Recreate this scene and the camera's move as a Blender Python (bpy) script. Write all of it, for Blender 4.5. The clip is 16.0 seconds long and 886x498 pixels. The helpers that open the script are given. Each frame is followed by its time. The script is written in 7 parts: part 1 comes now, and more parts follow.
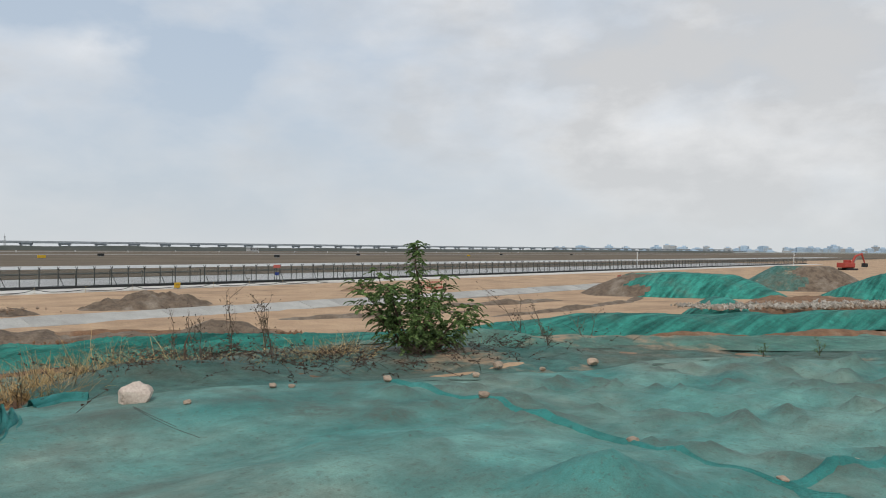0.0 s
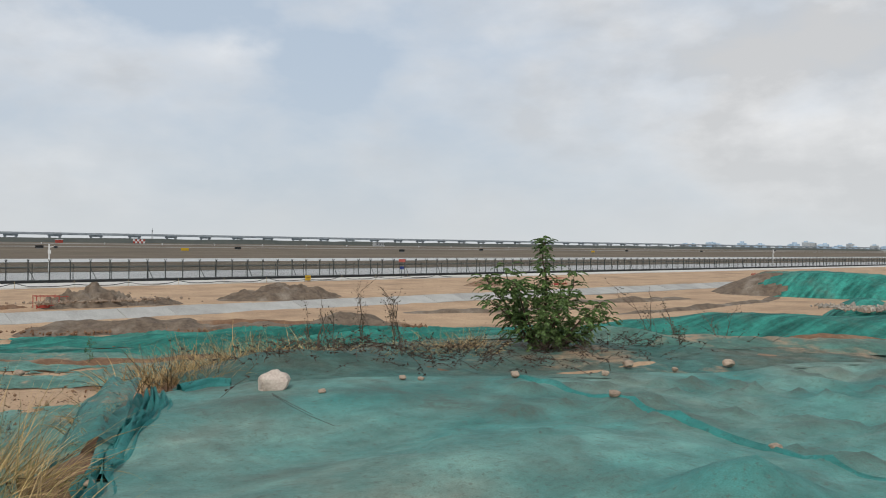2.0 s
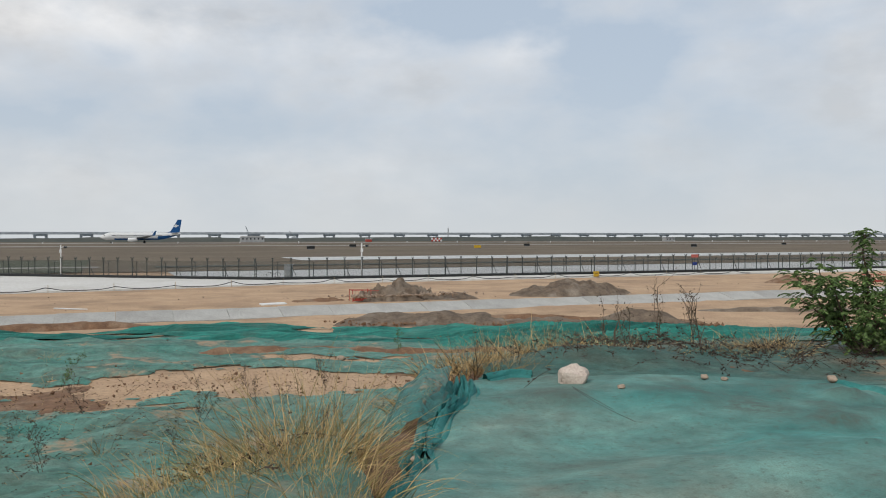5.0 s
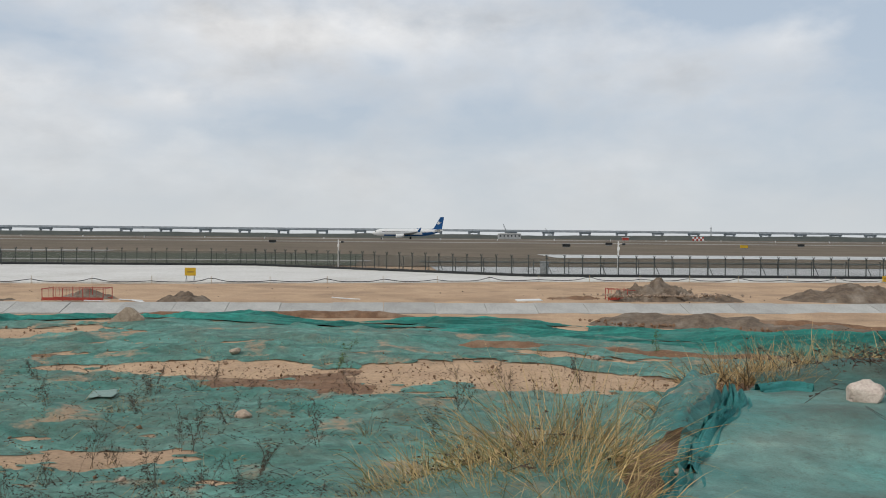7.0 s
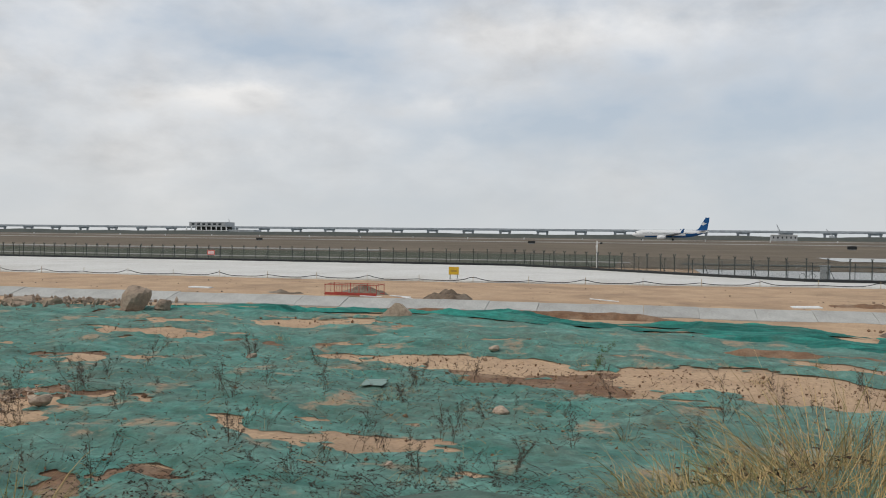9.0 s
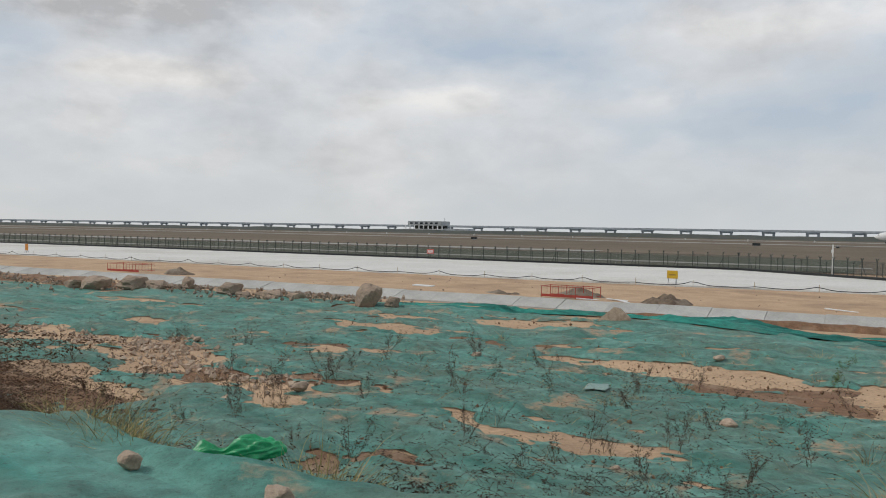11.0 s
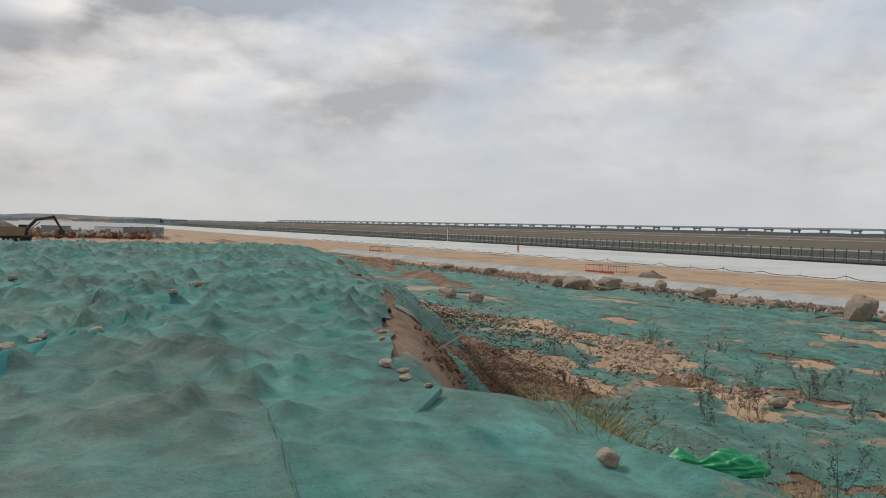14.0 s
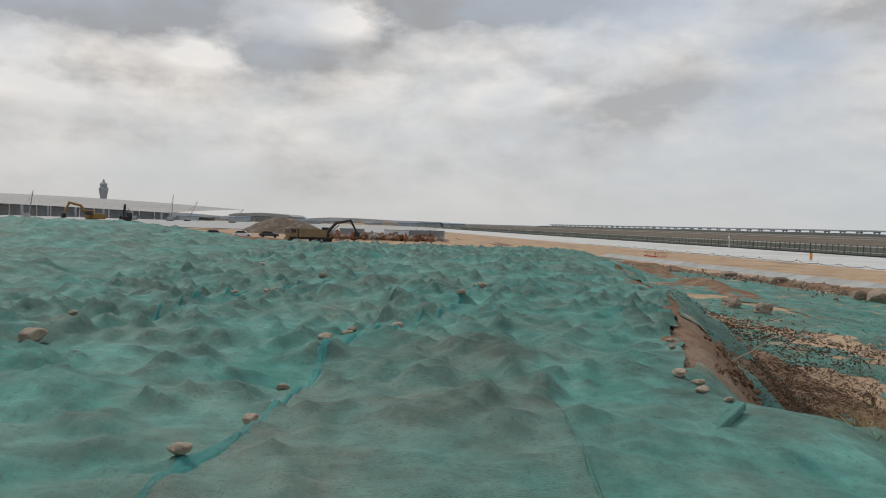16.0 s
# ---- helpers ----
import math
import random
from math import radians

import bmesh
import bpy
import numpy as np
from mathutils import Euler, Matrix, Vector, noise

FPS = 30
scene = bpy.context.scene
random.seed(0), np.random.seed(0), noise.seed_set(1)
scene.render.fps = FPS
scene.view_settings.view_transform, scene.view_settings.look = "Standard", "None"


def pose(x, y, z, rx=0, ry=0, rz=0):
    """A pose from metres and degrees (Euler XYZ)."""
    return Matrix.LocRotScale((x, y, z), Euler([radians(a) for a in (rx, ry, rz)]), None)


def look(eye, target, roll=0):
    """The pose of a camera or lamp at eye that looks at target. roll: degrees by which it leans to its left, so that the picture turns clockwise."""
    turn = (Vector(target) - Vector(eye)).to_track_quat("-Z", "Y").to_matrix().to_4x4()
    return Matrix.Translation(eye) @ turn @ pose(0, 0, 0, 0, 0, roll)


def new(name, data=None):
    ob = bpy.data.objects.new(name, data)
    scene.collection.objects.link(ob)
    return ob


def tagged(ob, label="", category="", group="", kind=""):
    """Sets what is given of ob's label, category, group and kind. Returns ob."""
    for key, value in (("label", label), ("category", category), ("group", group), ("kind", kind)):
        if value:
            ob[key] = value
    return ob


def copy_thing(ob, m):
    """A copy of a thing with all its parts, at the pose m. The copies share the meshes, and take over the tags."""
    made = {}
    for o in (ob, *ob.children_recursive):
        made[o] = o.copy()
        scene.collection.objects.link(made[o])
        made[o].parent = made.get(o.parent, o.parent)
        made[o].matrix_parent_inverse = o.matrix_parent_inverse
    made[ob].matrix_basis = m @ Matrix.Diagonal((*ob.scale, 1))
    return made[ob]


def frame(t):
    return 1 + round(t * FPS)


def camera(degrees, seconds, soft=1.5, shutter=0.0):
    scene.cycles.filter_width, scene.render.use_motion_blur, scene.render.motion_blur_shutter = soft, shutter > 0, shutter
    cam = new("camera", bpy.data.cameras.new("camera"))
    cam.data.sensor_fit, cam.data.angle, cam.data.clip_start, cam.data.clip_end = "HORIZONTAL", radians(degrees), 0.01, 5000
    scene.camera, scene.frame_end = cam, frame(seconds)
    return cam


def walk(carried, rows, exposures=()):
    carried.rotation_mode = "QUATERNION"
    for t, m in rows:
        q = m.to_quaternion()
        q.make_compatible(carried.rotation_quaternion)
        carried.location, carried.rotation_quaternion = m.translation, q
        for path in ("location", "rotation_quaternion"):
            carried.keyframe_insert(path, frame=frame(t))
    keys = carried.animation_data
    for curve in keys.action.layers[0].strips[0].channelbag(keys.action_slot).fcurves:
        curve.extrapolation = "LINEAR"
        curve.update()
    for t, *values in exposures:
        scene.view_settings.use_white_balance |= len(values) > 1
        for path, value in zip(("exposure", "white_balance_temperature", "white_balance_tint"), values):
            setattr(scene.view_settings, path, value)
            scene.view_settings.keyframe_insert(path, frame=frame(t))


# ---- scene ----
cam = camera(57.4, 16.0, soft=1.0)
PATH = [
    (0, (-0.053, 0.805, 4.496), (1.343, 2.238, 4.5), 0.3),
    (0.5, (-0.055, 0.817, 4.494), (1.293, 2.294, 4.494), 0.4),
    (1, (-0.058, 0.84, 4.49), (1.235, 2.366, 4.485), 0.5),
    (1.5, (-0.07, 0.855, 4.493), (1.16, 2.431, 4.486), 0.6),
    (2, (-0.085, 0.866, 4.492), (1.078, 2.492, 4.482), 0.7),
    (2.5, (-0.081, 0.898, 4.491), (1.01, 2.574, 4.479), 0.7),
    (3, (-0.098, 0.912, 4.481), (0.904, 2.643, 4.469), 0.6),
    (3.2, (-0.108, 0.892, 4.48), (0.855, 2.645, 4.471), 0.3),
    (5.5, (-0.244, 0.791, 4.502), (0.152, 2.752, 4.472), 0.2),
    (6, (-0.234, 0.889, 4.478), (0.022, 2.872, 4.447), 0.4),
    (6.5, (-0.241, 0.96, 4.47), (-0.137, 2.957, 4.44), 0.3),
    (7, (-0.237, 0.99, 4.478), (-0.324, 2.988, 4.447), 0.5),
    (7.5, (-0.214, 1.069, 4.461), (-0.471, 3.052, 4.426), 0.7),
    (8, (-0.23, 1.077, 4.43), (-0.613, 3.039, 4.398), 0.8),
    (8.5, (-0.254, 1.109, 4.457), (-0.796, 3.034, 4.425), 0.7),
    (9, (-0.232, 1.118, 4.446), (-0.937, 2.989, 4.412), 0.6),
    (9.2, (-0.222, 1.083, 4.459), (-0.988, 2.93, 4.422), 0.7),
    (11.3, (-0.211, 0.175, 4.675), (-1.454, 1.741, 4.633), 1.3),
    (11.5, (-0.208, 0.168, 4.678), (-1.512, 1.684, 4.636), 1.5),
    (12, (-0.249, 0.226, 4.678), (-1.702, 1.6, 4.632), 1.5),
    (12.5, (-0.323, 0.288, 4.651), (-1.888, 1.533, 4.6), 1.1),
    (13, (-0.359, 0.298, 4.654), (-2.023, 1.406, 4.597), 1.1),
    (13.5, (-0.374, 0.311, 4.653), (-2.138, 1.253, 4.598), 0.9),
    (14, (-0.407, 0.299, 4.642), (-2.261, 1.046, 4.585), 1.3),
    (14.5, (-0.446, 0.279, 4.635), (-2.365, 0.84, 4.57), 1.4),
    (15, (-0.476, 0.234, 4.624), (-2.43, 0.656, 4.555), 1.3),
    (15.5, (-0.487, 0.152, 4.635), (-2.466, 0.432, 4.569), 1.5),
    (16, (-0.49, 0.075, 4.627), (-2.486, 0.175, 4.564), 1.6),
]
walk(cam, [(t, look(eye, target, roll)) for t, eye, target, roll in PATH], [(0, 0.07), (7, 0.03), (12.5, -0.08), (16, -0.14)])

# ---- world, sun, exposure ----
scene.view_settings.exposure = 0.0
SUN_EL, SUN_AZ = 48.0, 128.0
w = bpy.data.worlds.new("world")
scene.world = w
w.use_nodes = True
wn, wl = w.node_tree.nodes, w.node_tree.links
wn.clear()


def wnode(kind, **props):
    n = wn.new(kind)
    for k, v in props.items():
        n.inputs[k.replace("_", " ")].default_value = v
    return n


def wmath(op, a, b=0.0, clamp=False):
    n = wn.new("ShaderNodeMath")
    n.operation, n.use_clamp = op, clamp
    for i, v in enumerate((a, b)):
        if isinstance(v, (int, float)):
            n.inputs[i].default_value = v
        else:
            wl.new(v, n.inputs[i])
    return n.outputs[0]


def wmix(fac, a, b):
    n = wn.new("ShaderNodeMix")
    n.data_type = "RGBA"
    for key, v in ((0, fac), (6, a), (7, b)):
        if isinstance(v, (int, float)):
            n.inputs[key].default_value = v
        elif isinstance(v, tuple):
            n.inputs[key].default_value = (*v, 1)
        else:
            wl.new(v, n.inputs[key])
    return n.outputs[2]


sky = wn.new("ShaderNodeTexSky")
sky.sky_type, sky.sun_disc = "NISHITA", False
sky.sun_elevation, sky.sun_rotation = radians(SUN_EL), radians(-SUN_AZ)
sky.air_density, sky.dust_density, sky.ozone_density = 1.0, 2.5, 1.0
bright = wn.new("ShaderNodeVectorMath")
bright.operation = "SCALE"
bright.inputs[3].default_value = 0.085
wl.new(sky.outputs[0], bright.inputs[0])
tc = wn.new("ShaderNodeTexCoord")
sep = wn.new("ShaderNodeSeparateXYZ")
wl.new(tc.outputs["Generated"], sep.inputs[0])
up = wmath("MAXIMUM", sep.outputs[2], 0.0)
# clouds are laid out by compass bearing and height over the horizon, in radians, so that banks flatten out
bearing = wmath("ARCTAN2", sep.outputs[0], sep.outputs[1])
rise = wmath("ARCSINE", sep.outputs[2])
comb = wn.new("ShaderNodeCombineXYZ")
wl.new(wmath("MULTIPLY", bearing, 5.0), comb.inputs[0])
wl.new(wmath("MULTIPLY", rise, 9.5), comb.inputs[1])
clouds = []
for scale, detail, rough, off, warp in ((1.1, 8.0, 0.53, 3.7, 0.15), (0.42, 4.0, 0.5, 11.3, 0.1), (1.9, 8.0, 0.56, 27.1, 0.1)):
    mp = wn.new("ShaderNodeMapping")
    mp.inputs["Location"].default_value = (off, off * 0.7, off * 0.3)
    wl.new(comb.outputs[0], mp.inputs[0])
    tx = wnode("ShaderNodeTexNoise", Scale=scale, Detail=detail, Roughness=rough, Distortion=warp)
    wl.new(mp.outputs[0], tx.inputs["Vector"])
    clouds.append(tx.outputs["Fac"])
wob = wmath("MULTIPLY", wmath("SUBTRACT", clouds[2], 0.5), 0.10)


def banks(rows):
    """Soft banks and gaps of cloud: bearing, height, half width and half height in degrees, weight."""
    total = None
    for az, el, wa, we, k in rows:
        da = wmath("DIVIDE", wmath("SUBTRACT", wmath("ADD", bearing, wob), radians(az)), radians(wa))
        de = wmath("DIVIDE", wmath("SUBTRACT", wmath("ADD", rise, wmath("MULTIPLY", wob, 0.4)), radians(el)), radians(we))
        q = wmath("MULTIPLY", wmath("EXPONENT", wmath("MULTIPLY", wmath("ADD", wmath("MULTIPLY", da, da), wmath("MULTIPLY", de, de)), -1.0)), k)
        total = q if total is None else wmath("ADD", total, q)
    return total


# nearness to the sun's side of the sky, 0 to 1
sd = Vector((-math.sin(radians(SUN_AZ)) * math.cos(radians(SUN_EL)), math.cos(radians(SUN_AZ)) * math.cos(radians(SUN_EL)), math.sin(radians(SUN_EL))))
dot = wn.new("ShaderNodeVectorMath")
dot.operation = "DOT_PRODUCT"
dot.inputs[1].default_value = sd
wl.new(tc.outputs["Generated"], dot.inputs[0])
sunward = wmath("POWER", wmath("MULTIPLY", wmath("ADD", dot.outputs["Value"], 1.0), 0.5, True), 3.0)
fill = banks(((70, 10, 32, 14, 0.16), (15.5, 15.5, 4.5, 1.8, -0.22), (26.5, 11.8, 4.0, 2.2, -0.17), (20, 12.8, 3.4, 1.5, 0.16), (-10, 13.6, 14, 1.9, 0.20), (-32, 12.6, 5, 1.3, -0.13), (-5, 7, 24, 3.0, -0.13),
              (-36, 9.0, 5, 1.1, 0.17), (-22, 8.6, 4, 0.9, 0.12), (-64, 11.6, 4, 1.3, -0.12), (-85, 10, 34, 9, 0.16), (-52, 15, 10, 2, 0.2), (-56, 9.8, 5, 1.0, 0.14)))
shade = banks(((70, 10, 34, 14, 0.13), (-109, 13.6, 9, 1.8, 0.30), (-82, 15, 9, 1.4, 0.24), (-98, 11.3, 4, 1.0, 0.2), (-52, 15, 8, 1.4, 0.2), (-71, 9.2, 6, 1.0, 0.16), (-73, 8.0, 5, 0.9, 0.10), (3, 15, 6, 1.4, 0.10), (62, 12, 12, 1.2, 0.12),
               (-60, 11, 14, 5, 0.06), (-94, 13.6, 2.6, 0.9, -0.25), (-104, 10.6, 3.0, 0.8, -0.22), (-81, 9.3, 4, 0.8, -0.2), (-114, 7.8, 5, 1.0, -0.16)))
cover = wmath("MULTIPLY", wmath("SUBTRACT", wmath("ADD", wmath("ADD", wmath("MULTIPLY", clouds[0], 0.6), wmath("MULTIPLY", clouds[1], 0.5)), fill), 0.465), 3.3, True)
thick = wmath("MULTIPLY", wmath("SUBTRACT", wmath("ADD", wmath("ADD", wmath("MULTIPLY", clouds[2], 0.5), wmath("MULTIPLY", clouds[0], 0.5)), shade), 0.425), 4.3, True)
lit = wmix(thick, (0.83, 0.835, 0.845), (0.58, 0.59, 0.605))
litsun = wmix(thick, (1.14, 1.05, 0.95), (0.24, 0.235, 0.24))
cloud_col = wmix(sunward, lit, litsun)
gap = wmix(0.8, bright.outputs[0], (0.50, 0.59, 0.70))
body = wmix(cover, gap, cloud_col)
haze = wmath("POWER", wmath("SUBTRACT", 1.0, up, True), 10.5)
haze_col = wmix(sunward, (0.615, 0.645, 0.66), (0.70, 0.655, 0.60))
final = wmix(wmath("MULTIPLY", haze, 0.92), body, haze_col)
bg = wn.new("ShaderNodeBackground")
bg.inputs["Strength"].default_value = 1.0
wl.new(final, bg.inputs[0])
wo = wn.new("ShaderNodeOutputWorld")
wl.new(bg.outputs[0], wo.inputs[0])

sun_data = bpy.data.lights.new("sun", "SUN")
sun_data.energy, sun_data.angle, sun_data.color = 1.5, radians(11), (1.0, 0.95, 0.87)
sun_ob = new("sun", sun_data)
sun_ob.matrix_world = look(tuple(sd * 100), (0, 0, 0))

# ---- materials ----


def material(name, a, b, scale=3.0, rough=0.85, bump=0.3, fine=40.0, third=None, third_scale=0.5, metal=0.0, detail=6.0, island=0.0, lo=0.35, hi=0.65, spec=0.3, dist=0.02):
    """Two colours in patches, a third in larger stains, and a fine grain with relief."""
    m = bpy.data.materials.new(name)
    m.use_nodes = True
    n, l = m.node_tree.nodes, m.node_tree.links
    p = n["Principled BSDF"]
    p.inputs["Roughness"].default_value, p.inputs["Metallic"].default_value = rough, metal
    p.inputs["Specular IOR Level"].default_value = spec
    co = n.new("ShaderNodeTexCoord")

    def noise_at(sc, det=detail):
        t = n.new("ShaderNodeTexNoise")
        t.inputs["Scale"].default_value, t.inputs["Detail"].default_value, t.inputs["Roughness"].default_value = sc, det, 0.6
        l.new(co.outputs["Object"], t.inputs["Vector"])
        return t.outputs["Fac"]

    def ramp(fac, p0, p1):
        r = n.new("ShaderNodeMapRange")
        r.inputs["From Min"].default_value, r.inputs["From Max"].default_value = p0, p1
        l.new(fac, r.inputs["Value"])
        return r.outputs[0]

    def mix(fac, x, y):
        k = n.new("ShaderNodeMix")
        k.data_type = "RGBA"
        for i, v in ((0, fac), (6, x), (7, y)):
            if isinstance(v, tuple):
                k.inputs[i].default_value = (*v, 1)
            elif isinstance(v, float):
                k.inputs[i].default_value = v
            else:
                l.new(v, k.inputs[i])
        return k.outputs[2]

    col = mix(ramp(noise_at(scale), lo, hi), a, b)
    if third:
        col = mix(ramp(noise_at(third_scale, 4.0), 0.5, 0.72), col, third)
    grain = noise_at(fine, 3.0)
    k = n.new("ShaderNodeMix")
    k.data_type, k.blend_type = "RGBA", "OVERLAY"
    k.inputs[0].default_value = 0.45
    l.new(col, k.inputs[6])
    g = n.new("ShaderNodeCombineColor")
    for i in range(3):
        l.new(grain, g.inputs[i])
    l.new(g.outputs[0], k.inputs[7])
    col = k.outputs[2]
    if island:
        oi = n.new("ShaderNodeObjectInfo") if island < 0 else n.new("ShaderNodeNewGeometry")
        v = n.new("ShaderNodeHueSaturation")
        l.new(col, v.inputs["Color"])
        r = n.new("ShaderNodeMapRange")
        r.inputs["To Min"].default_value, r.inputs["To Max"].default_value = 1 - abs(island), 1 + abs(island)
        l.new(oi.outputs["Random" if island < 0 else "Random Per Island"], r.inputs["Value"])
        l.new(r.outputs[0], v.inputs["Value"])
        col = v.outputs[0]
    l.new(col, p.inputs["Base Color"])
    if bump:
        b2 = n.new("ShaderNodeBump")
        b2.inputs["Strength"].default_value, b2.inputs["Distance"].default_value = bump, dist
        l.new(grain, b2.inputs["Height"])
        l.new(b2.outputs[0], p.inputs["Normal"])
    return m


def net_material(name, teal, pale, dust, amount=0.5, holes=0.0, streak=(0.35, 1.6, 1), sandy=0.0, stripe=0.0, relief=0.45):
    """Woven dust netting: teal yarn, paler where taut, greyed by dust, by drifted sand and by the soil that it rests
    on. A long streak paints pleat shading in dark and pale bands.
    """
    m = bpy.data.materials.new(name)
    m.use_nodes = True
    n, l = m.node_tree.nodes, m.node_tree.links
    p = n["Principled BSDF"]
    p.inputs["Roughness"].default_value = 0.7
    p.inputs["Specular IOR Level"].default_value = 0.25
    co = n.new("ShaderNodeTexCoord")

    def noise_at(sc, det, ro=0.6, vec=None):
        t = n.new("ShaderNodeTexNoise")
        t.inputs["Scale"].default_value, t.inputs["Detail"].default_value, t.inputs["Roughness"].default_value = sc, det, ro
        l.new(vec or co.outputs["Object"], t.inputs["Vector"])
        return t.outputs["Fac"]

    def ramp(fac, p0, p1, q0=0.0, q1=1.0):
        r = n.new("ShaderNodeMapRange")
        for key, v in (("From Min", p0), ("From Max", p1), ("To Min", q0), ("To Max", q1)):
            r.inputs[key].default_value = v
        l.new(fac, r.inputs["Value"])
        return r.outputs[0]

    def mix(fac, x, y):
        k = n.new("ShaderNodeMix")
        k.data_type = "RGBA"
        for i, v in ((0, fac), (6, x), (7, y)):
            if isinstance(v, tuple):
                k.inputs[i].default_value = (*v, 1)
            else:
                l.new(v, k.inputs[i])
        return k.outputs[2]

    def times(a, b):
        k = n.new("ShaderNodeMath")
        k.operation, k.use_clamp = "MULTIPLY", True
        for i, v in enumerate((a, b)):
            if isinstance(v, float):
                k.inputs[i].default_value = v
            else:
                l.new(v, k.inputs[i])
        return k.outputs[0]

    def value(col, fac):
        hv = n.new("ShaderNodeHueSaturation")
        l.new(fac, hv.inputs["Value"])
        l.new(col, hv.inputs["Color"])
        return hv.outputs[0]

    mp = n.new("ShaderNodeMapping")
    mp.inputs["Rotation"].default_value, mp.inputs["Scale"].default_value = (0, 0, 0.35 if streak[0] > 0.2 else 0.1), streak
    l.new(co.outputs["Object"], mp.inputs[0])
    col = mix(ramp(noise_at(0.7, 5.0, 0.55, mp.outputs[0]), 0.36, 0.66), teal, pale)
    d1 = ramp(noise_at(0.33, 5.0), 0.62 - amount * 0.35, 0.86 - amount * 0.35)
    d2 = ramp(noise_at(1.7, 6.0, 0.6), 0.32, 0.70, 0.25, 1.0)
    col = mix(times(d1, d2), col, dust)
    col = value(col, ramp(noise_at(2.4, 8.0, 0.70), 0.3, 0.7, 0.66, 1.34))
    at = n.new("ShaderNodeAttribute")
    at.attribute_name = "contact"
    soil = tuple(0.34 * d_ + 0.20 * t_ for d_, t_ in zip(dust, teal))
    col = mix(times(ramp(at.outputs["Fac"], 0.25, 0.95, 0.0, 0.9), ramp(noise_at(9.0, 5.0, 0.7), 0.3, 0.6, 0.35, 1.0)), col, soil)
    col = mix(ramp(noise_at(22.0, 6.0, 0.7), 0.54, 0.68, 0.0, 0.6), col, tuple(c * 0.4 for c in dust))
    if sandy:
        drift = times(ramp(noise_at(0.42, 9.0, 0.66), 0.60 - 0.1 * sandy, 0.66 - 0.1 * sandy), ramp(noise_at(3.0, 8.0, 0.75), 0.34, 0.56))
        col = mix(drift, col, (0.42, 0.30, 0.195))
    col = value(col, ramp(noise_at(95.0, 2.0), 0.3, 0.7, 0.84, 1.16))
    wv = n.new("ShaderNodeTexWave")
    wv.inputs["Scale"].default_value, wv.inputs["Distortion"].default_value = (14.0 if stripe else 55.0), 0.15
    l.new(co.outputs["Object"], wv.inputs["Vector"])
    if stripe:
        col = value(col, ramp(wv.outputs["Fac"], 0.2, 0.9, 1.0 - stripe, 1.0 + 0.6 * stripe))
    l.new(col, p.inputs["Base Color"])
    hsum = n.new("ShaderNodeMath")
    hsum.operation = "MULTIPLY_ADD"
    hsum.inputs[1].default_value = 0.10
    l.new(wv.outputs["Fac"], hsum.inputs[0])
    l.new(noise_at(5.5, 6.0, 0.62), hsum.inputs[2])
    b = n.new("ShaderNodeBump")
    b.inputs["Strength"].default_value, b.inputs["Distance"].default_value = relief, 0.06
    l.new(hsum.outputs[0], b.inputs["Height"])
    l.new(b.outputs[0], p.inputs["Normal"])
    if holes:
        t = n.new("ShaderNodeBsdfTransparent")
        ms = n.new("ShaderNodeMixShader")
        l.new(ramp(noise_at(5.0, 5.0, 0.7), 0.35, 0.75, 0.0, holes), ms.inputs[0])
        l.new(p.outputs[0], ms.inputs[1])
        l.new(t.outputs[0], ms.inputs[2])
        l.new(ms.outputs[0], n["Material Output"].inputs[0])
    return m


def plain(name, col, rough=0.6, metal=0.0, spec=0.4):
    m = bpy.data.materials.new(name)
    m.use_nodes = True
    p = m.node_tree.nodes["Principled BSDF"]
    p.inputs["Base Color"].default_value, p.inputs["Roughness"].default_value = (*col, 1), rough
    p.inputs["Metallic"].default_value, p.inputs["Specular IOR Level"].default_value = metal, spec
    return m


def leafy(name, a, b, island=0.35):
    m = material(name, a, b, 6.0, 0.6, 0.0, 60.0, island=island, spec=0.25)
    return m


SAND = material("sand", (0.50, 0.345, 0.215), (0.40, 0.265, 0.165), 0.35, 0.95, 0.5, 9.0, (0.27, 0.18, 0.115), 0.16, dist=0.06)
SOIL = material("soil", (0.250, 0.142, 0.082), (0.160, 0.092, 0.056), 2.5, 0.95, 0.9, 14.0, (0.33, 0.235, 0.16), 0.6, dist=0.06)
GREYSOIL = material("grey_soil", (0.205, 0.155, 0.112), (0.115, 0.085, 0.062), 1.6, 0.95, 0.9, 9.0, (0.29, 0.245, 0.195), 0.5, dist=0.08)
CONCRETE = material("concrete", (0.47, 0.46, 0.43), (0.39, 0.38, 0.355), 0.7, 0.85, 0.2, 20.0, (0.33, 0.31, 0.28), 0.25)
ROADMAT = material("pale_concrete", (0.63, 0.61, 0.57), (0.56, 0.54, 0.50), 0.12, 0.9, 0.1, 4.0, (0.48, 0.45, 0.40), 0.05)
APRON = material("apron_concrete", (0.52, 0.52, 0.50), (0.46, 0.46, 0.45), 0.06, 0.7, 0.0, 2.0, (0.38, 0.38, 0.36), 0.03)
RUNWAY = material("runway_concrete", (0.36, 0.34, 0.31), (0.30, 0.285, 0.26), 0.05, 0.85, 0.0, 2.0, (0.24, 0.225, 0.21), 0.03)
DRYTURF = material("dry_turf", (0.150, 0.115, 0.078), (0.112, 0.088, 0.060), 0.05, 1.0, 0.3, 1.2, (0.185, 0.145, 0.10), 0.02, dist=0.2)
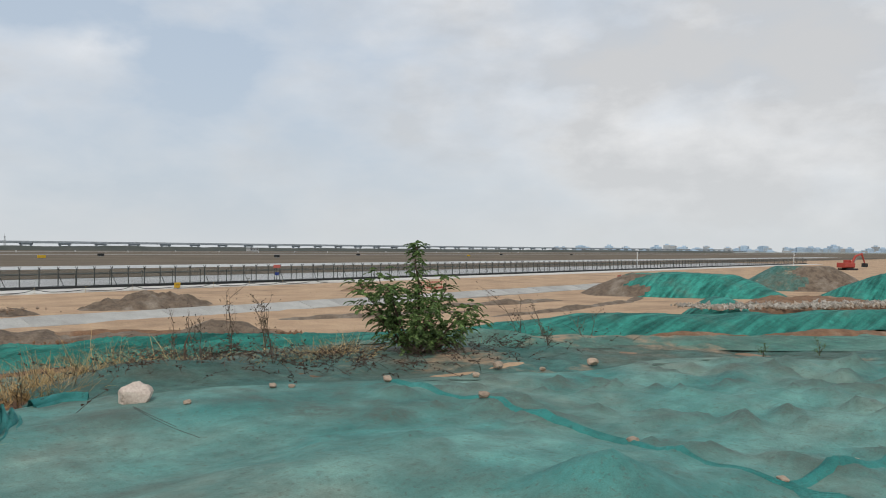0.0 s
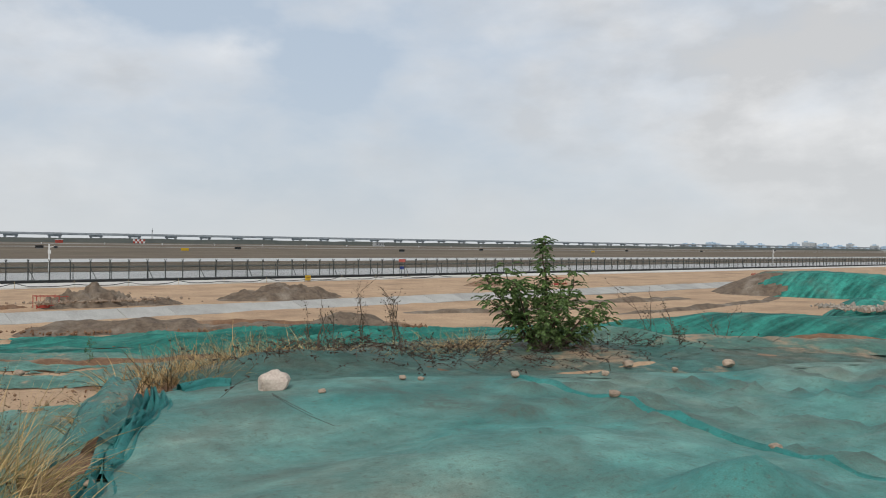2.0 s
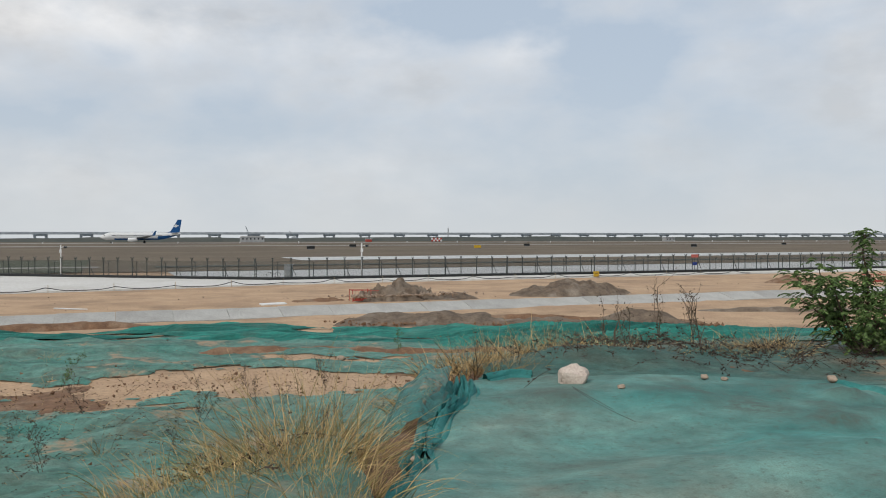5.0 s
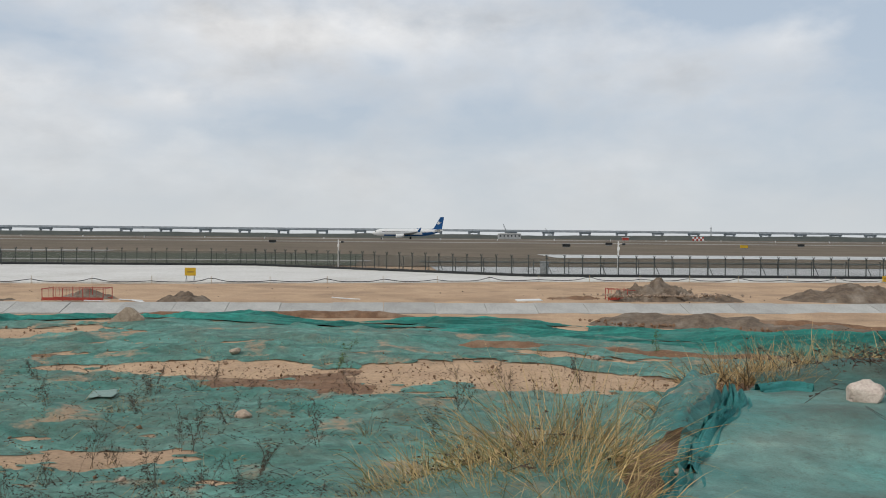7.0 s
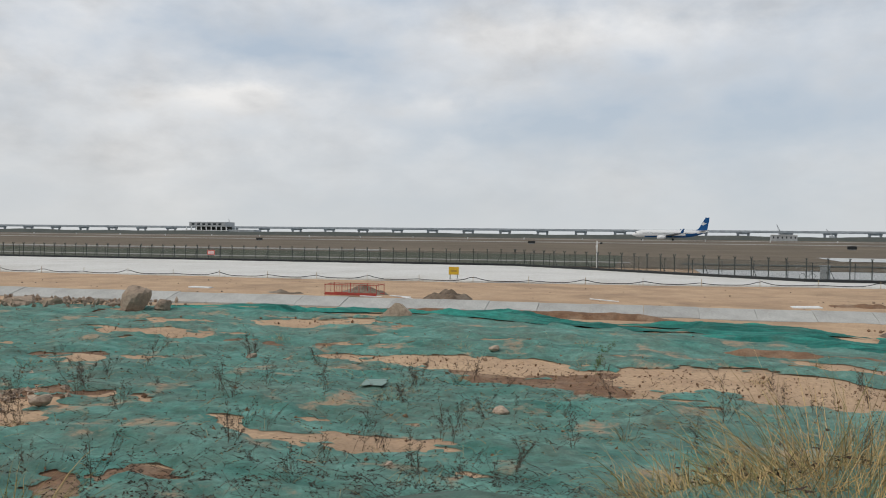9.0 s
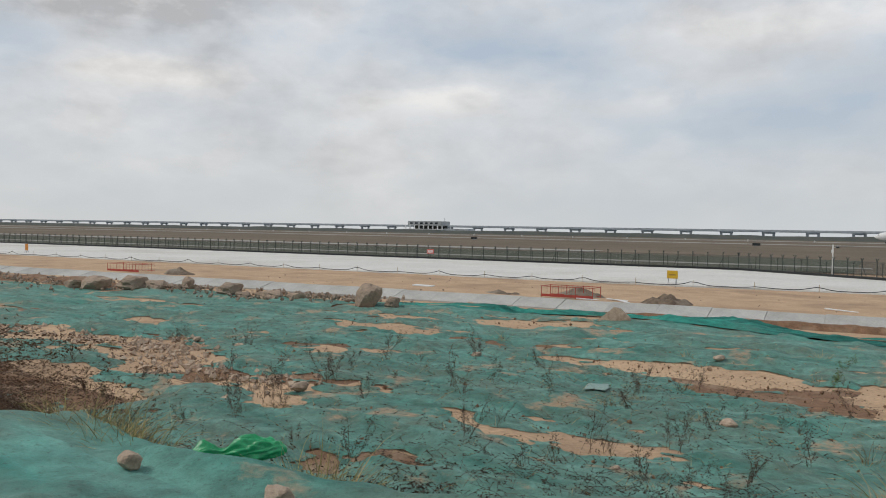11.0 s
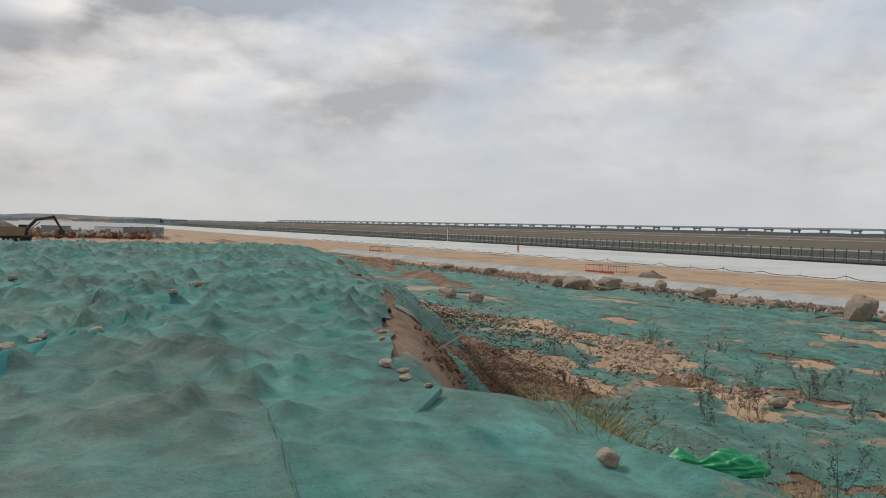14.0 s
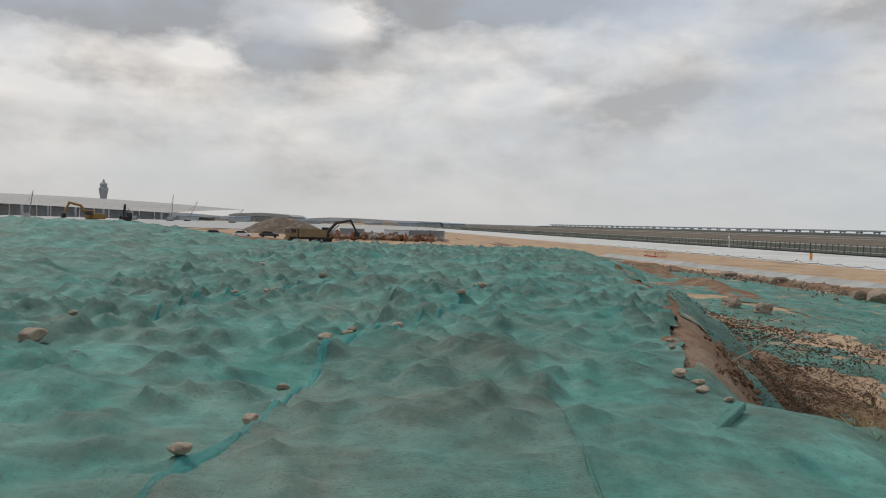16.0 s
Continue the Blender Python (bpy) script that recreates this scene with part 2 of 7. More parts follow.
GREENTURF = material("dull_green_turf", (0.088, 0.092, 0.058), (0.066, 0.072, 0.046), 0.08, 1.0, 0.3, 1.5, (0.12, 0.11, 0.075), 0.03, dist=0.2)
WATER = material("sea_water", (0.42, 0.48, 0.51), (0.38, 0.44, 0.47), 0.01, 0.25, 0.1, 0.4)
NET_R = net_material("netting_taut", (0.052, 0.208, 0.186), (0.150, 0.325, 0.283), (0.240, 0.245, 0.192), 0.58)
NET_L = net_material("netting_dusty", (0.052, 0.215, 0.175), (0.140, 0.330, 0.278), (0.165, 0.190, 0.148), 0.58)
NET_F = net_material("netting_field", (0.054, 0.205, 0.164), (0.158, 0.345, 0.285), (0.135, 0.172, 0.132), 0.70, holes=0.30, sandy=0.3)
NET_L2 = net_material("netting_double", (0.070, 0.185, 0.150), (0.115, 0.240, 0.200), (0.145, 0.168, 0.132), 0.70, stripe=0.07)
PALESTONE = material("pale_pinkish_stone", (0.62, 0.52, 0.44), (0.52, 0.42, 0.35), 3.0, 0.9, 0.6, 18.0, (0.42, 0.33, 0.27), 2.0)
# stretched dark and pale streaks paint the shading of pleats into the colour
NET_B = net_material("netting_bright", (0.006, 0.098, 0.078), (0.040, 0.293, 0.231), (0.112, 0.187, 0.148), 0.25, streak=(0.13, 3.2, 1), relief=0.7)
NET_D = net_material("netting_shabby", (0.034, 0.140, 0.120), (0.075, 0.220, 0.195), (0.165, 0.150, 0.110), 0.68, holes=0.4, sandy=0.3)
STONE = material("tan_stone", (0.46, 0.36, 0.27), (0.36, 0.27, 0.20), 4.0, 0.9, 0.6, 22.0, (0.25, 0.18, 0.13), 2.0, island=-0.2)
BOULDER = material("brown_boulder", (0.36, 0.275, 0.205), (0.25, 0.185, 0.135), 1.5, 0.95, 0.9, 8.0, (0.33, 0.27, 0.21), 0.6, island=-0.15, dist=0.08)
PALEROCK = material("pale_rubble", (0.40, 0.37, 0.32), (0.28, 0.255, 0.22), 1.2, 0.95, 0.6, 8.0, (0.34, 0.25, 0.17), 0.4, island=0.3, dist=0.06)
BLACK = plain("black_paint", (0.02, 0.022, 0.022), 0.6)
POSTMAT = material("grey_green_steel", (0.055, 0.062, 0.058), (0.04, 0.045, 0.042), 3.0, 0.55, 0.0, 30.0)
WHITE = material("white_paint", (0.74, 0.74, 0.73), (0.68, 0.68, 0.66), 1.0, 0.5, 0.0, 20.0)
REDPAINT = material("red_paint", (0.42, 0.07, 0.05), (0.34, 0.06, 0.045), 3.0, 0.6, 0.0, 25.0)
YELLOW = material("yellow_paint", (0.62, 0.40, 0.03), (0.55, 0.34, 0.03), 4.0, 0.5, 0.0, 25.0)
BLUE = material("airline_blue", (0.010, 0.085, 0.25), (0.008, 0.075, 0.22), 1.0, 0.35, 0.0, 20.0)
DARKGLASS = plain("dark_glass", (0.03, 0.035, 0.04), 0.15)
STEEL = material("grey_steel", (0.30, 0.31, 0.31), (0.24, 0.25, 0.25), 3.0, 0.5, 0.0, 30.0, metal=0.3)
# distance haze is painted into these wall colours, lifting them towards pale blue-grey
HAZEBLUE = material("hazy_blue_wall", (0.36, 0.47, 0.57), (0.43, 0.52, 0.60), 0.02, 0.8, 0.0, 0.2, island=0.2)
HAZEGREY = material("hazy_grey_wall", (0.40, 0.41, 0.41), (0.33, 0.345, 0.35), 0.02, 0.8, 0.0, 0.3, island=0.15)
DECK = material("viaduct_concrete", (0.33, 0.345, 0.355), (0.29, 0.305, 0.315), 0.02, 0.9, 0.0, 0.3)
DARKBERM = material("dark_scrub", (0.060, 0.068, 0.060), (0.085, 0.088, 0.076), 0.08, 1.0, 0.4, 0.8, dist=0.4)
LEAF = leafy("bush_leaf", (0.060, 0.105, 0.030), (0.120, 0.185, 0.055), 0.6)
LEAFDRY = leafy("dry_leaf", (0.075, 0.058, 0.038), (0.12, 0.085, 0.05), 0.4)
STRAW = leafy("straw", (0.54, 0.375, 0.175), (0.37, 0.25, 0.11), 0.5)
STRAWGREEN = leafy("green_straw", (0.33, 0.27, 0.105), (0.20, 0.18, 0.068), 0.45)
STEM = leafy("brown_stem", (0.13, 0.085, 0.055), (0.085, 0.055, 0.038), 0.3)
LITTER = leafy("dark_litter", (0.045, 0.032, 0.026), (0.075, 0.048, 0.034), 0.4)
RUSTLEAF = leafy("rusty_leaf", (0.090, 0.048, 0.028), (0.15, 0.085, 0.05), 0.5)
BARK = material("bark", (0.10, 0.07, 0.045), (0.07, 0.05, 0.035), 20.0, 0.9, 0.4, 60.0)
BAG = material("green_bag", (0.010, 0.235, 0.085), (0.018, 0.32, 0.12), 5.0, 0.35, 0.2, 30.0, spec=0.5)
OLIVE = material("dusty_truck_paint", (0.22, 0.165, 0.09), (0.17, 0.13, 0.075), 1.5, 0.7, 0.0, 12.0)
EXCAV = material("excavator_paint", (0.30, 0.19, 0.05), (0.22, 0.14, 0.045), 1.5, 0.6, 0.0, 12.0)
RUST = material("rusty_debris", (0.26, 0.12, 0.065), (0.18, 0.085, 0.05), 1.0, 0.9, 0.5, 8.0, island=0.4, dist=0.06)
SMOKEGREY = material("galvanised_box", (0.27, 0.29, 0.29), (0.22, 0.24, 0.24), 2.0, 0.5, 0.0, 20.0)
PINK = material("faded_red_sign", (0.52, 0.13, 0.10), (0.45, 0.11, 0.09), 2.0, 0.6, 0.0, 20.0)
TYRE = plain("tyre_rubber", (0.02, 0.02, 0.02), 0.9)

# ---- helpers ----


def obj(name, bm, mat, parent=None, label="", smooth=False):
    me = bpy.data.meshes.new(name)
    bm.to_mesh(me)
    bm.free()
    for mt in mat if isinstance(mat, (list, tuple)) else (mat,):
        me.materials.append(mt)
    if smooth:
        me.polygons.foreach_set("use_smooth", [True] * len(me.polygons))
    ob = new(name, me)
    if parent is not None:
        ob.parent = parent
    if label:
        ob["label"] = label
    return ob


def part(name, bm, mat, parent, label="", smooth=False):
    return obj(name, bm, mat, parent, label, smooth)


def share(name, me, parent, m):
    ob = new(name, me)
    ob.parent, ob.matrix_local = parent, m
    return ob


def raw(name, verts, faces, mats, parent=None, smooth=True):
    me = bpy.data.meshes.new(name)
    me.from_pydata(verts, [], faces)
    for mt in mats if isinstance(mats, (list, tuple)) else (mats,):
        me.materials.append(mt)
    if smooth:
        me.polygons.foreach_set("use_smooth", [True] * len(me.polygons))
    ob = new(name, me)
    if parent is not None:
        ob.parent = parent
    return ob


def empty(name, x=0, y=0, z=0, rz=0):
    ob = new(name)
    ob.matrix_basis = pose(x, y, z, 0, 0, rz)
    return ob


def add_box(bm, x0, x1, y0, y1, z0, z1, m=None, bevel=0.0):
    r = bmesh.ops.create_cube(bm, size=1)
    vs = r["verts"]
    for v in vs:
        v.co = Vector(((x0 + x1) / 2 + v.co.x * (x1 - x0), (y0 + y1) / 2 + v.co.y * (y1 - y0), (z0 + z1) / 2 + v.co.z * (z1 - z0)))
    if bevel:
        es = list({e for v in vs for e in v.link_edges})
        r = bmesh.ops.bevel(bm, geom=es, offset=bevel, segments=1, affect="EDGES")
        vs = list({v for f in r["faces"] for v in f.verts} | {v for v in vs if v.is_valid})
    if m is not None:
        bmesh.ops.transform(bm, matrix=m, verts=vs)
    return vs


def box(x0, x1, y0, y1, z0, z1, bevel=0.0, m=None):
    bm = bmesh.new()
    add_box(bm, x0, x1, y0, y1, z0, z1, m, bevel)
    return bm


def add_tube(bm, pts, r0, r1=None, n=6, cap=True):
    """A tapered round bar through the points."""
    r1 = r0 if r1 is None else r1
    pts = [Vector(p) for p in pts]
    rings = []
    for i, p in enumerate(pts):
        d = (pts[min(i + 1, len(pts) - 1)] - pts[max(i - 1, 0)]).normalized()
        a = d.cross(Vector((0.3, 0.2, 1)) if abs(d.z) < 0.95 else Vector((1, 0.1, 0))).normalized()
        b = d.cross(a)
        r = r0 + (r1 - r0) * i / max(1, len(pts) - 1)
        rings.append([bm.verts.new(p + (a * math.cos(q) + b * math.sin(q)) * r) for q in (2 * math.pi * k / n for k in range(n))])
    for u, v in zip(rings, rings[1:]):
        for k in range(n):
            bm.faces.new((u[k], u[(k + 1) % n], v[(k + 1) % n], v[k]))
    if cap:
        bm.faces.new(rings[0][::-1])
        bm.faces.new(rings[-1])


def tube(pts, r0, r1=None, n=6):
    bm = bmesh.new()
    add_tube(bm, pts, r0, r1, n)
    return bm


def prism(poly, y0, y1):
    """A flat outline in x and z, given thickness along y."""
    bm = bmesh.new()
    a = [bm.verts.new((x, y0, z)) for x, z in poly]
    b = [bm.verts.new((x, y1, z)) for x, z in poly]
    bm.faces.new(a)
    bm.faces.new(b[::-1])
    for i in range(len(poly)):
        j = (i + 1) % len(poly)
        bm.faces.new((a[j], a[i], b[i], b[j]))
    bmesh.ops.recalc_face_normals(bm, faces=bm.faces)
    return bm


# ---- noise on arrays ----


def hash2(ix, iy, seed):
    h = (ix.astype(np.int64) * 374761393 + iy.astype(np.int64) * 668265263 + seed * 982451653) & 0x7FFFFFFF
    h = ((h ^ (h >> 13)) * 1274126177) & 0x7FFFFFFF
    return ((h ^ (h >> 16)) & 0xFFFF) / 65535.0


def vnoise(x, y, seed):
    ix, iy = np.floor(x), np.floor(y)
    fx, fy = x - ix, y - iy
    fx, fy = fx * fx * fx * (fx * (fx * 6 - 15) + 10), fy * fy * fy * (fy * (fy * 6 - 15) + 10)
    a, b = hash2(ix, iy, seed), hash2(ix + 1, iy, seed)
    c, d = hash2(ix, iy + 1, seed), hash2(ix + 1, iy + 1, seed)
    return (a + (b - a) * fx) * (1 - fy) + (c + (d - c) * fx) * fy - 0.5


def fbm(x, y, size, octaves=4, seed=1, gain=0.5):
    out, amp, f = np.zeros_like(x, dtype=float), 1.0, 1.0 / size
    for o in range(octaves):
        ca, sa = math.cos(o * 1.1), math.sin(o * 1.1)
        out += amp * vnoise((x * ca - y * sa) * f + o * 17.3, (x * sa + y * ca) * f - o * 9.1, seed + o)
        amp, f = amp * gain, f * 2.03
    return out


def tents(x, y, cell, seed, sharp=2.6, share_of=0.6):
    """Peaks where a sheet rests on lumps: steep near each lump, falling off to nothing."""
    out = np.zeros_like(x, dtype=float)
    cx, cy = np.floor(x / cell), np.floor(y / cell)
    for i in (-1, 0, 1):
        for j in (-1, 0, 1):
            kx, ky = cx + i, cy + j
            px, py = (kx + hash2(kx, ky, seed)) * cell, (ky + hash2(kx, ky, seed + 5)) * cell
            a = hash2(kx, ky, seed + 9)
            a = np.where(a < share_of, a / share_of, 0.0)
            dd = np.hypot(x - px, (y - py) * 1.0) / cell
            out = np.maximum(out, a * np.maximum(0, 1 - dd * 1.1) ** sharp)
    return out


def step01(v, a, b):
    t = np.clip((v - a) / (b - a), 0, 1)
    return t * t * (3 - 2 * t)


# ---- the lie of the land ----
PHI = radians(6.8)  # the runway, fence and kerb run at this angle to x
CP, SP = math.cos(PHI), math.sin(PHI)
CREST_X = (-300, -90, -40, -26, -19.5, -16.4, -13, -10.5, -9, -8, -6.7, -4.5, -2, -0.3, 0.9, 1.5, 2.2, 3.5, 6, 8.5, 10.5, 12.5, 15, 20, 35, 60, 300)
CREST_Y = (20, 17.5, 10.2, 7.7, 6.6, 5.6, 4.6, 3.7, 3.3, 3.8, 3.9, 3.9, 4.3, 5.5, 6.4, 7.6, 9.2, 10.6, 11.2, 10.6, 9.2, 7.4, 5.6, 3.0, -5, -18, -60)
TOP = 2.9


def along(s, d, z=0.0):
    return (s * CP - d * SP, s * SP + d * CP, z)


def depth_of(x, y):
    return -x * SP + y * CP


def shift_of(x, y):
    return x * CP + y * SP


def crest(x):
    return np.interp(x, CREST_X, CREST_Y)


def airfield(d):
    return np.interp(d, (0, 118, 430, 760, 800, 830), (0, 0, 2.6, 2.6, 2.0, -3.0))


BAND_X = (-60, -36, -17, 3, 11, 18, 25, 32, 42, 60)
BAND_Y = (33.5, 38.2, 42.0, 40.4, 36.8, 34.6, 31.6, 28.2, 24.6, 17)


def band_line(x):
    return np.interp(x, BAND_X, BAND_Y)


def mound_part(x, y):
    """0 on the low ground, 1 on the mound's top."""
    c = crest(x) + 0.5 * fbm(x, y, 3.0, 3, 31)
    width = np.interp(x, (-60, -19, -16, -10.5, -8, -4, 0, 1, 3, 8, 14, 30), (5, 4.2, 2.9, 3.2, 5.0, 6.0, 4.6, 4.0, 6, 8, 9, 10))
    m = 1 - step01(y - c, 0, width)
    m = m * (1 - step01(-x, 62, 74)) * step01(y, -80, -70) * (1 - step01(x, 46, 70))
    return m


def land(x, y, lumps=1.0):
    x, y = np.asarray(x, float), np.asarray(y, float)
    d = depth_of(x, y)
    z = airfield(d)
    m = mound_part(x, y)
    low = (1 - m) * (1 - step01(d, 60, 75))
    near = np.exp(-np.maximum(0, np.hypot(x, y) - 60) / 80)
    z = z + m * TOP
    z = z + m * (0.25 * fbm(x, y, 9.0, 3, 3) + 0.10 * fbm(x, y, 2.2, 3, 5)) * near
    z = z - m * 0.22 * np.exp(-((x + 4.8) / 2.4) ** 2) * step01(y, 2.0, 4.0)
    z = z + m * 1.15 * step01(-x, 38, 58) * step01(-y, 9, 22)
    z = z + low * (0.30 * fbm(x, y, 7.0, 4, 8) + 0.05 * fbm(x, y, 1.2, 3, 9)) * near * (1 - 0.6 * step01(y - band_line(x), 0, 3))
    # a low bund under the bunched netting, and ruts on the sand beyond
    b = (y - band_line(x)) / 2.2
    on = step01(x, -34, -26) * (1 - step01(x, 44, 52))
    z = z + low * on * 0.14 * np.exp(-b * b) * (0.75 + 0.8 * fbm(x, y, 5.0, 2, 12))
    sandy = step01(d, 36, 44) * (1 - step01(d, 72, 78)) * step01(x, -160, -120) * (1 - step01(x, 180, 220))
    z = z + sandy * (0.10 * fbm(x + 6 * d, d * 6, 26.0, 3, 14) + 0.05 * fbm(x, y, 2.0, 3, 15))
    # bare broken soil on the steep side of the left spur
    z = z + m * (1 - m) * 1.2 * fbm(x, y, 1.4, 4, 19)
    return z


def lumps(x, y):
    """Clods under the netting on the mound."""
    r = np.hypot(x, y)
    big = np.interp(np.arctan2(y, x), (-0.6, 0.75, 1.2, 2.2, 3.14), (1.0, 0.85, 0.45, 0.6, 1.0))
    k = big * (0.30 + 0.70 * step01(r, 4, 10)) * (1 + 0.25 * step01(r, 10, 16))
    wx, wy = x + 0.5 * fbm(x, y, 0.9, 3, 63), y + 0.5 * fbm(x, y, 0.9, 3, 67)
    fine_ = 0.24 * tents(wx + 3, wy * 1.1, 0.60, 47, 2.4, 0.5) + 0.16 * tents(wx - 7, wy + 2, 0.34, 43, 2.0, 0.5)
    return -0.06 * k + k * (0.17 * tents(wx, wy, 1.05, 41, 2.6, 0.45) + fine_ + 0.05 * tents(x, y + 9, 3.1, 53, 2.0, 0.7) + 0.17 * fbm(x, y, 1.1, 5, 59, 0.55)) + 0.03 * fbm(x * 0.5, y, 0.5, 3, 61)


def contact(x, y):
    """Where the sheet rests hard on clods, so that soil shows through the weave."""
    r = np.hypot(x, y)
    wx, wy = x + 0.5 * fbm(x, y, 0.9, 3, 63), y + 0.5 * fbm(x, y, 0.9, 3, 67)
    a = np.maximum(tents(wx, wy, 1.05, 41, 1.8, 0.45), np.maximum(0.95 * tents(wx + 3, wy * 1.1, 0.60, 47, 1.5, 0.5), 0.85 * tents(wx - 7, wy + 2, 0.34, 43, 1.3, 0.5)))
    return np.clip(1.6 * a * (0.35 + 0.65 * step01(r, 4, 9)) + 0.40 * fbm(x, y, 1.6, 4, 131), 0, 1)


def graded(lo, hi, fine_lo, fine_hi, fine, grow=1.12):
    mid = list(np.arange(fine_lo, fine_hi + fine / 2, fine))
    up_, dn, s = [], [], fine
    v = mid[-1]
    while v < hi:
        s *= grow
        v += s
        up_.append(min(v, hi))
    s, v = fine, mid[0]
    while v > lo:
        s *= grow
        v -= s
        dn.append(max(v, lo))
    return np.array(dn[::-1] + mid + up_)


def sheet(name, xs, ys, height, mask, mat, label, category, kind="structure", touch=False):
    """A draped sheet over a grid, cut along mask = 0 with clean edges."""
    X, Y = np.meshgrid(xs, ys, indexing="ij")
    Z, M = height(X, Y), mask(X, Y)
    P = M > 0
    count = P[:-1, :-1].astype(int) + P[1:, :-1] + P[1:, 1:] + P[:-1, 1:]
    used = np.zeros(P.shape, bool)
    some = count > 0
    for q in (np.s_[:-1, :-1], np.s_[1:, :-1], np.s_[1:, 1:], np.s_[:-1, 1:]):
        used[q] |= some
    used &= P
    idx = np.full(X.shape, -1)
    idx[used] = np.arange(used.sum())
    verts = np.stack([X[used], Y[used], Z[used]], -1).tolist()
    ci, cj = np.nonzero(count == 4)
    faces = np.stack([idx[ci, cj], idx[ci + 1, cj], idx[ci + 1, cj + 1], idx[ci, cj + 1]], -1).tolist()
    cut = {}

    def crossing(a, b):
        key = (a, b) if a < b else (b, a)
        if key not in cut:
            t = M[a] / (M[a] - M[b])
            cut[key] = len(verts)
            verts.append([float(q[a] + (q[b] - q[a]) * t) for q in (X, Y, Z)])
        return cut[key]

    for i, j in np.argwhere((count > 0) & (count < 4)).tolist():
        ring = ((i, j), (i + 1, j), (i + 1, j + 1), (i, j + 1))
        f = []
        for a, b in zip(ring, ring[1:] + ring[:1]):
            if P[a]:
                f.append(int(idx[a]))
            if P[a] != P[b]:
                f.append(crossing(a, b))
        if len(f) > 2:
            faces.append(f)
    ob = raw(name, verts, faces, mat)
    A = np.array(verts)
    at = ob.data.attributes.new("contact", "FLOAT", "POINT")
    at.data.foreach_set("value", (contact(A[:, 0], A[:, 1]) if touch else np.zeros(len(A))).astype(np.float32))
    return tagged(ob, label, category, kind=kind)


def strip(name, s0, s1, d0, d1, mat, label, lift, ds=40.0, dd=20.0, category="ground strip"):
    """A level strip that runs with the runway."""
    ss = np.linspace(s0, s1, max(2, int((s1 - s0) / ds) + 1))
    dl = sorted({*np.linspace(d0, d1, max(2, int((d1 - d0) / dd) + 1)), *(k for k in (118, 430, 760) if d0 < k < d1)})
    verts = [along(s, d, float(airfield(d)) + lift) for s in ss for d in dl]
    n = len(dl)
    faces = [(i * n + j, (i + 1) * n + j, (i + 1) * n + j + 1, i * n + j + 1) for i in range(len(ss) - 1) for j in range(n - 1)]
    return tagged(raw(name, verts, faces, mat, smooth=False), label, category, kind="structure")


def ground_at(x, y):
    return float(land(np.array([x]), np.array([y]))[0])


# ---- outlines of the netting on the mound ----


def poly_dist(x, y, pts):
    """Distance to a line through points, and how far along it."""
    best = np.full(x.shape, 1e9)
    for (ax, ay), (bx, by) in zip(pts, pts[1:]):
        dx, dy = bx - ax, by - ay
        t = np.clip(((x - ax) * dx + (y - ay) * dy) / (dx * dx + dy * dy), 0, 1)
        best = np.minimum(best, np.hypot(x - ax - t * dx, y - ay - t * dy))
    return best


def spot(x, y, cx, cy, rx, ry, rot=0.0):
    c, s = math.cos(rot), math.sin(rot)
    u, v = (x - cx) * c + (y - cy) * s, -(x - cx) * s + (y - cy) * c
    return (np.hypot(u / rx, v / ry) - 1) * min(rx, ry)


RIGHT_X = (0.4, 0.9, 1.2, 1.7, 2.2, 2.8, 3.2, 3.6, 4.5, 6.0, 7.7, 8.9, 10.4, 11.5, 12.2, 16, 30, 50)
RIGHT_Y = (4.9, 5.7, 6.8, 8.2, 8.8, 8.9, 9.2, 8.7, 8.2, 8.0, 7.5, 7.2, 6.7, 5.6, 4.4, 2.0, -6, -18)


def right_mask(x, y):
    e = np.interp(x, RIGHT_X, RIGHT_Y) + 0.22 * fbm(x, y, 1.0, 3, 91)
    m = np.minimum(e - y, x - 0.35 + 0.25 * fbm(x, y, 1.0, 2, 92))
    return m


def left_mask(x, y):
    e = crest(x) - 0.05 + 0.10 * step01(x, -11, -9) + 0.12 * fbm(x, y, 0.9, 3, 96)
    m = np.minimum(e - y, 0.45 - x - 0.9 * np.maximum(0, y - 3.4) * (x > -2))
    m = np.minimum(m, x + 64)
    # torn back where the bank has slipped
    m = np.minimum(m, spot(x, y, -13.6, 5.5, 3.4, 0.85, -0.27) + 0.35 * fbm(x, y, 0.9, 3, 97))
    return m



# ---- ground ----
gx = graded(-4600, 4600, -30, 34, 0.4, 1.11)
gy = graded(-4600, 4600, -4, 50, 0.4, 1.11)
GX, GY = np.meshgrid(gx, gy, indexing="ij")
GZ = land(GX, GY) - 0.17 * step01(np.maximum(left_mask(GX, GY), right_mask(GX, GY)), 0.25, 0.9)
n = len(gy)
ground = tagged(raw("ground", np.stack([GX, GY, GZ], -1).reshape(-1, 3).tolist(), [(i * n + j, (i + 1) * n + j, (i + 1) * n + j + 1, i * n + j + 1) for i in range(len(gx) - 1) for j in range(n - 1)], [SAND, SOIL]),
                "tan sandy ground of a levelled building site", "ground", kind="structure")
# brown soil on the mound and its foot, sand elsewhere
cxm, cym = (GX[:-1, :-1] + GX[1:, 1:]) / 2, (GY[:-1, :-1] + GY[1:, 1:]) / 2
brown = (mound_part(cxm, cym) > 0.03) | ((cxm < -9) & (cxm > -26) & (cym < 13) & (cym > 0)) | (fbm(cxm, cym, 6.0, 4, 71) > 0.30) & (cym < 36) & (cxm < 30)
ground.data.polygons.foreach_set("material_index", brown.astype(int).reshape(-1))

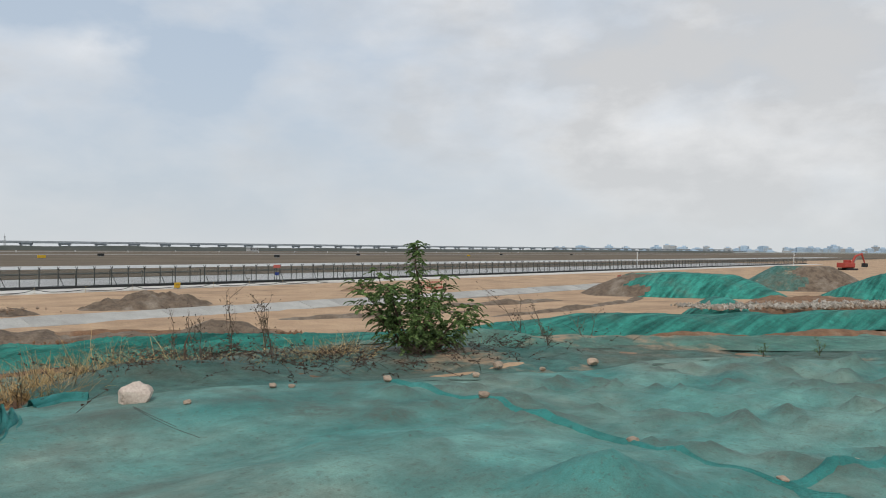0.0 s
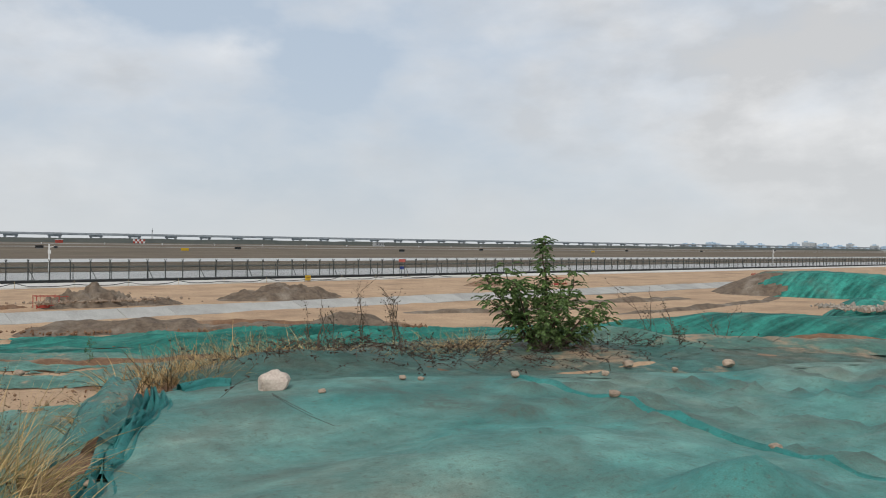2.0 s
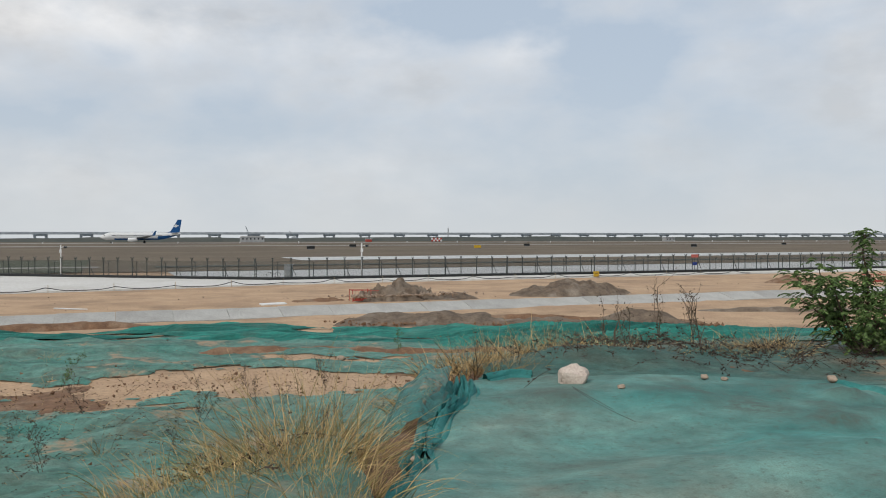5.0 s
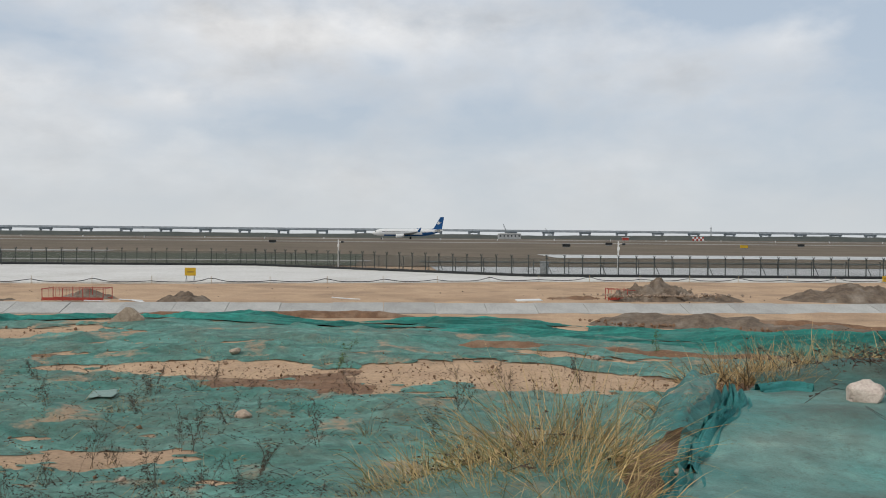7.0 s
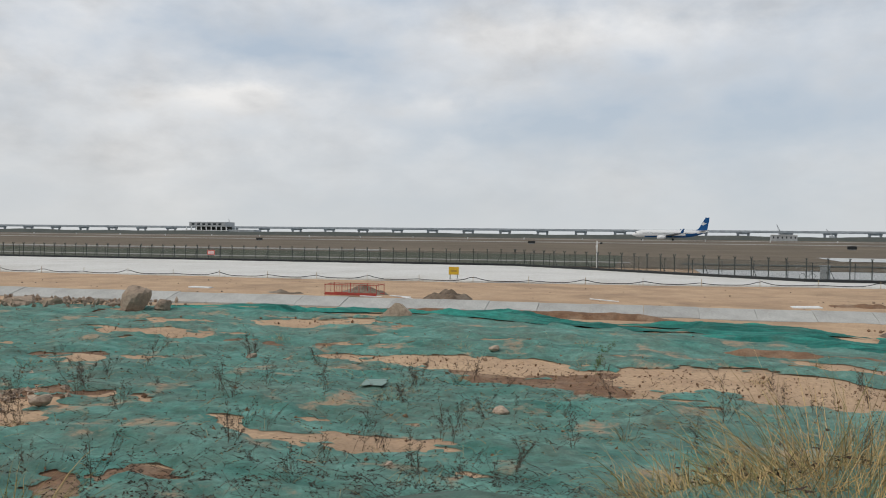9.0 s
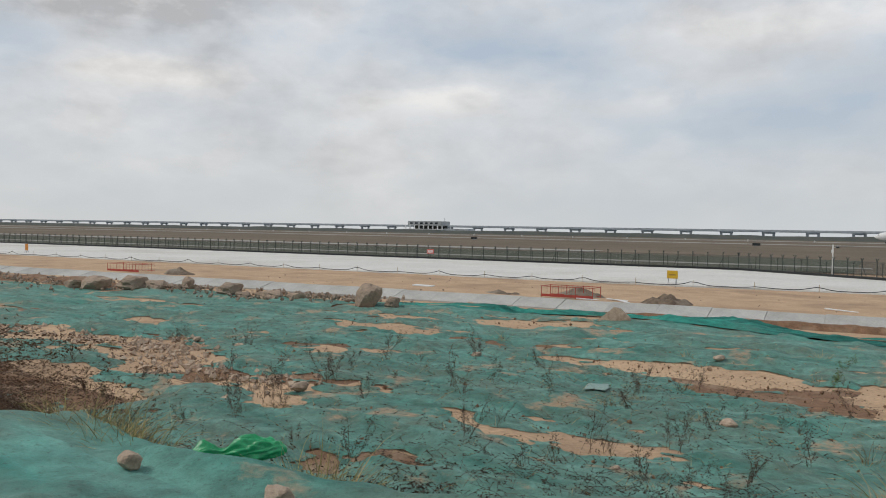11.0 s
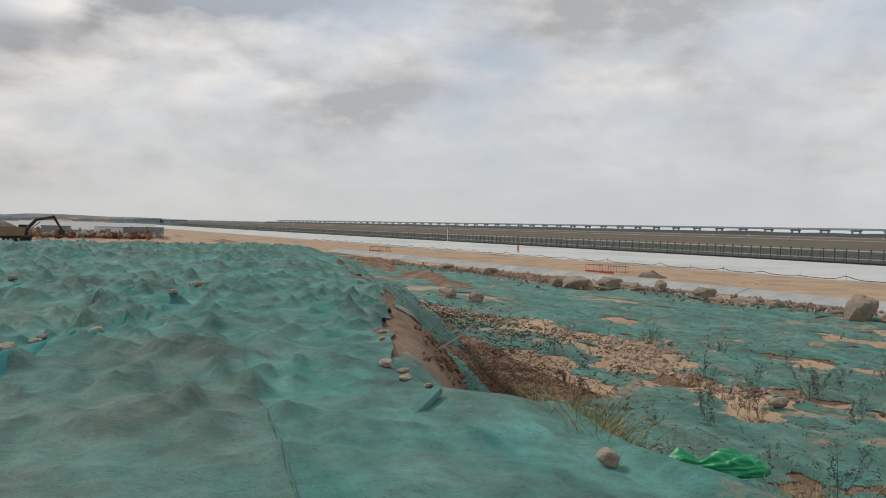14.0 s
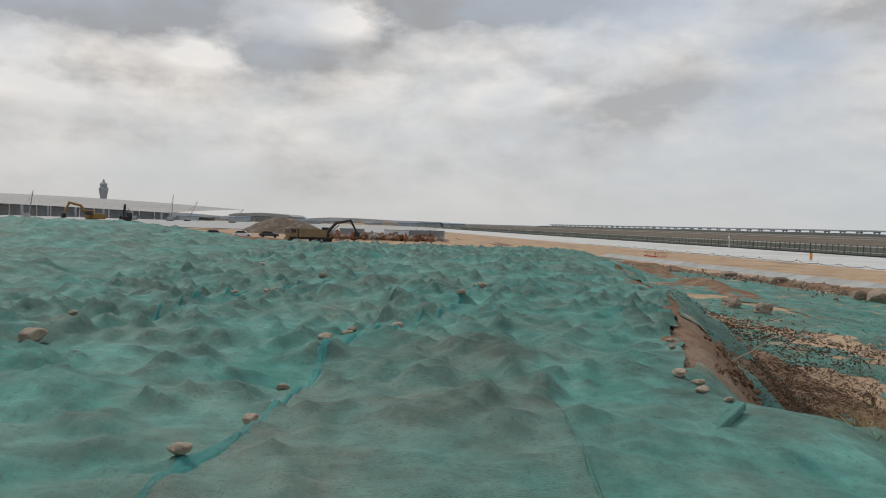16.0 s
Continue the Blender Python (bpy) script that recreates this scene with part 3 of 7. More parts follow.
# ---- airfield ----
strip("airfield_turf", -3500, 3500, 119, 770, DRYTURF, "brown dry turf of the airfield", 0.10, 60, 40)
strip("turf_strip_1", -1500, -4, 120, 134, GREENTURF, "dull green turf behind the fence", 0.16, 60)
strip("turf_strip_2", -1500, -4, 139, 172, GREENTURF, "dull green turf beside a taxiway", 0.16, 60)
strip("taxi_strip_1", -1500, -2, 134.3, 138.6, RUNWAY, "narrow grey concrete taxiway edge", 0.18, 60)
strip("taxi_strip_2", -1500, -60, 180, 191, RUNWAY, "grey taxiway crossing the turf", 0.18, 60)
strip("apron_near", 7, 330, 89.6, 124, APRON, "pale wet concrete apron behind the fence", 0.05, 60)
strip("apron_far", 34, 700, 157, 178, APRON, "pale concrete taxiway", 0.18, 60)
strip("shoulder", 6, 700, 132, 137, DARKBERM, "dark drain edge beside the apron", 0.18, 60)
strip("runway_shoulder", -3000, 3000, 333, 347, RUNWAY, "worn concrete runway shoulder", 0.20, 60)
strip("runway", -3000, 3000, 425, 478, RUNWAY, "grey concrete runway", 0.22, 60)
strip("sea", -4500, 4500, 790, 4300, WATER, "calm pale grey sea", 1.6 - 2.0, 300, 400, "water")

# pale concrete road between the sand and the fence
ROAD_S = (-900, -200, -60, -18, 4, 15, 60, 330)
ROAD_N = (75, 75.5, 75, 76, 78.5, 81.5, 82, 82)
ROAD_F = (117, 117, 117, 117, 99.5, 90, 87, 87)
ss = np.concatenate([np.arange(-900, -60, 20), np.arange(-60, 60, 1.5), np.arange(60, 331, 15)])
rv, rf = [], []
for s in ss:
    a = float(np.interp(s, ROAD_S, ROAD_N)) + 0.5 * float(fbm(np.array([s]), np.array([0.0]), 9.0, 3, 77)[0])
    b = float(np.interp(s, ROAD_S, ROAD_F))
    rv += [along(s, a - 0.1, -0.1), along(s, a, 0.13)] + [along(s, a + (b - a) * k / 4, 0.13) for k in range(1, 5)]
for i in range(len(ss) - 1):
    rf += [(i * 6 + k, (i + 1) * 6 + k, (i + 1) * 6 + k + 1, i * 6 + k + 1) for k in range(5)]
tagged(raw("road", rv, rf, ROADMAT, smooth=False), "pale grey concrete site road along the fence", "road", kind="structure")

# sloping concrete kerb, slab by slab
kerb = tagged(empty("kerb"), "grey sloping concrete kerb of cast slabs", "kerb", kind="structure")
kb = bmesh.new()
prof = ((0, -0.3), (0, 0.06), (1.65, 0.50), (2.0, 0.50), (2.1, -0.3))
ra = [kb.verts.new((0.006, y, z)) for y, z in prof]
rb = [kb.verts.new((2.994, y, z)) for y, z in prof]
kb.faces.new(ra)
kb.faces.new(rb[::-1])
for i in range(5):
    j = (i + 1) % 5
    kb.faces.new((ra[i], rb[i], rb[j], ra[j]))
bmesh.ops.recalc_face_normals(kb, faces=kb.faces)
km = bpy.data.meshes.new("slab")
bmesh.ops.bevel(kb, geom=kb.edges[:], offset=0.014, segments=1, affect="EDGES")
kb.to_mesh(km)
km.materials.append(material("kerb_concrete", (0.43, 0.42, 0.39), (0.36, 0.35, 0.325), 0.8, 0.9, 0.3, 12.0, (0.30, 0.265, 0.22), 0.3, island=-0.10))
for i in range(78):
    s = -126 + i * 3.0
    share("slab", km, kerb, Matrix.Translation(along(s, 47.4 + 0.02 * math.sin(i * 2.3), 0.02 * math.sin(i * 1.7))) @ Matrix.Rotation(PHI + 0.004 * math.sin(i * 3.1), 4, "Z"))

# ---- fences ----
pm = bmesh.new()
add_tube(pm, [(0, 0, 0), (0, 0, 2.15)], 0.055, n=6)
add_tube(pm, [(0, 0, 2.12), (0, 0.26, 2.52)], 0.035, n=5)
add_tube(pm, [(0, 0, 2.12), (0, -0.26, 2.52)], 0.035, n=5)
add_tube(pm, [(-0.16, 0, 2.12), (0.16, 0, 2.52)], 0.02, n=4)
add_tube(pm, [(0.16, 0, 2.12), (-0.16, 0, 2.52)], 0.02, n=4)
post_mesh = bpy.data.meshes.new("post")
pm.to_mesh(post_mesh)
post_mesh.materials.append(POSTMAT)
bmr = bmesh.new()
add_tube(bmr, [(0, 0, 1.7), (0.75, 0, 0.1)], 0.035, n=5)
brace_mesh = bpy.data.meshes.new("brace")
bmr.to_mesh(brace_mesh)
brace_mesh.materials.append(POSTMAT)
bmr.free()
pi_ = bmesh.new()
add_tube(pi_, [(0, 0, 0), (0, 0, 1.75)], 0.04, n=5)
add_tube(pi_, [(0, 0, 1.7), (0, 0.18, 1.98)], 0.03, n=4)
add_tube(pi_, [(0, 0, 1.7), (0, -0.18, 1.98)], 0.03, n=4)
inner_mesh = bpy.data.meshes.new("inner_post")
pi_.to_mesh(inner_mesh)
inner_mesh.materials.append(POSTMAT)


def wire_material(share_of):
    m = bpy.data.materials.new("wire_mesh")
    m.use_nodes = True
    n2, l2 = m.node_tree.nodes, m.node_tree.links
    p = n2["Principled BSDF"]
    p.inputs["Base Color"].default_value, p.inputs["Roughness"].default_value = (0.05, 0.06, 0.055, 1), 0.6
    t = n2.new("ShaderNodeBsdfTransparent")
    ms = n2.new("ShaderNodeMixShader")
    ms.inputs[0].default_value = share_of
    l2.new(t.outputs[0], ms.inputs[1])
    l2.new(p.outputs[0], ms.inputs[2])
    l2.new(ms.outputs[0], n2["Material Output"].inputs[0])
    return m


WIRE = wire_material(0.16)


def fence(label, runs, gap, deep=2.2):
    """Posts with forked tops, wire mesh between them and a dark footing; a lower inner row behind."""
    f = tagged(empty("fence"), label, "fence")
    k = 0
    for a, b in zip(runs, runs[1:]):
        va, vb = Vector(along(*a)), Vector(along(*b))
        L = (vb - va).length
        ang = math.atan2(vb.y - va.y, vb.x - va.x)
        base = Matrix.Translation(va) @ Matrix.Rotation(ang, 4, "Z")
        part("footing", box(0, L, -0.16, 0.16, -0.2, 0.42, 0.03, base), BLACK, f, "black footing strip")
        wm = bmesh.new()
        add_box(wm, 0, L, -0.008, 0.008, 0.42, 2.12, base)
        part("wire_mesh", wm, WIRE, f)
        tp = bmesh.new()
        for z in (0.46, 2.12):
            add_tube(tp, [base @ Vector((0, 0, z)), base @ Vector((L, 0, z))], 0.007, n=4)
        part("rail", tp, POSTMAT, f)
        for i in range(int(L / gap)):
            if k < 290:
                share("post", post_mesh, f, base @ Matrix.Translation((i * gap, 0, 0)))
                if k % 3 == 1:
                    share("brace", brace_mesh, f, base @ Matrix.Translation((i * gap, 0.0, 0)))
                if k % 2 == 0:
                    share("inner_post", inner_mesh, f, base @ Matrix.Translation((i * gap + gap * 0.45, deep, 0)))
            k += 1
    return f


fence("dark steel airfield fence with forked post tops", [(16, 89.2), (60, 87.6), (330, 87.6)], 2.0)
fence("dark steel fence run stepping back from the road", [(-18, 117.4), (16, 89.2)], 2.0)
fence("long dark steel airfield fence beside the concrete road", [(-18, 117.4), (-700, 117.4)], 2.05)

# ---- viaduct, sea bank ----
viaduct = tagged(empty("viaduct"), "long grey concrete road viaduct over the water", "viaduct")
for i in range(58):
    s = -2900 + i * 100
    vb_ = bmesh.new()
    add_box(vb_, s, s + 99.6, 893, 905, 10.2, 11.7)
    add_box(vb_, s, s + 99.6, 892.6, 893.0, 10.8, 12.7)
    add_box(vb_, s, s + 99.6, 905.0, 905.4, 10.8, 12.7)
    bmesh.ops.rotate(vb_, verts=vb_.verts, cent=(0, 0, 0), matrix=Matrix.Rotation(PHI, 3, "Z"))
    part("deck", vb_, DECK, viaduct)
pb = bmesh.new()
for off in (-3.2, 3.2):
    add_tube(pb, [(off * 1.6, 0, -6), (off * 1.6, 0, 9.2)], 1.3, n=8)
add_box(pb, -6.4, 6.4, -2, 2, 8.6, 10.3)
pier_mesh = bpy.data.meshes.new("pier")
pb.to_mesh(pier_mesh)
pier_mesh.materials.append(DECK)
for i in range(136):
    share("pier", pier_mesh, viaduct, Matrix.Translation(along(-2880 + i * 42, 899)) @ Matrix.Rotation(PHI, 4, "Z"))

bank_s = np.concatenate([np.arange(-2600, -300, 30), np.arange(-300, 1400, 6), np.arange(1400, 2600, 30)])
bv, bf = [], []
for s in bank_s:
    n1 = fbm(np.array([s, s + 400]), np.array([1.0, 5.0]), 40.0, 5, 81)
    green = float(step01(np.array([s]), 200, 420)[0])
    h1 = 6.5 + (1.0 * n1[0] + 0.5 * green + 2.4 * max(0, n1[1]) * green * (s < 620))
    bv += [along(s, 752, 2.4), along(s, 764, 2.6 + 0.7 * (h1 - 2.6)), along(s, 770, h1), along(s, 782, h1 - 0.8), along(s, 796, 0.0)]
for i in range(len(bank_s) - 1):
    bf += [(i * 5 + k, (i + 1) * 5 + k, (i + 1) * 5 + k + 1, i * 5 + k + 1) for k in range(4)]
tagged(raw("sea_bank", bv, bf, DARKBERM), "dark scrub-covered sea bank beyond the runway", "embankment", kind="structure")

# ---- netting ----


def right_height(x, y):
    edge = np.interp(x, RIGHT_X, RIGHT_Y) - y
    rest = np.clip(right_mask(x, y) / 0.9, 0.1, 1)
    swell = 0.07 * np.sin(y * 2.6 + 2.5 * fbm(x, y, 2.0, 2, 95)) * np.exp(-((x - 2.6) / 1.6) ** 2) * np.exp(-((y - 6.2) / 2.0) ** 2)
    tent = 0.30 * np.maximum(0, 1 - np.hypot((x - 4.1) / 0.7, (y - 3.6) / 0.6)) ** 1.2
    return land(x, y) + 0.05 + lumps(x, y) * rest * (0.5 + 0.45 * step01(x, 3.0, 7.0)) + swell + tent


sheet("netting_1", np.concatenate([np.arange(0.2, 16, 0.08), np.arange(16, 50, 0.35)]), np.concatenate([np.arange(-25, 0, 0.5), np.arange(0, 10, 0.08)]), right_height, right_mask, NET_R,
      "teal dust netting pulled over lumpy soil", "netting", touch=True)


def left_height(x, y):
    e = crest(x) - y
    hem = -0.012 * (1 - step01(e, -0.35, 0.1))
    return land(x, y) + 0.055 + lumps(x, y) * np.where(x > -11.5, np.clip((e + 0.1) / 0.9, 0.05, 1), 1.0) + hem - 0.08 * (x > -0.5)


sheet("netting_2", np.concatenate([np.arange(-66, -24, 0.22), np.arange(-24, 0.6, 0.09)]), np.concatenate([np.arange(-56, -8, 0.5), np.arange(-8, 8, 0.09), np.arange(8, 15, 0.2)]), left_height, left_mask, NET_L,
      "dusty teal netting stretched over the mound top", "netting", touch=True)


SEAM_X = (-22.2, -18, -15.0, -13.9, -12.5, -11, -8.75, -7.6, -6.1, -5.3, -3.0)
SEAM_Y = (2.2, 1.3, 0.59, 0.04, -0.62, -0.85, -1.0, -1.19, -1.37, -1.38, -1.4)


def double_mask(x, y):
    seam = np.interp(x, SEAM_X, SEAM_Y)
    vein_ = np.interp(x, (-13, -9.3, -7.5, -5.7, -3), (2.0, 1.65, 1.54, 1.38, 1.2))
    m = np.minimum(y - seam - 0.02, vein_ - y)
    return np.minimum(m, np.minimum(x + 11.4 + 0.5 * fbm(x, y, 1.2, 3, 141), -2.6 - x))


sheet("netting_8", np.arange(-12.2, -2.4, 0.09), np.arange(-2.3, 2.3, 0.09), lambda x, y: left_height(x, y) + 0.014, double_mask, NET_L2, "doubled dust-laden netting layer, grey-green", "netting", touch=True)


def field_holes(x, y):
    h = spot(x, y, -7.2, 16.9, 2.8, 1.0, 0.1)
    for q in ((-6.0, 18.9, 1.7, 0.4, 0.0), (-24, 30.2, 3.4, 1.2, 0.1), (-21.4, 22.8, 0.8, 1.6, 0.5), (-19.6, 24.6, 1.6, 0.4, 0.4), (-18.4, 17.2, 2.2, 1.0, 0.0), (-19.5, 36.3, 4.2, 2.2, 0.1), (-27, 33.2, 3.2, 1.2, 0.0),
              (-14.5, 31.0, 2.2, 0.45, 0.1), (-31.5, 36.5, 3.0, 0.8, 0.0), (-3.6, 20.2, 0.55, 0.4, 0), (-10.5, 12.6, 0.5, 0.3, 0), (-45, 30, 5, 0.8, 0.1), (-50, 22, 7, 1.2, 0), (-38, 24, 4, 0.6, 0.1),
              (0.5, 22.3, 1.2, 0.3, 0), (-12.4, 7.0, 2.6, 1.1, -0.3), (-16.8, 9.4, 4.2, 1.5, -0.3), (-23, 12.6, 5.0, 1.8, -0.3), (7, 31.5, 2.6, 0.35, -0.2), (0, 31.0, 5, 0.3, 0), (-9, 33.2, 5, 0.45, 0.1),
              (20, 23.5, 4.5, 0.5, -0.5), (27, 19, 4.5, 0.5, -0.45), (24, 14, 5, 0.6, -0.4), (33, 14, 6, 0.8, -0.4), (14, 19, 3, 0.4, -0.4), (19, 15.5, 3.5, 0.5, -0.4)):
        h = np.minimum(h, spot(x, y, *q))
    h = np.minimum(h, poly_dist(x, y, [(-46, 15.5), (-39, 17.2), (-32, 19.6), (-27.5, 19.6), (-23, 17.0), (-17.5, 16.6), (-15.4, 15.2)]) - np.interp(x, (-46, -39, -28, -22, -15), (2.0, 1.4, 2.6, 1.6, 0.7)))
    h = np.minimum(h, poly_dist(x, y, [(-15, 28.2), (-6, 26.6), (3, 26.2), (11, 23.2), (18, 18.5)]) - np.interp(x, (-15, -8, 2, 9, 18), (0.9, 2.3, 3.0, 2.4, 0.8)))
    return h


FAR_X = (-125, -112, -72, -59, -49.5, -40.8, -33.5, -26, -17, 3, 11, 25, 42, 60)
FAR_Y = (31, 31.6, 31.8, 33.7, 36.5, 38.0, 38.2, 39.8, 41.0, 39.5, 36, 31, 25.4, 18)


def field_mask(x, y):
    ragged = 0.9 * fbm(x * 0.8, y, 2.2, 5, 101, 0.6) + 0.5 * fbm(x, y, 0.6, 3, 102, 0.6)
    c = crest(x)
    start = np.where((x > 0.6) & (x < 40), c + np.interp(x, (0.6, 2, 7, 10, 40), (0.4, 1.6, 1.8, -1.2, -1.8)), np.where((x > -2.5) & (x <= 0.6), c - 1.6, c + np.where(x > -10.6, -0.05, 0.15)))
    m = np.minimum(y - start + 0.2 * ragged, np.interp(x, FAR_X, FAR_Y) - y + ragged)
    m = np.minimum(m, field_holes(x, y) + ragged + 0.25 + 1.5 * fbm(x * 0.6, y, 1.0, 5, 125, 0.65))
    # thin, torn cover towards the far left
    m = np.minimum(m, 1.75 + 2.4 * fbm(x * 0.9, y, 5.5, 3, 103) - 1.1 * step01(-x, 36, 70))
    m = np.where((x < -9.4) & (x > -19) & (y < c + 2.4), np.minimum(m, spot(x, y, -13.9, 5.6, 3.9, 1.05, -0.27) + 0.3 * ragged), m)
    return m


def field_height(x, y):
    lie = 0.008 + 0.085 * np.clip(field_mask(x, y) / 1.2, 0, 1)
    crease = np.maximum(0, 0.16 - np.abs(fbm(x * 0.45, y, 3.2, 3, 108))) * 0.75
    return land(x, y) + lie * (1 + 1.1 * np.maximum(-0.4, fbm(x, y, 0.9, 4, 105))) + 0.10 * tents(x, y, 1.6, 106, 2.4, 0.35) + crease * np.clip(field_mask(x, y) / 0.5, 0, 1)


sheet("netting_3", np.concatenate([np.arange(-120, -40, 0.6), np.arange(-40, -26, 0.2), np.arange(-26, -2, 0.13)]), np.arange(2, 43, 0.14), field_height, lambda x, y: np.minimum(field_mask(x, y), -2.3 + 0.3 * fbm(x, y, 2, 2, 110) - x), NET_F,
      "torn dusty green netting over the low ground", "netting")
sheet("netting_4", np.concatenate([np.arange(-3, 20, 0.17), np.arange(20, 46, 0.3)]), np.arange(3, 43, 0.17), lambda x, y: field_height(x, y) + 0.015, lambda x, y: np.minimum(field_mask(x, y), x + 2.5 + 0.3 * fbm(x, y, 2, 2, 111)), NET_F,
      "green netting with gaps over weedy soil", "netting")


def dark_mask(x, y):
    e = np.interp(x, RIGHT_X, RIGHT_Y)
    ragged = 0.35 * fbm(x, y, 1.2, 4, 112)
    m = np.minimum(y - e + 0.3, e + np.interp(x, (2, 4, 8, 13, 16, 24), (0.8, 2.2, 3.6, 3.4, 3.0, 3.0)) - y + ragged)
    return np.minimum(np.minimum(m, x - 2.5 + ragged), 26 - x + ragged)


sheet("netting_5", np.arange(2, 27, 0.12), np.arange(-6, 14.5, 0.12), lambda x, y: land(x, y) + 0.035 + 0.07 * np.clip((y - np.interp(x, RIGHT_X, RIGHT_Y)) / 0.5, 0, 1) * fbm(x, y, 0.7, 4, 113) + 0.18 * np.exp(-(((x - 4.1) / 1.0) ** 2 + ((y - 9.6) / 0.6) ** 2)), dark_mask, NET_D,
      "shabby dark green netting matted with dead twigs", "netting")


def band_mask(x, y):
    c = band_line(x)
    ragged = 1.5 * fbm(x * 0.35, y, 2.4, 4, 115)
    upper = c + np.interp(x, (-34, -17, 3, 11, 30), (1.2, 2.2, 2.2, 2.2, 2.0)) - y + ragged
    lower = y - c + np.interp(x, (-34, -17, 3, 11, 30), (1.0, 2.2, 3.4, 3.8, 3.6)) + ragged
    m = np.minimum(np.minimum(upper, lower), np.minimum(x + 33, 47 - x))
    slot = np.abs(y - c - 0.9 + 1.2 * fbm(x * 0.3, y * 0, 4.0, 2, 116)) - 0.45 - 1.9 * fbm(x, y * 0.3, 5.0, 3, 117)
    m = np.minimum(m, np.where(x < 5, slot + 0.2, slot + 1.0))
    slot2 = np.abs(y - c + 1.6 + 1.4 * fbm(x * 0.3, y * 0, 5.0, 2, 122)) - 0.25 - 1.3 * fbm(x, y * 0.3, 4.0, 3, 123)
    m = np.minimum(m, np.where(x < 9, slot2 + 0.15, slot2 + 0.6))
    gone = spot(x, y, -19.5, 38.4, 4.5, 2.0, 0.1)
    return np.minimum(m, np.where(x < -12, gone + ragged, m))


def band_height(x, y):
    v = y - band_line(x)
    pleat = 0.24 * np.abs(np.sin(v * 2.3 + 4.2 * fbm(x, y * 0.3, 5.0, 4, 118))) + 0.16 * np.abs(np.sin(v * 5.7 + 5.4 * fbm(x, y * 0.3, 3.5, 4, 119))) + 0.07 * np.abs(np.sin(v * 11 + 6 * fbm(x, y * 0.3, 2.5, 3, 124)))
    edge = np.clip(band_mask(x, y) / 0.7, 0, 1)
    return land(x, y) + 0.06 + edge * (0.05 + pleat * (0.62 + 0.8 * fbm(x, y, 4, 2, 120))) + 0.04 * fbm(x * 0.4, y, 0.8, 3, 121)


sheet("netting_6", np.arange(-34, 47, 0.22), np.arange(20, 47, 0.13), band_height, band_mask, NET_B, "bunched bright green netting along a low bund", "netting")


def bank_mask(x, y):
    c = np.interp(x, (26, 31, 40, 49, 60, 80), (29, 27.4, 22.5, 17.5, 11.5, 2))
    ragged = 0.7 * fbm(x, y, 3.0, 3, 125)
    return np.minimum(np.minimum(np.interp(x, (26, 34, 50, 62), (0.5, 2.2, 5.2, 5.5)) + c - y + ragged, y - c + 1.6 + 0.5 * ragged), np.minimum(x - 27, 78 - x))


def bank_height(x, y):
    c = np.interp(x, (26, 31, 40, 49, 60, 80), (29, 27.4, 22.5, 17.5, 11.5, 2))
    v = y - c
    return land(x, y) + 0.12 + 0.9 * step01(v, -1.6, 1.2) * np.interp(x, (27, 36), (0.2, 1.0)) * (1 - 0.55 * step01(v, 2.5, 5)) + 0.12 * fbm(x, y, 2.5, 3, 126)


sheet("netting_7", np.arange(26, 80, 0.35), np.arange(-2, 34, 0.3), bank_height, bank_mask, NET_B, "bright green netting over a long soil bank", "netting")


def hem(label, pts, width, mat, seed=0):
    """A rolled, overlapping edge of netting that lies along the points."""
    rnd = random.Random(seed)
    P = [Vector((*p, 0)) for p in pts]
    line = []
    for a, b in zip(P, P[1:]):
        k = max(2, int((b - a).length / 0.12))
        line += [a.lerp(b, i / k) for i in range(k)]
    bm = bmesh.new()
    pts3 = []
    for i, p in enumerate(line):
        q = line[min(i + 1, len(line) - 1)] - line[max(i - 1, 0)]
        side = Vector((-q.y, q.x, 0)).normalized()
        wd = width * (0.85 + 0.25 * math.sin(i * 0.13) + 0.12 * math.sin(i * 0.53))
        p = p + side * 0.03 * math.sin(i * 0.11 + seed)
        for k in range(7):
            u = k / 6 - 0.5
            pts3.append((p.x + side.x * u * wd, p.y + side.y * u * wd, -0.012 + 0.05 * (1 - 4 * u * u) ** 0.8 * (0.7 + 0.3 * math.sin(i * 0.31 + seed)) + 0.012 * math.sin(u * 15 + i * 0.35) * (1 - 4 * u * u)))
    A = np.array(pts3)
    Z = np.where(A[:, 0] > 0.4, right_height(A[:, 0], A[:, 1]), left_height(A[:, 0], A[:, 1])) + A[:, 2]
    vs = [bm.verts.new((x, y, z)) for x, y, z in zip(A[:, 0], A[:, 1], Z)]
    for i in range(len(line) - 1):
        for k in range(6):
            bm.faces.new((vs[i * 7 + k], vs[i * 7 + k + 1], vs[i * 7 + k + 8], vs[i * 7 + k + 7]))
    return tagged(obj("netting_hem", bm, mat, smooth=True), label, "netting", kind="structure")


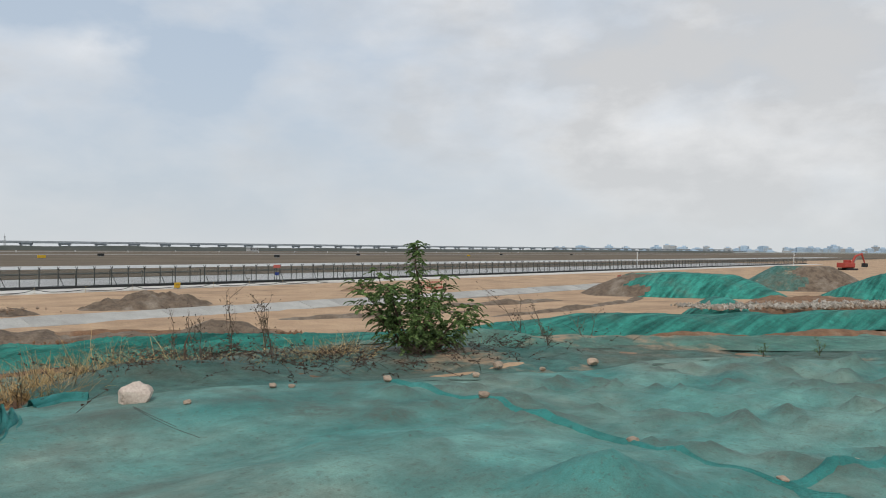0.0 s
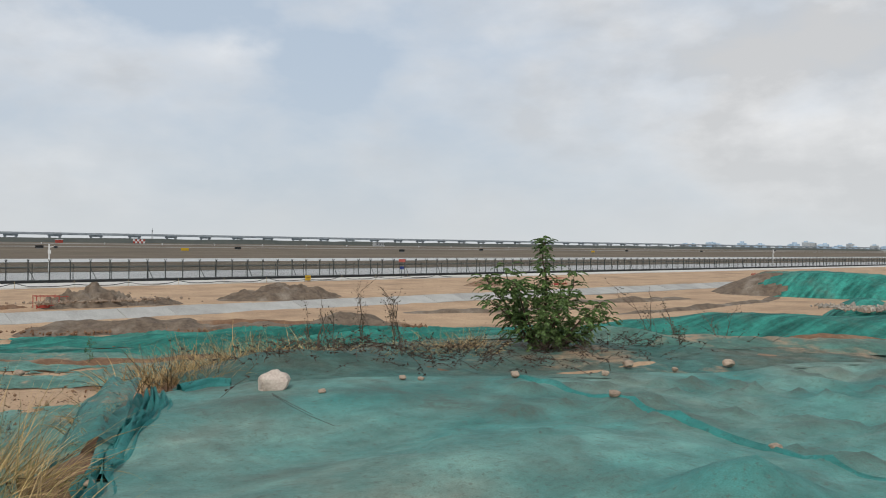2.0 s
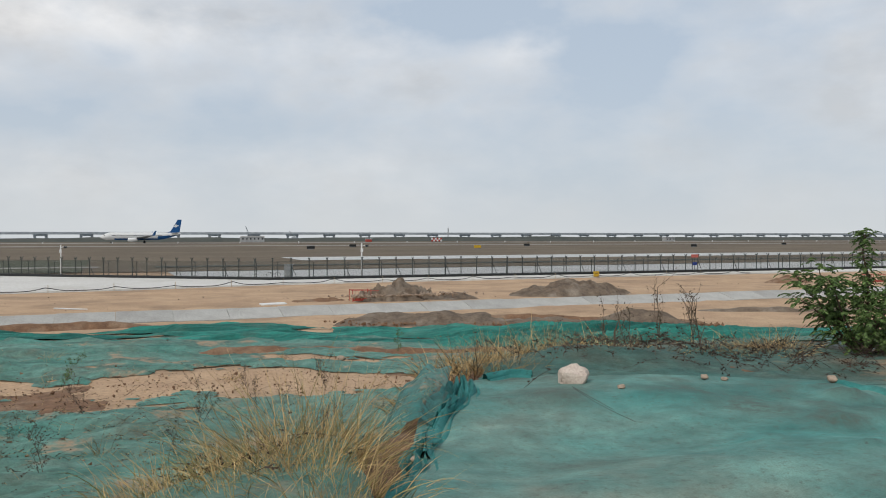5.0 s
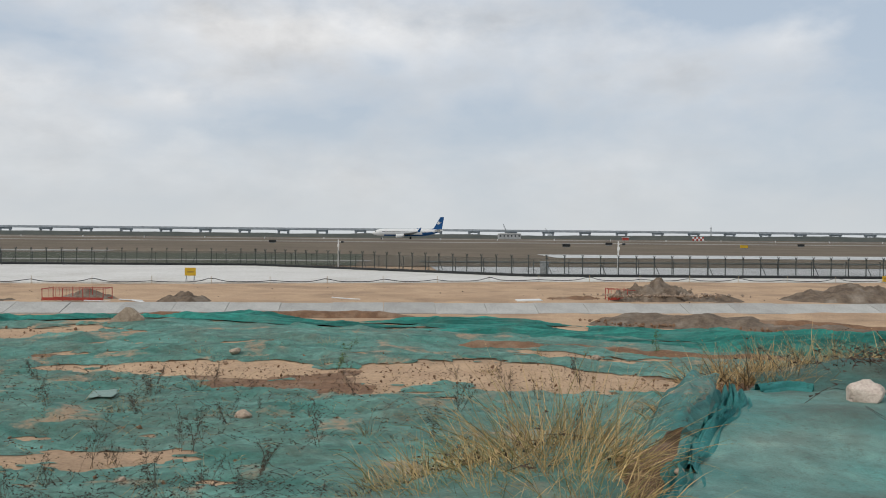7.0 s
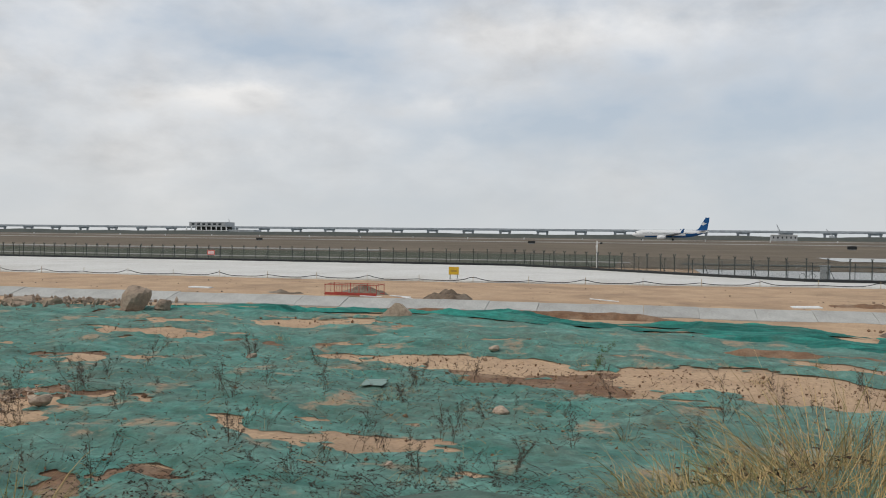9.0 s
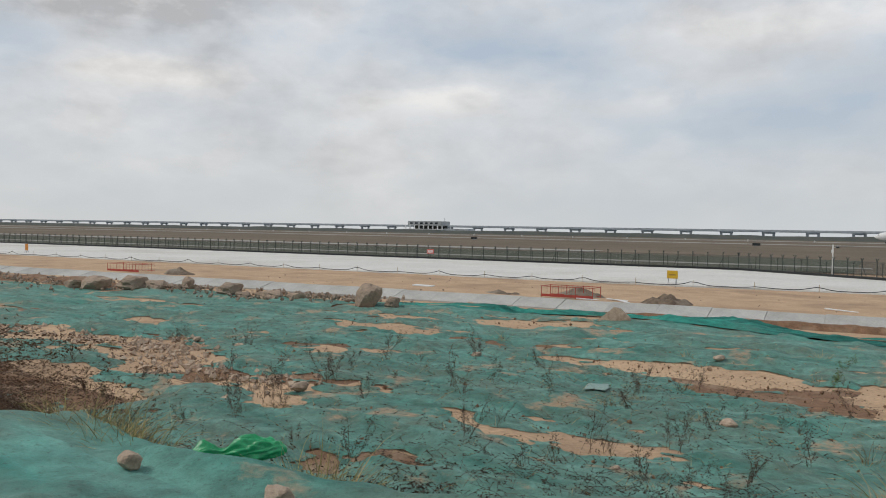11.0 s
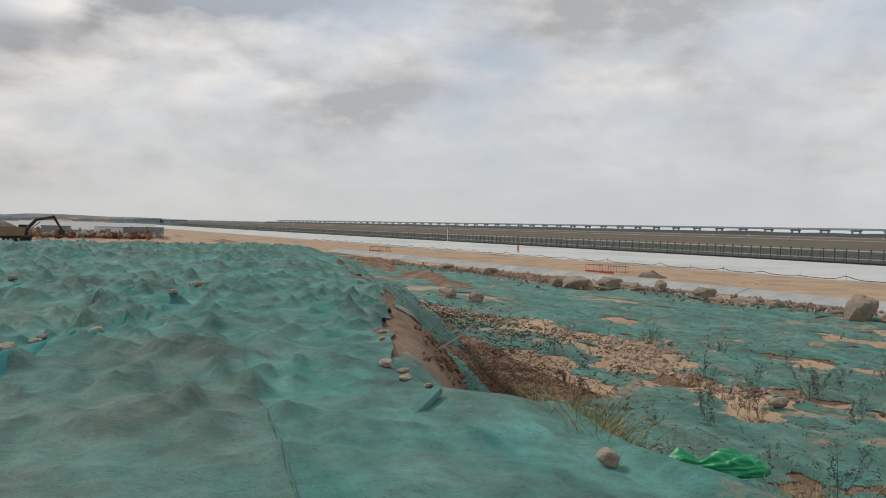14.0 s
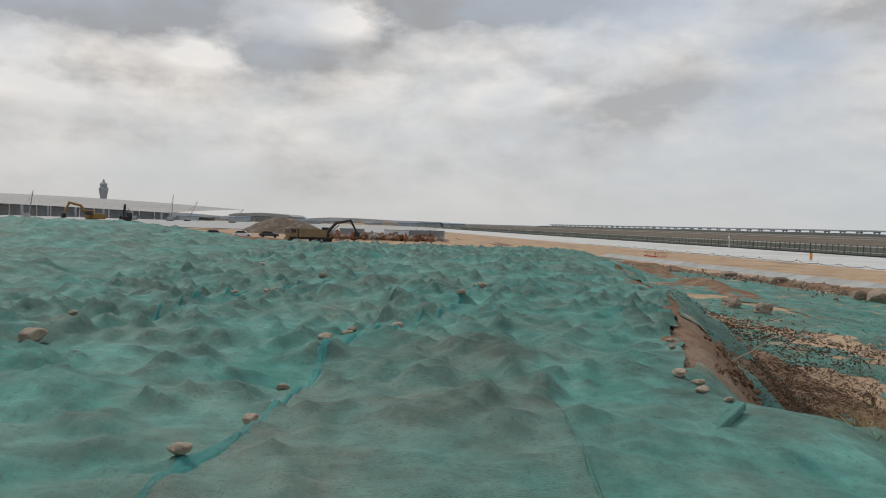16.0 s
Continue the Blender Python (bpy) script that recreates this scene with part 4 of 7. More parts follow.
NET_H = net_material("netting_folded", (0.025, 0.199, 0.178), (0.067, 0.262, 0.236), (0.117, 0.188, 0.160), 0.25)
hem("folded teal netting hem across the mound", [(5.9, 7.8), (5.88, 6.9), (5.9, 6.1), (5.86, 5.4), (5.74, 4.5), (5.47, 3.7), (5.35, 3.3), (5.3, 2.7), (5.0, 2.0)], 0.12, NET_H, 1)
hem("folded teal netting edge near the tented lump", [(8.4, 2.6), (7.4, 2.8), (6.63, 2.85), (6.0, 2.98), (5.4, 3.02), (5.1, 2.7), (4.7, 2.35)], 0.15, NET_H, 2)
hem("long rolled netting seam weighted with stones", [(-4.4, -1.4), (-5.34, -1.38), (-6.09, -1.37), (-6.76, -1.29), (-7.61, -1.19), (-8.75, -1.0), (-10.96, -0.85), (-12.47, -0.62), (-13.94, 0.04), (-15.02, 0.59), (-18, 1.3), (-22.2, 2.2)], 0.17, NET_H, 3)
hem("second thin netting seam on the mound", [(-12.0, -4.8), (-14, -4.2), (-16.5, -4.0), (-19.5, -3.0), (-24, -1.9)], 0.12, NET_H, 4)
hem("thin dark netting seam", [(-17.5, -0.6), (-19, 0.1), (-22, 1.0)], 0.14, NET_D, 5)


def fold_ridge(label, pts, width, height, mat, seed=0, folds=3.0):
    """Gathered netting: a ridge of deep lengthwise folds that lies along the points."""
    P = [Vector((*p, 0)) for p in pts]
    line = []
    for a, b in zip(P, P[1:]):
        k = max(2, int((b - a).length / 0.04))
        line += [a.lerp(b, i / k) for i in range(k)]
    m, rows = 25, []
    for i, p in enumerate(line):
        q = line[min(i + 6, len(line) - 1)] - line[max(i - 6, 0)]
        side = Vector((-q.y, q.x, 0)).normalized()
        t = i / (len(line) - 1)
        wd = width * (0.55 + 0.45 * math.sin(math.pi * min(1, t * 1.4 + 0.2)) + 0.2 * noise.noise(Vector((i * 0.05, seed, 0))))
        for k in range(m):
            u = k / (m - 1) * 2 - 1
            bell = max(0.0, 1 - u * u)
            ph = u * folds * math.pi + 2.2 * noise.noise(Vector((i * 0.035, u * 1.3, seed + 3.0)))
            z = height * bell * (0.55 + 0.45 * noise.noise(Vector((i * 0.06, 7.0, seed))) + 0.42 * (1 - 2 * abs(math.sin(ph))))
            off = 0.05 * noise.noise(Vector((i * 0.09, u * 3, seed + 9.0)))
            rows.append((p.x + side.x * (u * wd + off), p.y + side.y * (u * wd + off), z))
    A = np.array(rows)
    Z = np.maximum(right_height(A[:, 0], A[:, 1]) - 0.03, land(A[:, 0], A[:, 1]) - 0.02) + np.maximum(A[:, 2], -0.02)
    verts = np.stack([A[:, 0], A[:, 1], Z], -1).tolist()
    faces = [(i * m + k, i * m + k + 1, (i + 1) * m + k + 1, (i + 1) * m + k) for i in range(len(line) - 1) for k in range(m - 1)]
    return tagged(raw("netting_fold", verts, faces, mat), label, "netting", kind="structure")


NET_FOLD = net_material("netting_gathered", (0.016, 0.150, 0.142), (0.060, 0.270, 0.250), (0.090, 0.190, 0.165), 0.2, streak=(1.2, 1.2, 1), relief=0.6)
NET_THIN = net_material("netting_thin", (0.039, 0.167, 0.153), (0.090, 0.242, 0.220), (0.116, 0.149, 0.126), 0.4, holes=0.75)
fold_ridge("gathered teal netting folds at the mound corner", [(2.15, 8.75), (2.0, 8.2), (1.8, 7.7), (1.5, 7.15), (1.25, 6.65), (1.1, 6.2)], 0.20, 0.14, NET_FOLD, 1, 3.2)
fold_ridge("creased teal netting edge above the straw grass", [(1.2, 6.6), (1.02, 5.95), (0.85, 5.5), (0.6, 5.0)], 0.15, 0.09, NET_FOLD, 2, 2.6)
fold_ridge("pinched teal netting crest beside the pale rock", [(2.45, 8.85), (2.75, 8.95), (3.0, 8.8)], 0.14, 0.10, NET_FOLD, 3, 1.5)


def flap(label, a, b, c, d, bulge, mat, seed):
    """A slack see-through flap of netting between four corners, given with heights over the ground."""
    n_ = 22
    A = []
    for i in range(n_):
        for j in range(n_):
            u, v = i / (n_ - 1), j / (n_ - 1)
            q = [(a[k] * (1 - u) + b[k] * u) * (1 - v) + (d[k] * (1 - u) + c[k] * u) * v for k in range(3)]
            sag = 4 * u * (1 - u) * 4 * v * (1 - v)
            A.append((q[0], q[1], q[2] + bulge * sag + 0.06 * noise.noise(Vector((u * 4, v * 2.5, seed))) + 0.02 * math.sin(u * 19 + 4 * v)))
    A = np.array(A)
    Z = land(A[:, 0], A[:, 1]) + np.maximum(A[:, 2], 0.015)
    verts = np.stack([A[:, 0], A[:, 1], Z], -1).tolist()
    faces = [(i * n_ + j, (i + 1) * n_ + j, (i + 1) * n_ + j + 1, i * n_ + j + 1) for i in range(n_ - 1) for j in range(n_ - 1)]
    return tagged(raw("netting_flap", verts, faces, mat), label, "netting", kind="structure")


flap("slack see-through netting flap hanging from the folds", (2.05, 8.7, 0.22), (1.35, 8.5, 0.34), (0.85, 7.3, 0.12), (1.45, 7.1, 0.08), 0.12, NET_THIN, 4.0)
flap("thin netting flap lying over dead grass", (1.4, 8.45, 0.30), (0.55, 8.2, 0.12), (0.2, 7.0, 0.05), (0.95, 7.2, 0.12), 0.10, NET_THIN, 11.0)

# ---- stones ----


def rock_mesh(name, seed, mat, rough=0.28, flat=0.75, boxy=0.0, cut=0.355):
    rnd = random.Random(seed)
    bm = bmesh.new()
    bmesh.ops.create_icosphere(bm, subdivisions=3, radius=0.5)
    off = Vector((rnd.uniform(-50, 50), rnd.uniform(-50, 50), rnd.uniform(-50, 50)))
    planes = [Vector((rnd.gauss(0, 1), rnd.gauss(0, 1), rnd.gauss(0, 0.8))).normalized() for _ in range(9)]
    for v in bm.verts:
        d = v.co.normalized()
        r = 0.5 * (1 + rough * noise.noise(d * 1.3 + off) + 0.10 * noise.noise(d * 4 + off))
        r *= 1 + boxy * ((d.x ** 6 + d.y ** 6 + d.z ** 6) ** (-1 / 6) - 1)
        for p in planes:
            c = d.dot(p)
            if c > 0.05:
                r = min(r, cut / c)
        v.co = Vector((d.x * r, d.y * r * 0.85, d.z * r * flat))
    me = bpy.data.meshes.new(name)
    bm.to_mesh(me)
    bm.free()
    me.materials.append(mat)
    return me


STONES = [rock_mesh("stone", 100 + i, STONE) for i in range(5)]
BOULDERS = [rock_mesh("boulder", 230 + i, BOULDER, 0.5, 0.95, 0.9, 0.43) for i in range(4)]


def net_top(x, y):
    f = right_height if x > 0.4 else left_height
    return float(f(np.array([x]), np.array([y]))[0])


def stone(x, y, size, k, label, group="", on_net=True, sz=1.0, rz=None, lift=0.0, meshes=None, name="stone"):
    me = (meshes or STONES)[k % len(meshes or STONES)]
    ob = new(name, me)
    z = net_top(x, y) if on_net else max(ground_at(x, y) + 0.05, float(field_height(np.array([x]), np.array([y]))[0]) if on_net is None else -9)
    ob.matrix_basis = pose(x, y, z + 0.5 * size * 0.62 * sz + lift, 0, 0, (k * 71) % 360 if rz is None else rz) @ Matrix.Diagonal((size, size, size * sz, 1))
    return tagged(ob, label, "stone" if name == "stone" else "boulder", group)


stone(3.22, 8.38, 0.44, 0, "large pale angular rock holding down the netting edge", rz=60, sz=0.85, lift=-0.06, meshes=[rock_mesh("stone", 163, PALESTONE, 0.3, 0.8)])
for x, y, s, k in ((5.89, 7.79, 0.15, 1), (7.09, 7.55, 0.11, 2), (7.72, 7.77, 0.17, 3), (8.2, 7.42, 0.1, 4), (9.13, 7.28, 0.2, 0)):
    stone(x, y, s, k, "small tan stone on the netting edge", "stones on the front edge", sz=0.8)
for x, y, s, k in ((5.88, 6.3, 0.14, 2), (5.74, 4.5, 0.13, 3), (5.38, 3.1, 0.10, 1), (6.3, 2.95, 0.10, 4), (3.46, 7.78, 0.10, 3), (4.55, 8.05, 0.12, 1), (4.75, 8.0, 0.09, 2), (1.05, 6.15, 0.09, 1)):
    stone(x, y, s, k, "crumbly tan clod on the folded netting", "stones on the folded seam", sz=0.65)
for x, y, s, k in ((-7.6, -1.22, 0.20, 0), (-6.09, -1.42, 0.19, 1), (-11.3, -0.92, 0.24, 2), (-9.4, -1.2, 0.17, 3), (-13.9, 0.03, 0.24, 4), (-15.2, 0.58, 0.24, 0), (-12.6, -0.72, 0.2, 1), (-12.9, -0.66, 0.17, 2),
                   (-18.4, 1.4, 0.26, 3), (-21.0, 1.9, 0.3, 4), (-22.6, 2.15, 0.35, 0), (-23.3, 2.3, 0.4, 1), (-23.9, 2.5, 0.3, 2), (-20.2, 1.85, 0.22, 2)):
    stone(x, y, s, k, "tan stone weighing down the netting seam", "stones on the long seam", sz=0.75)
for x, y, s, k in ((-11.2, -4.7, 0.46, 0), (-12.2, -4.58, 0.16, 1), (-13.3, -3.92, 0.13, 2), (-15.7, -3.9, 0.2, 3), (-18.4, -3.57, 0.22, 4), (-18.4, -2.88, 0.22, 0), (-19.2, -2.8, 0.2, 1), (-18.9, -3.2, 0.14, 2), (-24, -2.2, 0.3, 3), (-30, -5, 0.3, 1), (-9.6, -7.4, 0.2, 2)):
    stone(x, y, s, k, "reddish tan stone on the dusty netting", "scattered stones on the mound", sz=0.7)
for x, y, s, k in ((-9.75, 3.35, 0.24, 0), (-9.55, 3.5, 0.17, 1), (-8.9, 3.3, 0.19, 2), (-8.55, 3.45, 0.12, 3), (-11.8, 3.95, 0.13, 4), (-12.9, 4.3, 0.15, 1)):
    stone(x, y, s, k, "brown stone at the torn netting edge", "stones at the slipped bank", sz=0.7)
stone(-5.85, 3.95, 0.24, 2, "squarish tan stone on the netting hem", rz=10, sz=0.9)
stone(-4.27, 4.06, 0.23, 3, "rounded orange-tan stone on the netting hem", rz=40, sz=1.0, lift=0.06)
for x, y, s, k in ((-16.4, 16.2, 0.6, 1), (-5.9, 20.4, 0.55, 2), (-16.9, 25.9, 0.45, 3), (-13.2, 26.6, 0.35, 0), (-6.6, 15.2, 0.2, 1), (-2.4, 14.3, 0.2, 2), (-27.8, 21.5, 0.4, 3), (-24.6, 21.0, 0.5, 0), (-9.2, 30.6, 0.5, 1), (4.1, 30.6, 0.45, 2), (-14.5, 40.9, 0.5, 3), (-28.5, 42.9, 0.6, 0)):
    stone(x, y, s, k, "dusty brown stone lying on the low ground", "stones on the low ground", on_net=False, sz=0.75)
# boulders and upright lumps of concrete along the far edge of the netting
for x, y, sx, h, k, lb in ((-31.4, 36.3, 1.35, 1.55, 0, "tall squared brown boulder standing by the kerb"), (-29.9, 36.8, 0.75, 0.7, 1, "small brown boulder beside a tall one"), (-38.6, 35.7, 1.25, 0.75, 2, "low brown boulder at the netting edge"),
                           (-37.2, 36.2, 1.0, 0.6, 3, "low brown boulder at the netting edge"), (-48.6, 36.6, 0.8, 1.15, 0, "upright brown boulder near the kerb"), (-44.4, 36.9, 1.5, 0.9, 1, "broken brown boulder near the kerb"), (-42.4, 36.5, 1.1, 0.6, 2, "flat brown boulder near the kerb"),
                           (-40.2, 36.6, 1.3, 0.75, 3, "brown boulder at the netting edge"), (-55.4, 33.6, 2.0, 1.2, 0, "large brown boulder in a row"), (-52.6, 34.8, 1.8, 1.05, 1, "large brown boulder in a row"), (-50.6, 35.6, 1.5, 0.9, 2, "brown boulder in a row"),
                           (-57.6, 33.2, 1.1, 0.8, 3, "brown boulder at the end of a row"), (-44.8, 20.3, 0.85, 0.75, 1, "dark brown boulder on torn netting"), (-47.0, 19.5, 1.1, 0.8, 2, "dark brown boulder on torn netting"), (-70, 33, 1.8, 0.8, 3, "low brown boulder near the kerb"), (-78, 31.8, 1.6, 0.8, 0, "low brown boulder near the kerb")):
    ob = new("boulder", BOULDERS[k])
    ob.matrix_basis = pose(x, y, ground_at(x, y) + 0.36 * h, 0, 0, k * 57) @ Matrix.Diagonal((sx * 1.15, sx * 1.1, h * 1.05, 1))
    tagged(ob, lb, "boulder", "boulders along the kerb")

# tilted broken slab and pale board
obj_ = tagged(obj("broken_slab", prism([(-0.95, 0), (0.8, 0), (0.62, 0.28), (0.12, 0.72), (-0.12, 0.74)], -0.35, 0.35), STONE), "brown broken concrete slab tilted on the netting", "slab")
obj_.matrix_basis = pose(-16.9, 39.0, ground_at(-16.9, 39) + 0.02, -8, 0, 12)
pb_ = tagged(obj("pale_board", box(-0.9, 0.9, -0.45, 0.45, 0, 0.1, 0.02), WHITE), "pale flat board lying on the sand", "board")
pb_.matrix_basis = pose(3.4, 58.9, ground_at(3.4, 58.9) - 0.01, 1, -1, 10)
pb2 = tagged(obj("pale_board", box(-0.9, 0.9, -0.4, 0.4, 0, 0.1, 0.02), WHITE), "pale flat board lying near a dirt heap", "board")
pb2.matrix_basis = pose(-41.5, 55.3, ground_at(-41.5, 55.3), 0, 1, 8)
scrap = bmesh.new()
bmesh.ops.create_grid(scrap, x_segments=14, y_segments=12, size=0.5)
for v in scrap.verts:
    a = math.atan2(v.co.y, v.co.x)
    v.co *= 0.85 + 0.25 * noise.noise(Vector((math.cos(a) * 1.5, math.sin(a) * 1.5, 4.0)))
    v.co.z = 0.02 * noise.noise(v.co * 5)
bmesh.ops.solidify(scrap, geom=scrap.faces[:], thickness=0.006)
sp_ = tagged(obj("plastic_scrap", scrap, material("pale_film", (0.22, 0.31, 0.27), (0.17, 0.26, 0.22), 3.0, 0.5, 0.2, 20.0), smooth=True), "pale grey-green plastic scrap lying on the netting", "scrap")
sp_.matrix_basis = pose(-10.26, 22.21, float(field_height(np.array([-10.26]), np.array([22.21]))[0]) + 0.05, 0, 0, 15) @ Matrix.Diagonal((0.75, 1.2, 1, 1))
for x, y, L, rz in ((-23.2, 53.6, 1.5, 20), (-22.4, 52.9, 1.1, -30), (-25.0, 52.6, 1.6, 35), (-9.5, 57.5, 2.0, 5)):
    pk = tagged(obj("plank", box(-L / 2, L / 2, -0.1, 0.1, 0, 0.06, 0.01), WHITE), "pale loose plank lying on sand", "plank", "loose planks")
    pk.matrix_basis = pose(x, y, ground_at(x, y) + 0.03, 3, 4, rz)

# ---- heaps ----


def heap(label, cx, cy, rx, ry, h, mat, rot=0.0, flat=0.0, seed=1, rough=0.2, n=46, category="heap", name="dirt_heap", split=None, mats=None, ridge=0.0):
    """A tipped heap: steep sides, a lumpy top, sunk a little into the ground."""
    bm = bmesh.new()
    grid = []
    c, s = math.cos(rot), math.sin(rot)
    u = np.linspace(-1.15, 1.15, n)
    U, V = np.meshgrid(u, u, indexing="ij")
    X, Y = cx + U * rx * c - V * ry * s, cy + U * rx * s + V * ry * c
    R = np.hypot(U, V)
    prof = np.clip((1 - R) / (1 - flat), 0, 1)
    prof = np.where(prof < 1, prof, 1) ** 0.9
    lum = fbm(X, Y, max(0.8, 0.35 * min(rx, ry)), 4, seed + 300) * rough * h + fbm(X, Y, 0.45, 3, seed + 330) * rough * 0.5 * min(h, 1.2)
    Z = land(X, Y) - 0.12 + h * prof + lum * np.clip(prof * 3, 0.25, 1) + ridge * h * fbm(X, Y, 2.5, 2, seed + 350)
    Z = np.where(R > 1.1, land(X, Y) - 0.3, Z)
    keep = R < 1.15
    idx = np.full(U.shape, -1)
    idx[keep] = np.arange(keep.sum())
    verts = np.stack([X[keep], Y[keep], Z[keep]], -1).tolist()
    faces, mi = [], []
    for i in range(n - 1):
        for j in range(n - 1):
            q = (idx[i, j], idx[i + 1, j], idx[i + 1, j + 1], idx[i, j + 1])
            if min(q) >= 0:
                faces.append(tuple(int(k) for k in q))
                mi.append(1 if split is not None and U[i, j] + 0.12 * math.sin(j * 0.7) < split else 0)
    ob = raw(name, verts, faces, mats or mat)
    ob.data.polygons.foreach_set("material_index", mi)
    bm.free()
    return tagged(ob, label, category)


heap("grey-brown dirt heap beside a red barrier", 12.6, 60.4, 3.6, 2.6, 1.3, GREYSOIL, 0.1, 0.15, seed=2, rough=0.6, n=80)
heap("low tail of a grey-brown dirt heap", 17.0, 59.8, 2.2, 1.6, 0.55, GREYSOIL, 0.1, seed=3, rough=0.5)
heap("broad low brown dirt heap on the sand", 27.6, 62.0, 6.0, 3.0, 1.15, GREYSOIL, 0.1, 0.25, seed=4, rough=0.32, n=80)
heap("dark grey dirt heap near the kerb", -19.8, 53.9, 2.0, 1.5, 0.85, GREYSOIL, 0.1, seed=5, rough=0.45)
heap("small dark dirt heap behind a barrier", -27.0, 55.6, 2.2, 1.5, 0.75, GREYSOIL, 0.1, seed=6, rough=0.3)
heap("thin spread of dark rubble", -32.5, 53.0, 2.2, 0.9, 0.4, GREYSOIL, 0.1, seed=7, rough=0.5)
heap("low scatter of brown spoil", 6.8, 60.6, 2.4, 1.2, 0.35, SOIL, 0.1, seed=8, rough=0.5)
heap("small brown spoil heap", -67.0, 49.5, 2.0, 1.3, 0.8, GREYSOIL, 0.1, seed=9, rough=0.35)
heap("small brown spoil heap by a barrier", 57, 72.5, 3.0, 2.0, 0.9, SOIL, 0.1, seed=10, rough=0.3)
heap("flat-topped heap half wrapped in green netting", 76.8, 44.0, 10.6, 6.5, 2.35, NET_B, -1.05, 0.52, seed=11, rough=0.07, name="covered_heap", split=-0.42, mats=[NET_B, GREYSOIL])
heap("large grey gravel heap partly netted", 100.5, 41.0, 8.0, 6.5, 2.9, GREYSOIL, -1.1, 0.42, seed=12, rough=0.07, name="gravel_heap", split=-0.1, mats=[GREYSOIL, NET_D])
heap("pointed heap wrapped in bright green netting", 81.5, 25.4, 7.0, 5.5, 2.6, NET_B, -1.1, 0.15, seed=13, rough=0.10, name="covered_heap")
heap("brown soil mound beyond the netted heaps", 96, 24, 12, 6, 2.7, SOIL, -1.1, 0.4, seed=14, rough=0.15, name="soil_mound")
heap("sloping end of the netted bank", 55.5, 29.0, 6.2, 2.6, 1.3, NET_B, 0.35, 0.3, seed=15, rough=0.12, name="covered_bank")
heap("bare brown soil top of the rubble bank", 63, 25.5, 9.5, 4.0, 1.15, SOIL, -0.5, 0.4, seed=16, rough=0.2, name="rubble_bank")


def ridge(label, pts, width, h, mat, seed, name="dirt_ridge", category="ridge"):
    """A long low windrow of spoil."""
    P = [Vector((*p, 0)) for p in pts]
    verts, faces, k = [], [], 0
    nn = 9
    for a, b in zip(P, P[1:]):
        m = max(2, int((b - a).length / 0.3))
        side = Vector((-(b - a).y, (b - a).x, 0)).normalized()
        for i in range(m):
            p = a.lerp(b, i / m)
            for j in range(nn):
                u = j / (nn - 1) * 2 - 1
                verts.append((p.x + side.x * u * width, p.y + side.y * u * width, max(0.0, 1 - u * u)))
            k += 1
    A = np.array(verts)
    t = np.repeat(np.linspace(0, 1, k), nn)
    fade = np.clip(np.minimum(t, 1 - t) * 8, 0, 1)
    A[:, 2] = land(A[:, 0], A[:, 1]) - 0.06 + h * A[:, 2] * fade * (0.55 + 1.3 * np.clip(fbm(A[:, 0], A[:, 1], 3.0, 3, seed) + 0.35, 0, 1)) + 0.22 * h * fbm(A[:, 0], A[:, 1], 0.5, 3, seed + 1) * A[:, 2]
    faces = [(i * nn + j, i * nn + j + 1, (i + 1) * nn + j + 1, (i + 1) * nn + j) for i in range(k - 1) for j in range(nn - 1)]
    return tagged(raw(name, A.tolist(), faces, mat), label, category)


ridge("dark brown spoil windrow beside the netting", [(5.5, 43.6), (9.5, 42.6), (14, 40.8), (19.5, 38.4), (24, 36.0)], 1.5, 0.75, GREYSOIL, 401)
ridge("low brown spoil windrow on the sand", [(10.5, 42.4), (17, 40.5), (25, 36.8)], 0.7, 0.4, SOIL, 402)
ridge("thin dark rut of spoil on the sand", [(28, 45.5), (36, 43.8), (44, 42.5)], 0.7, 0.22, GREYSOIL, 403)
ridge("thin dark rut of spoil on the sand", [(44, 47), (52, 46), (60, 46.5)], 0.9, 0.3, GREYSOIL, 404)
ridge("thin dark rut of spoil on the sand", [(40, 38), (50, 38.5), (62, 41), (70, 44.5)], 0.6, 0.22, GREYSOIL, 405)
ridge("low brown spoil windrow under the kerb", [(-3, 46.0), (-9, 45.2), (-16, 44.6), (-24, 43.4)], 0.6, 0.25, SOIL, 406)
ridge("rough brown soil ridge on the far low ground", [(-50, 37.6), (-58, 36.0), (-72, 33.4), (-90, 30.8), (-112, 27.5)], 1.5, 0.45, SOIL, 407)
ridge("rough dark soil ridge running to the far bank", [(-52, 24), (-66, 25.5), (-84, 26), (-105, 25)], 1.8, 0.4, SOIL, 408)
ridge("clumpy brown soil along the mound foot", [(-20, 10.6), (-30, 12.8), (-42, 15.0), (-60, 18.6), (-84, 23)], 1.6, 0.22, SOIL, 409)
ridge("thin exposed soil along the netting edge", [(3.3, 8.95), (4.4, 8.45), (5.6, 8.2), (6.8, 8.0), (7.8, 7.85), (9.4, 8.1)], 0.16, 0.10, SAND, 411, "soil_lip")
ridge("low reddish soil strip under the bunched netting", [(-2, 34.6), (4, 34.2), (9, 32.3), (13, 30.6)], 0.7, 0.28, SOIL, 412)
ridge("brown soil strip below the green bank", [(28, 25.6), (36, 21.6), (46, 16.4), (58, 10)], 0.9, 0.35, SOIL, 413)


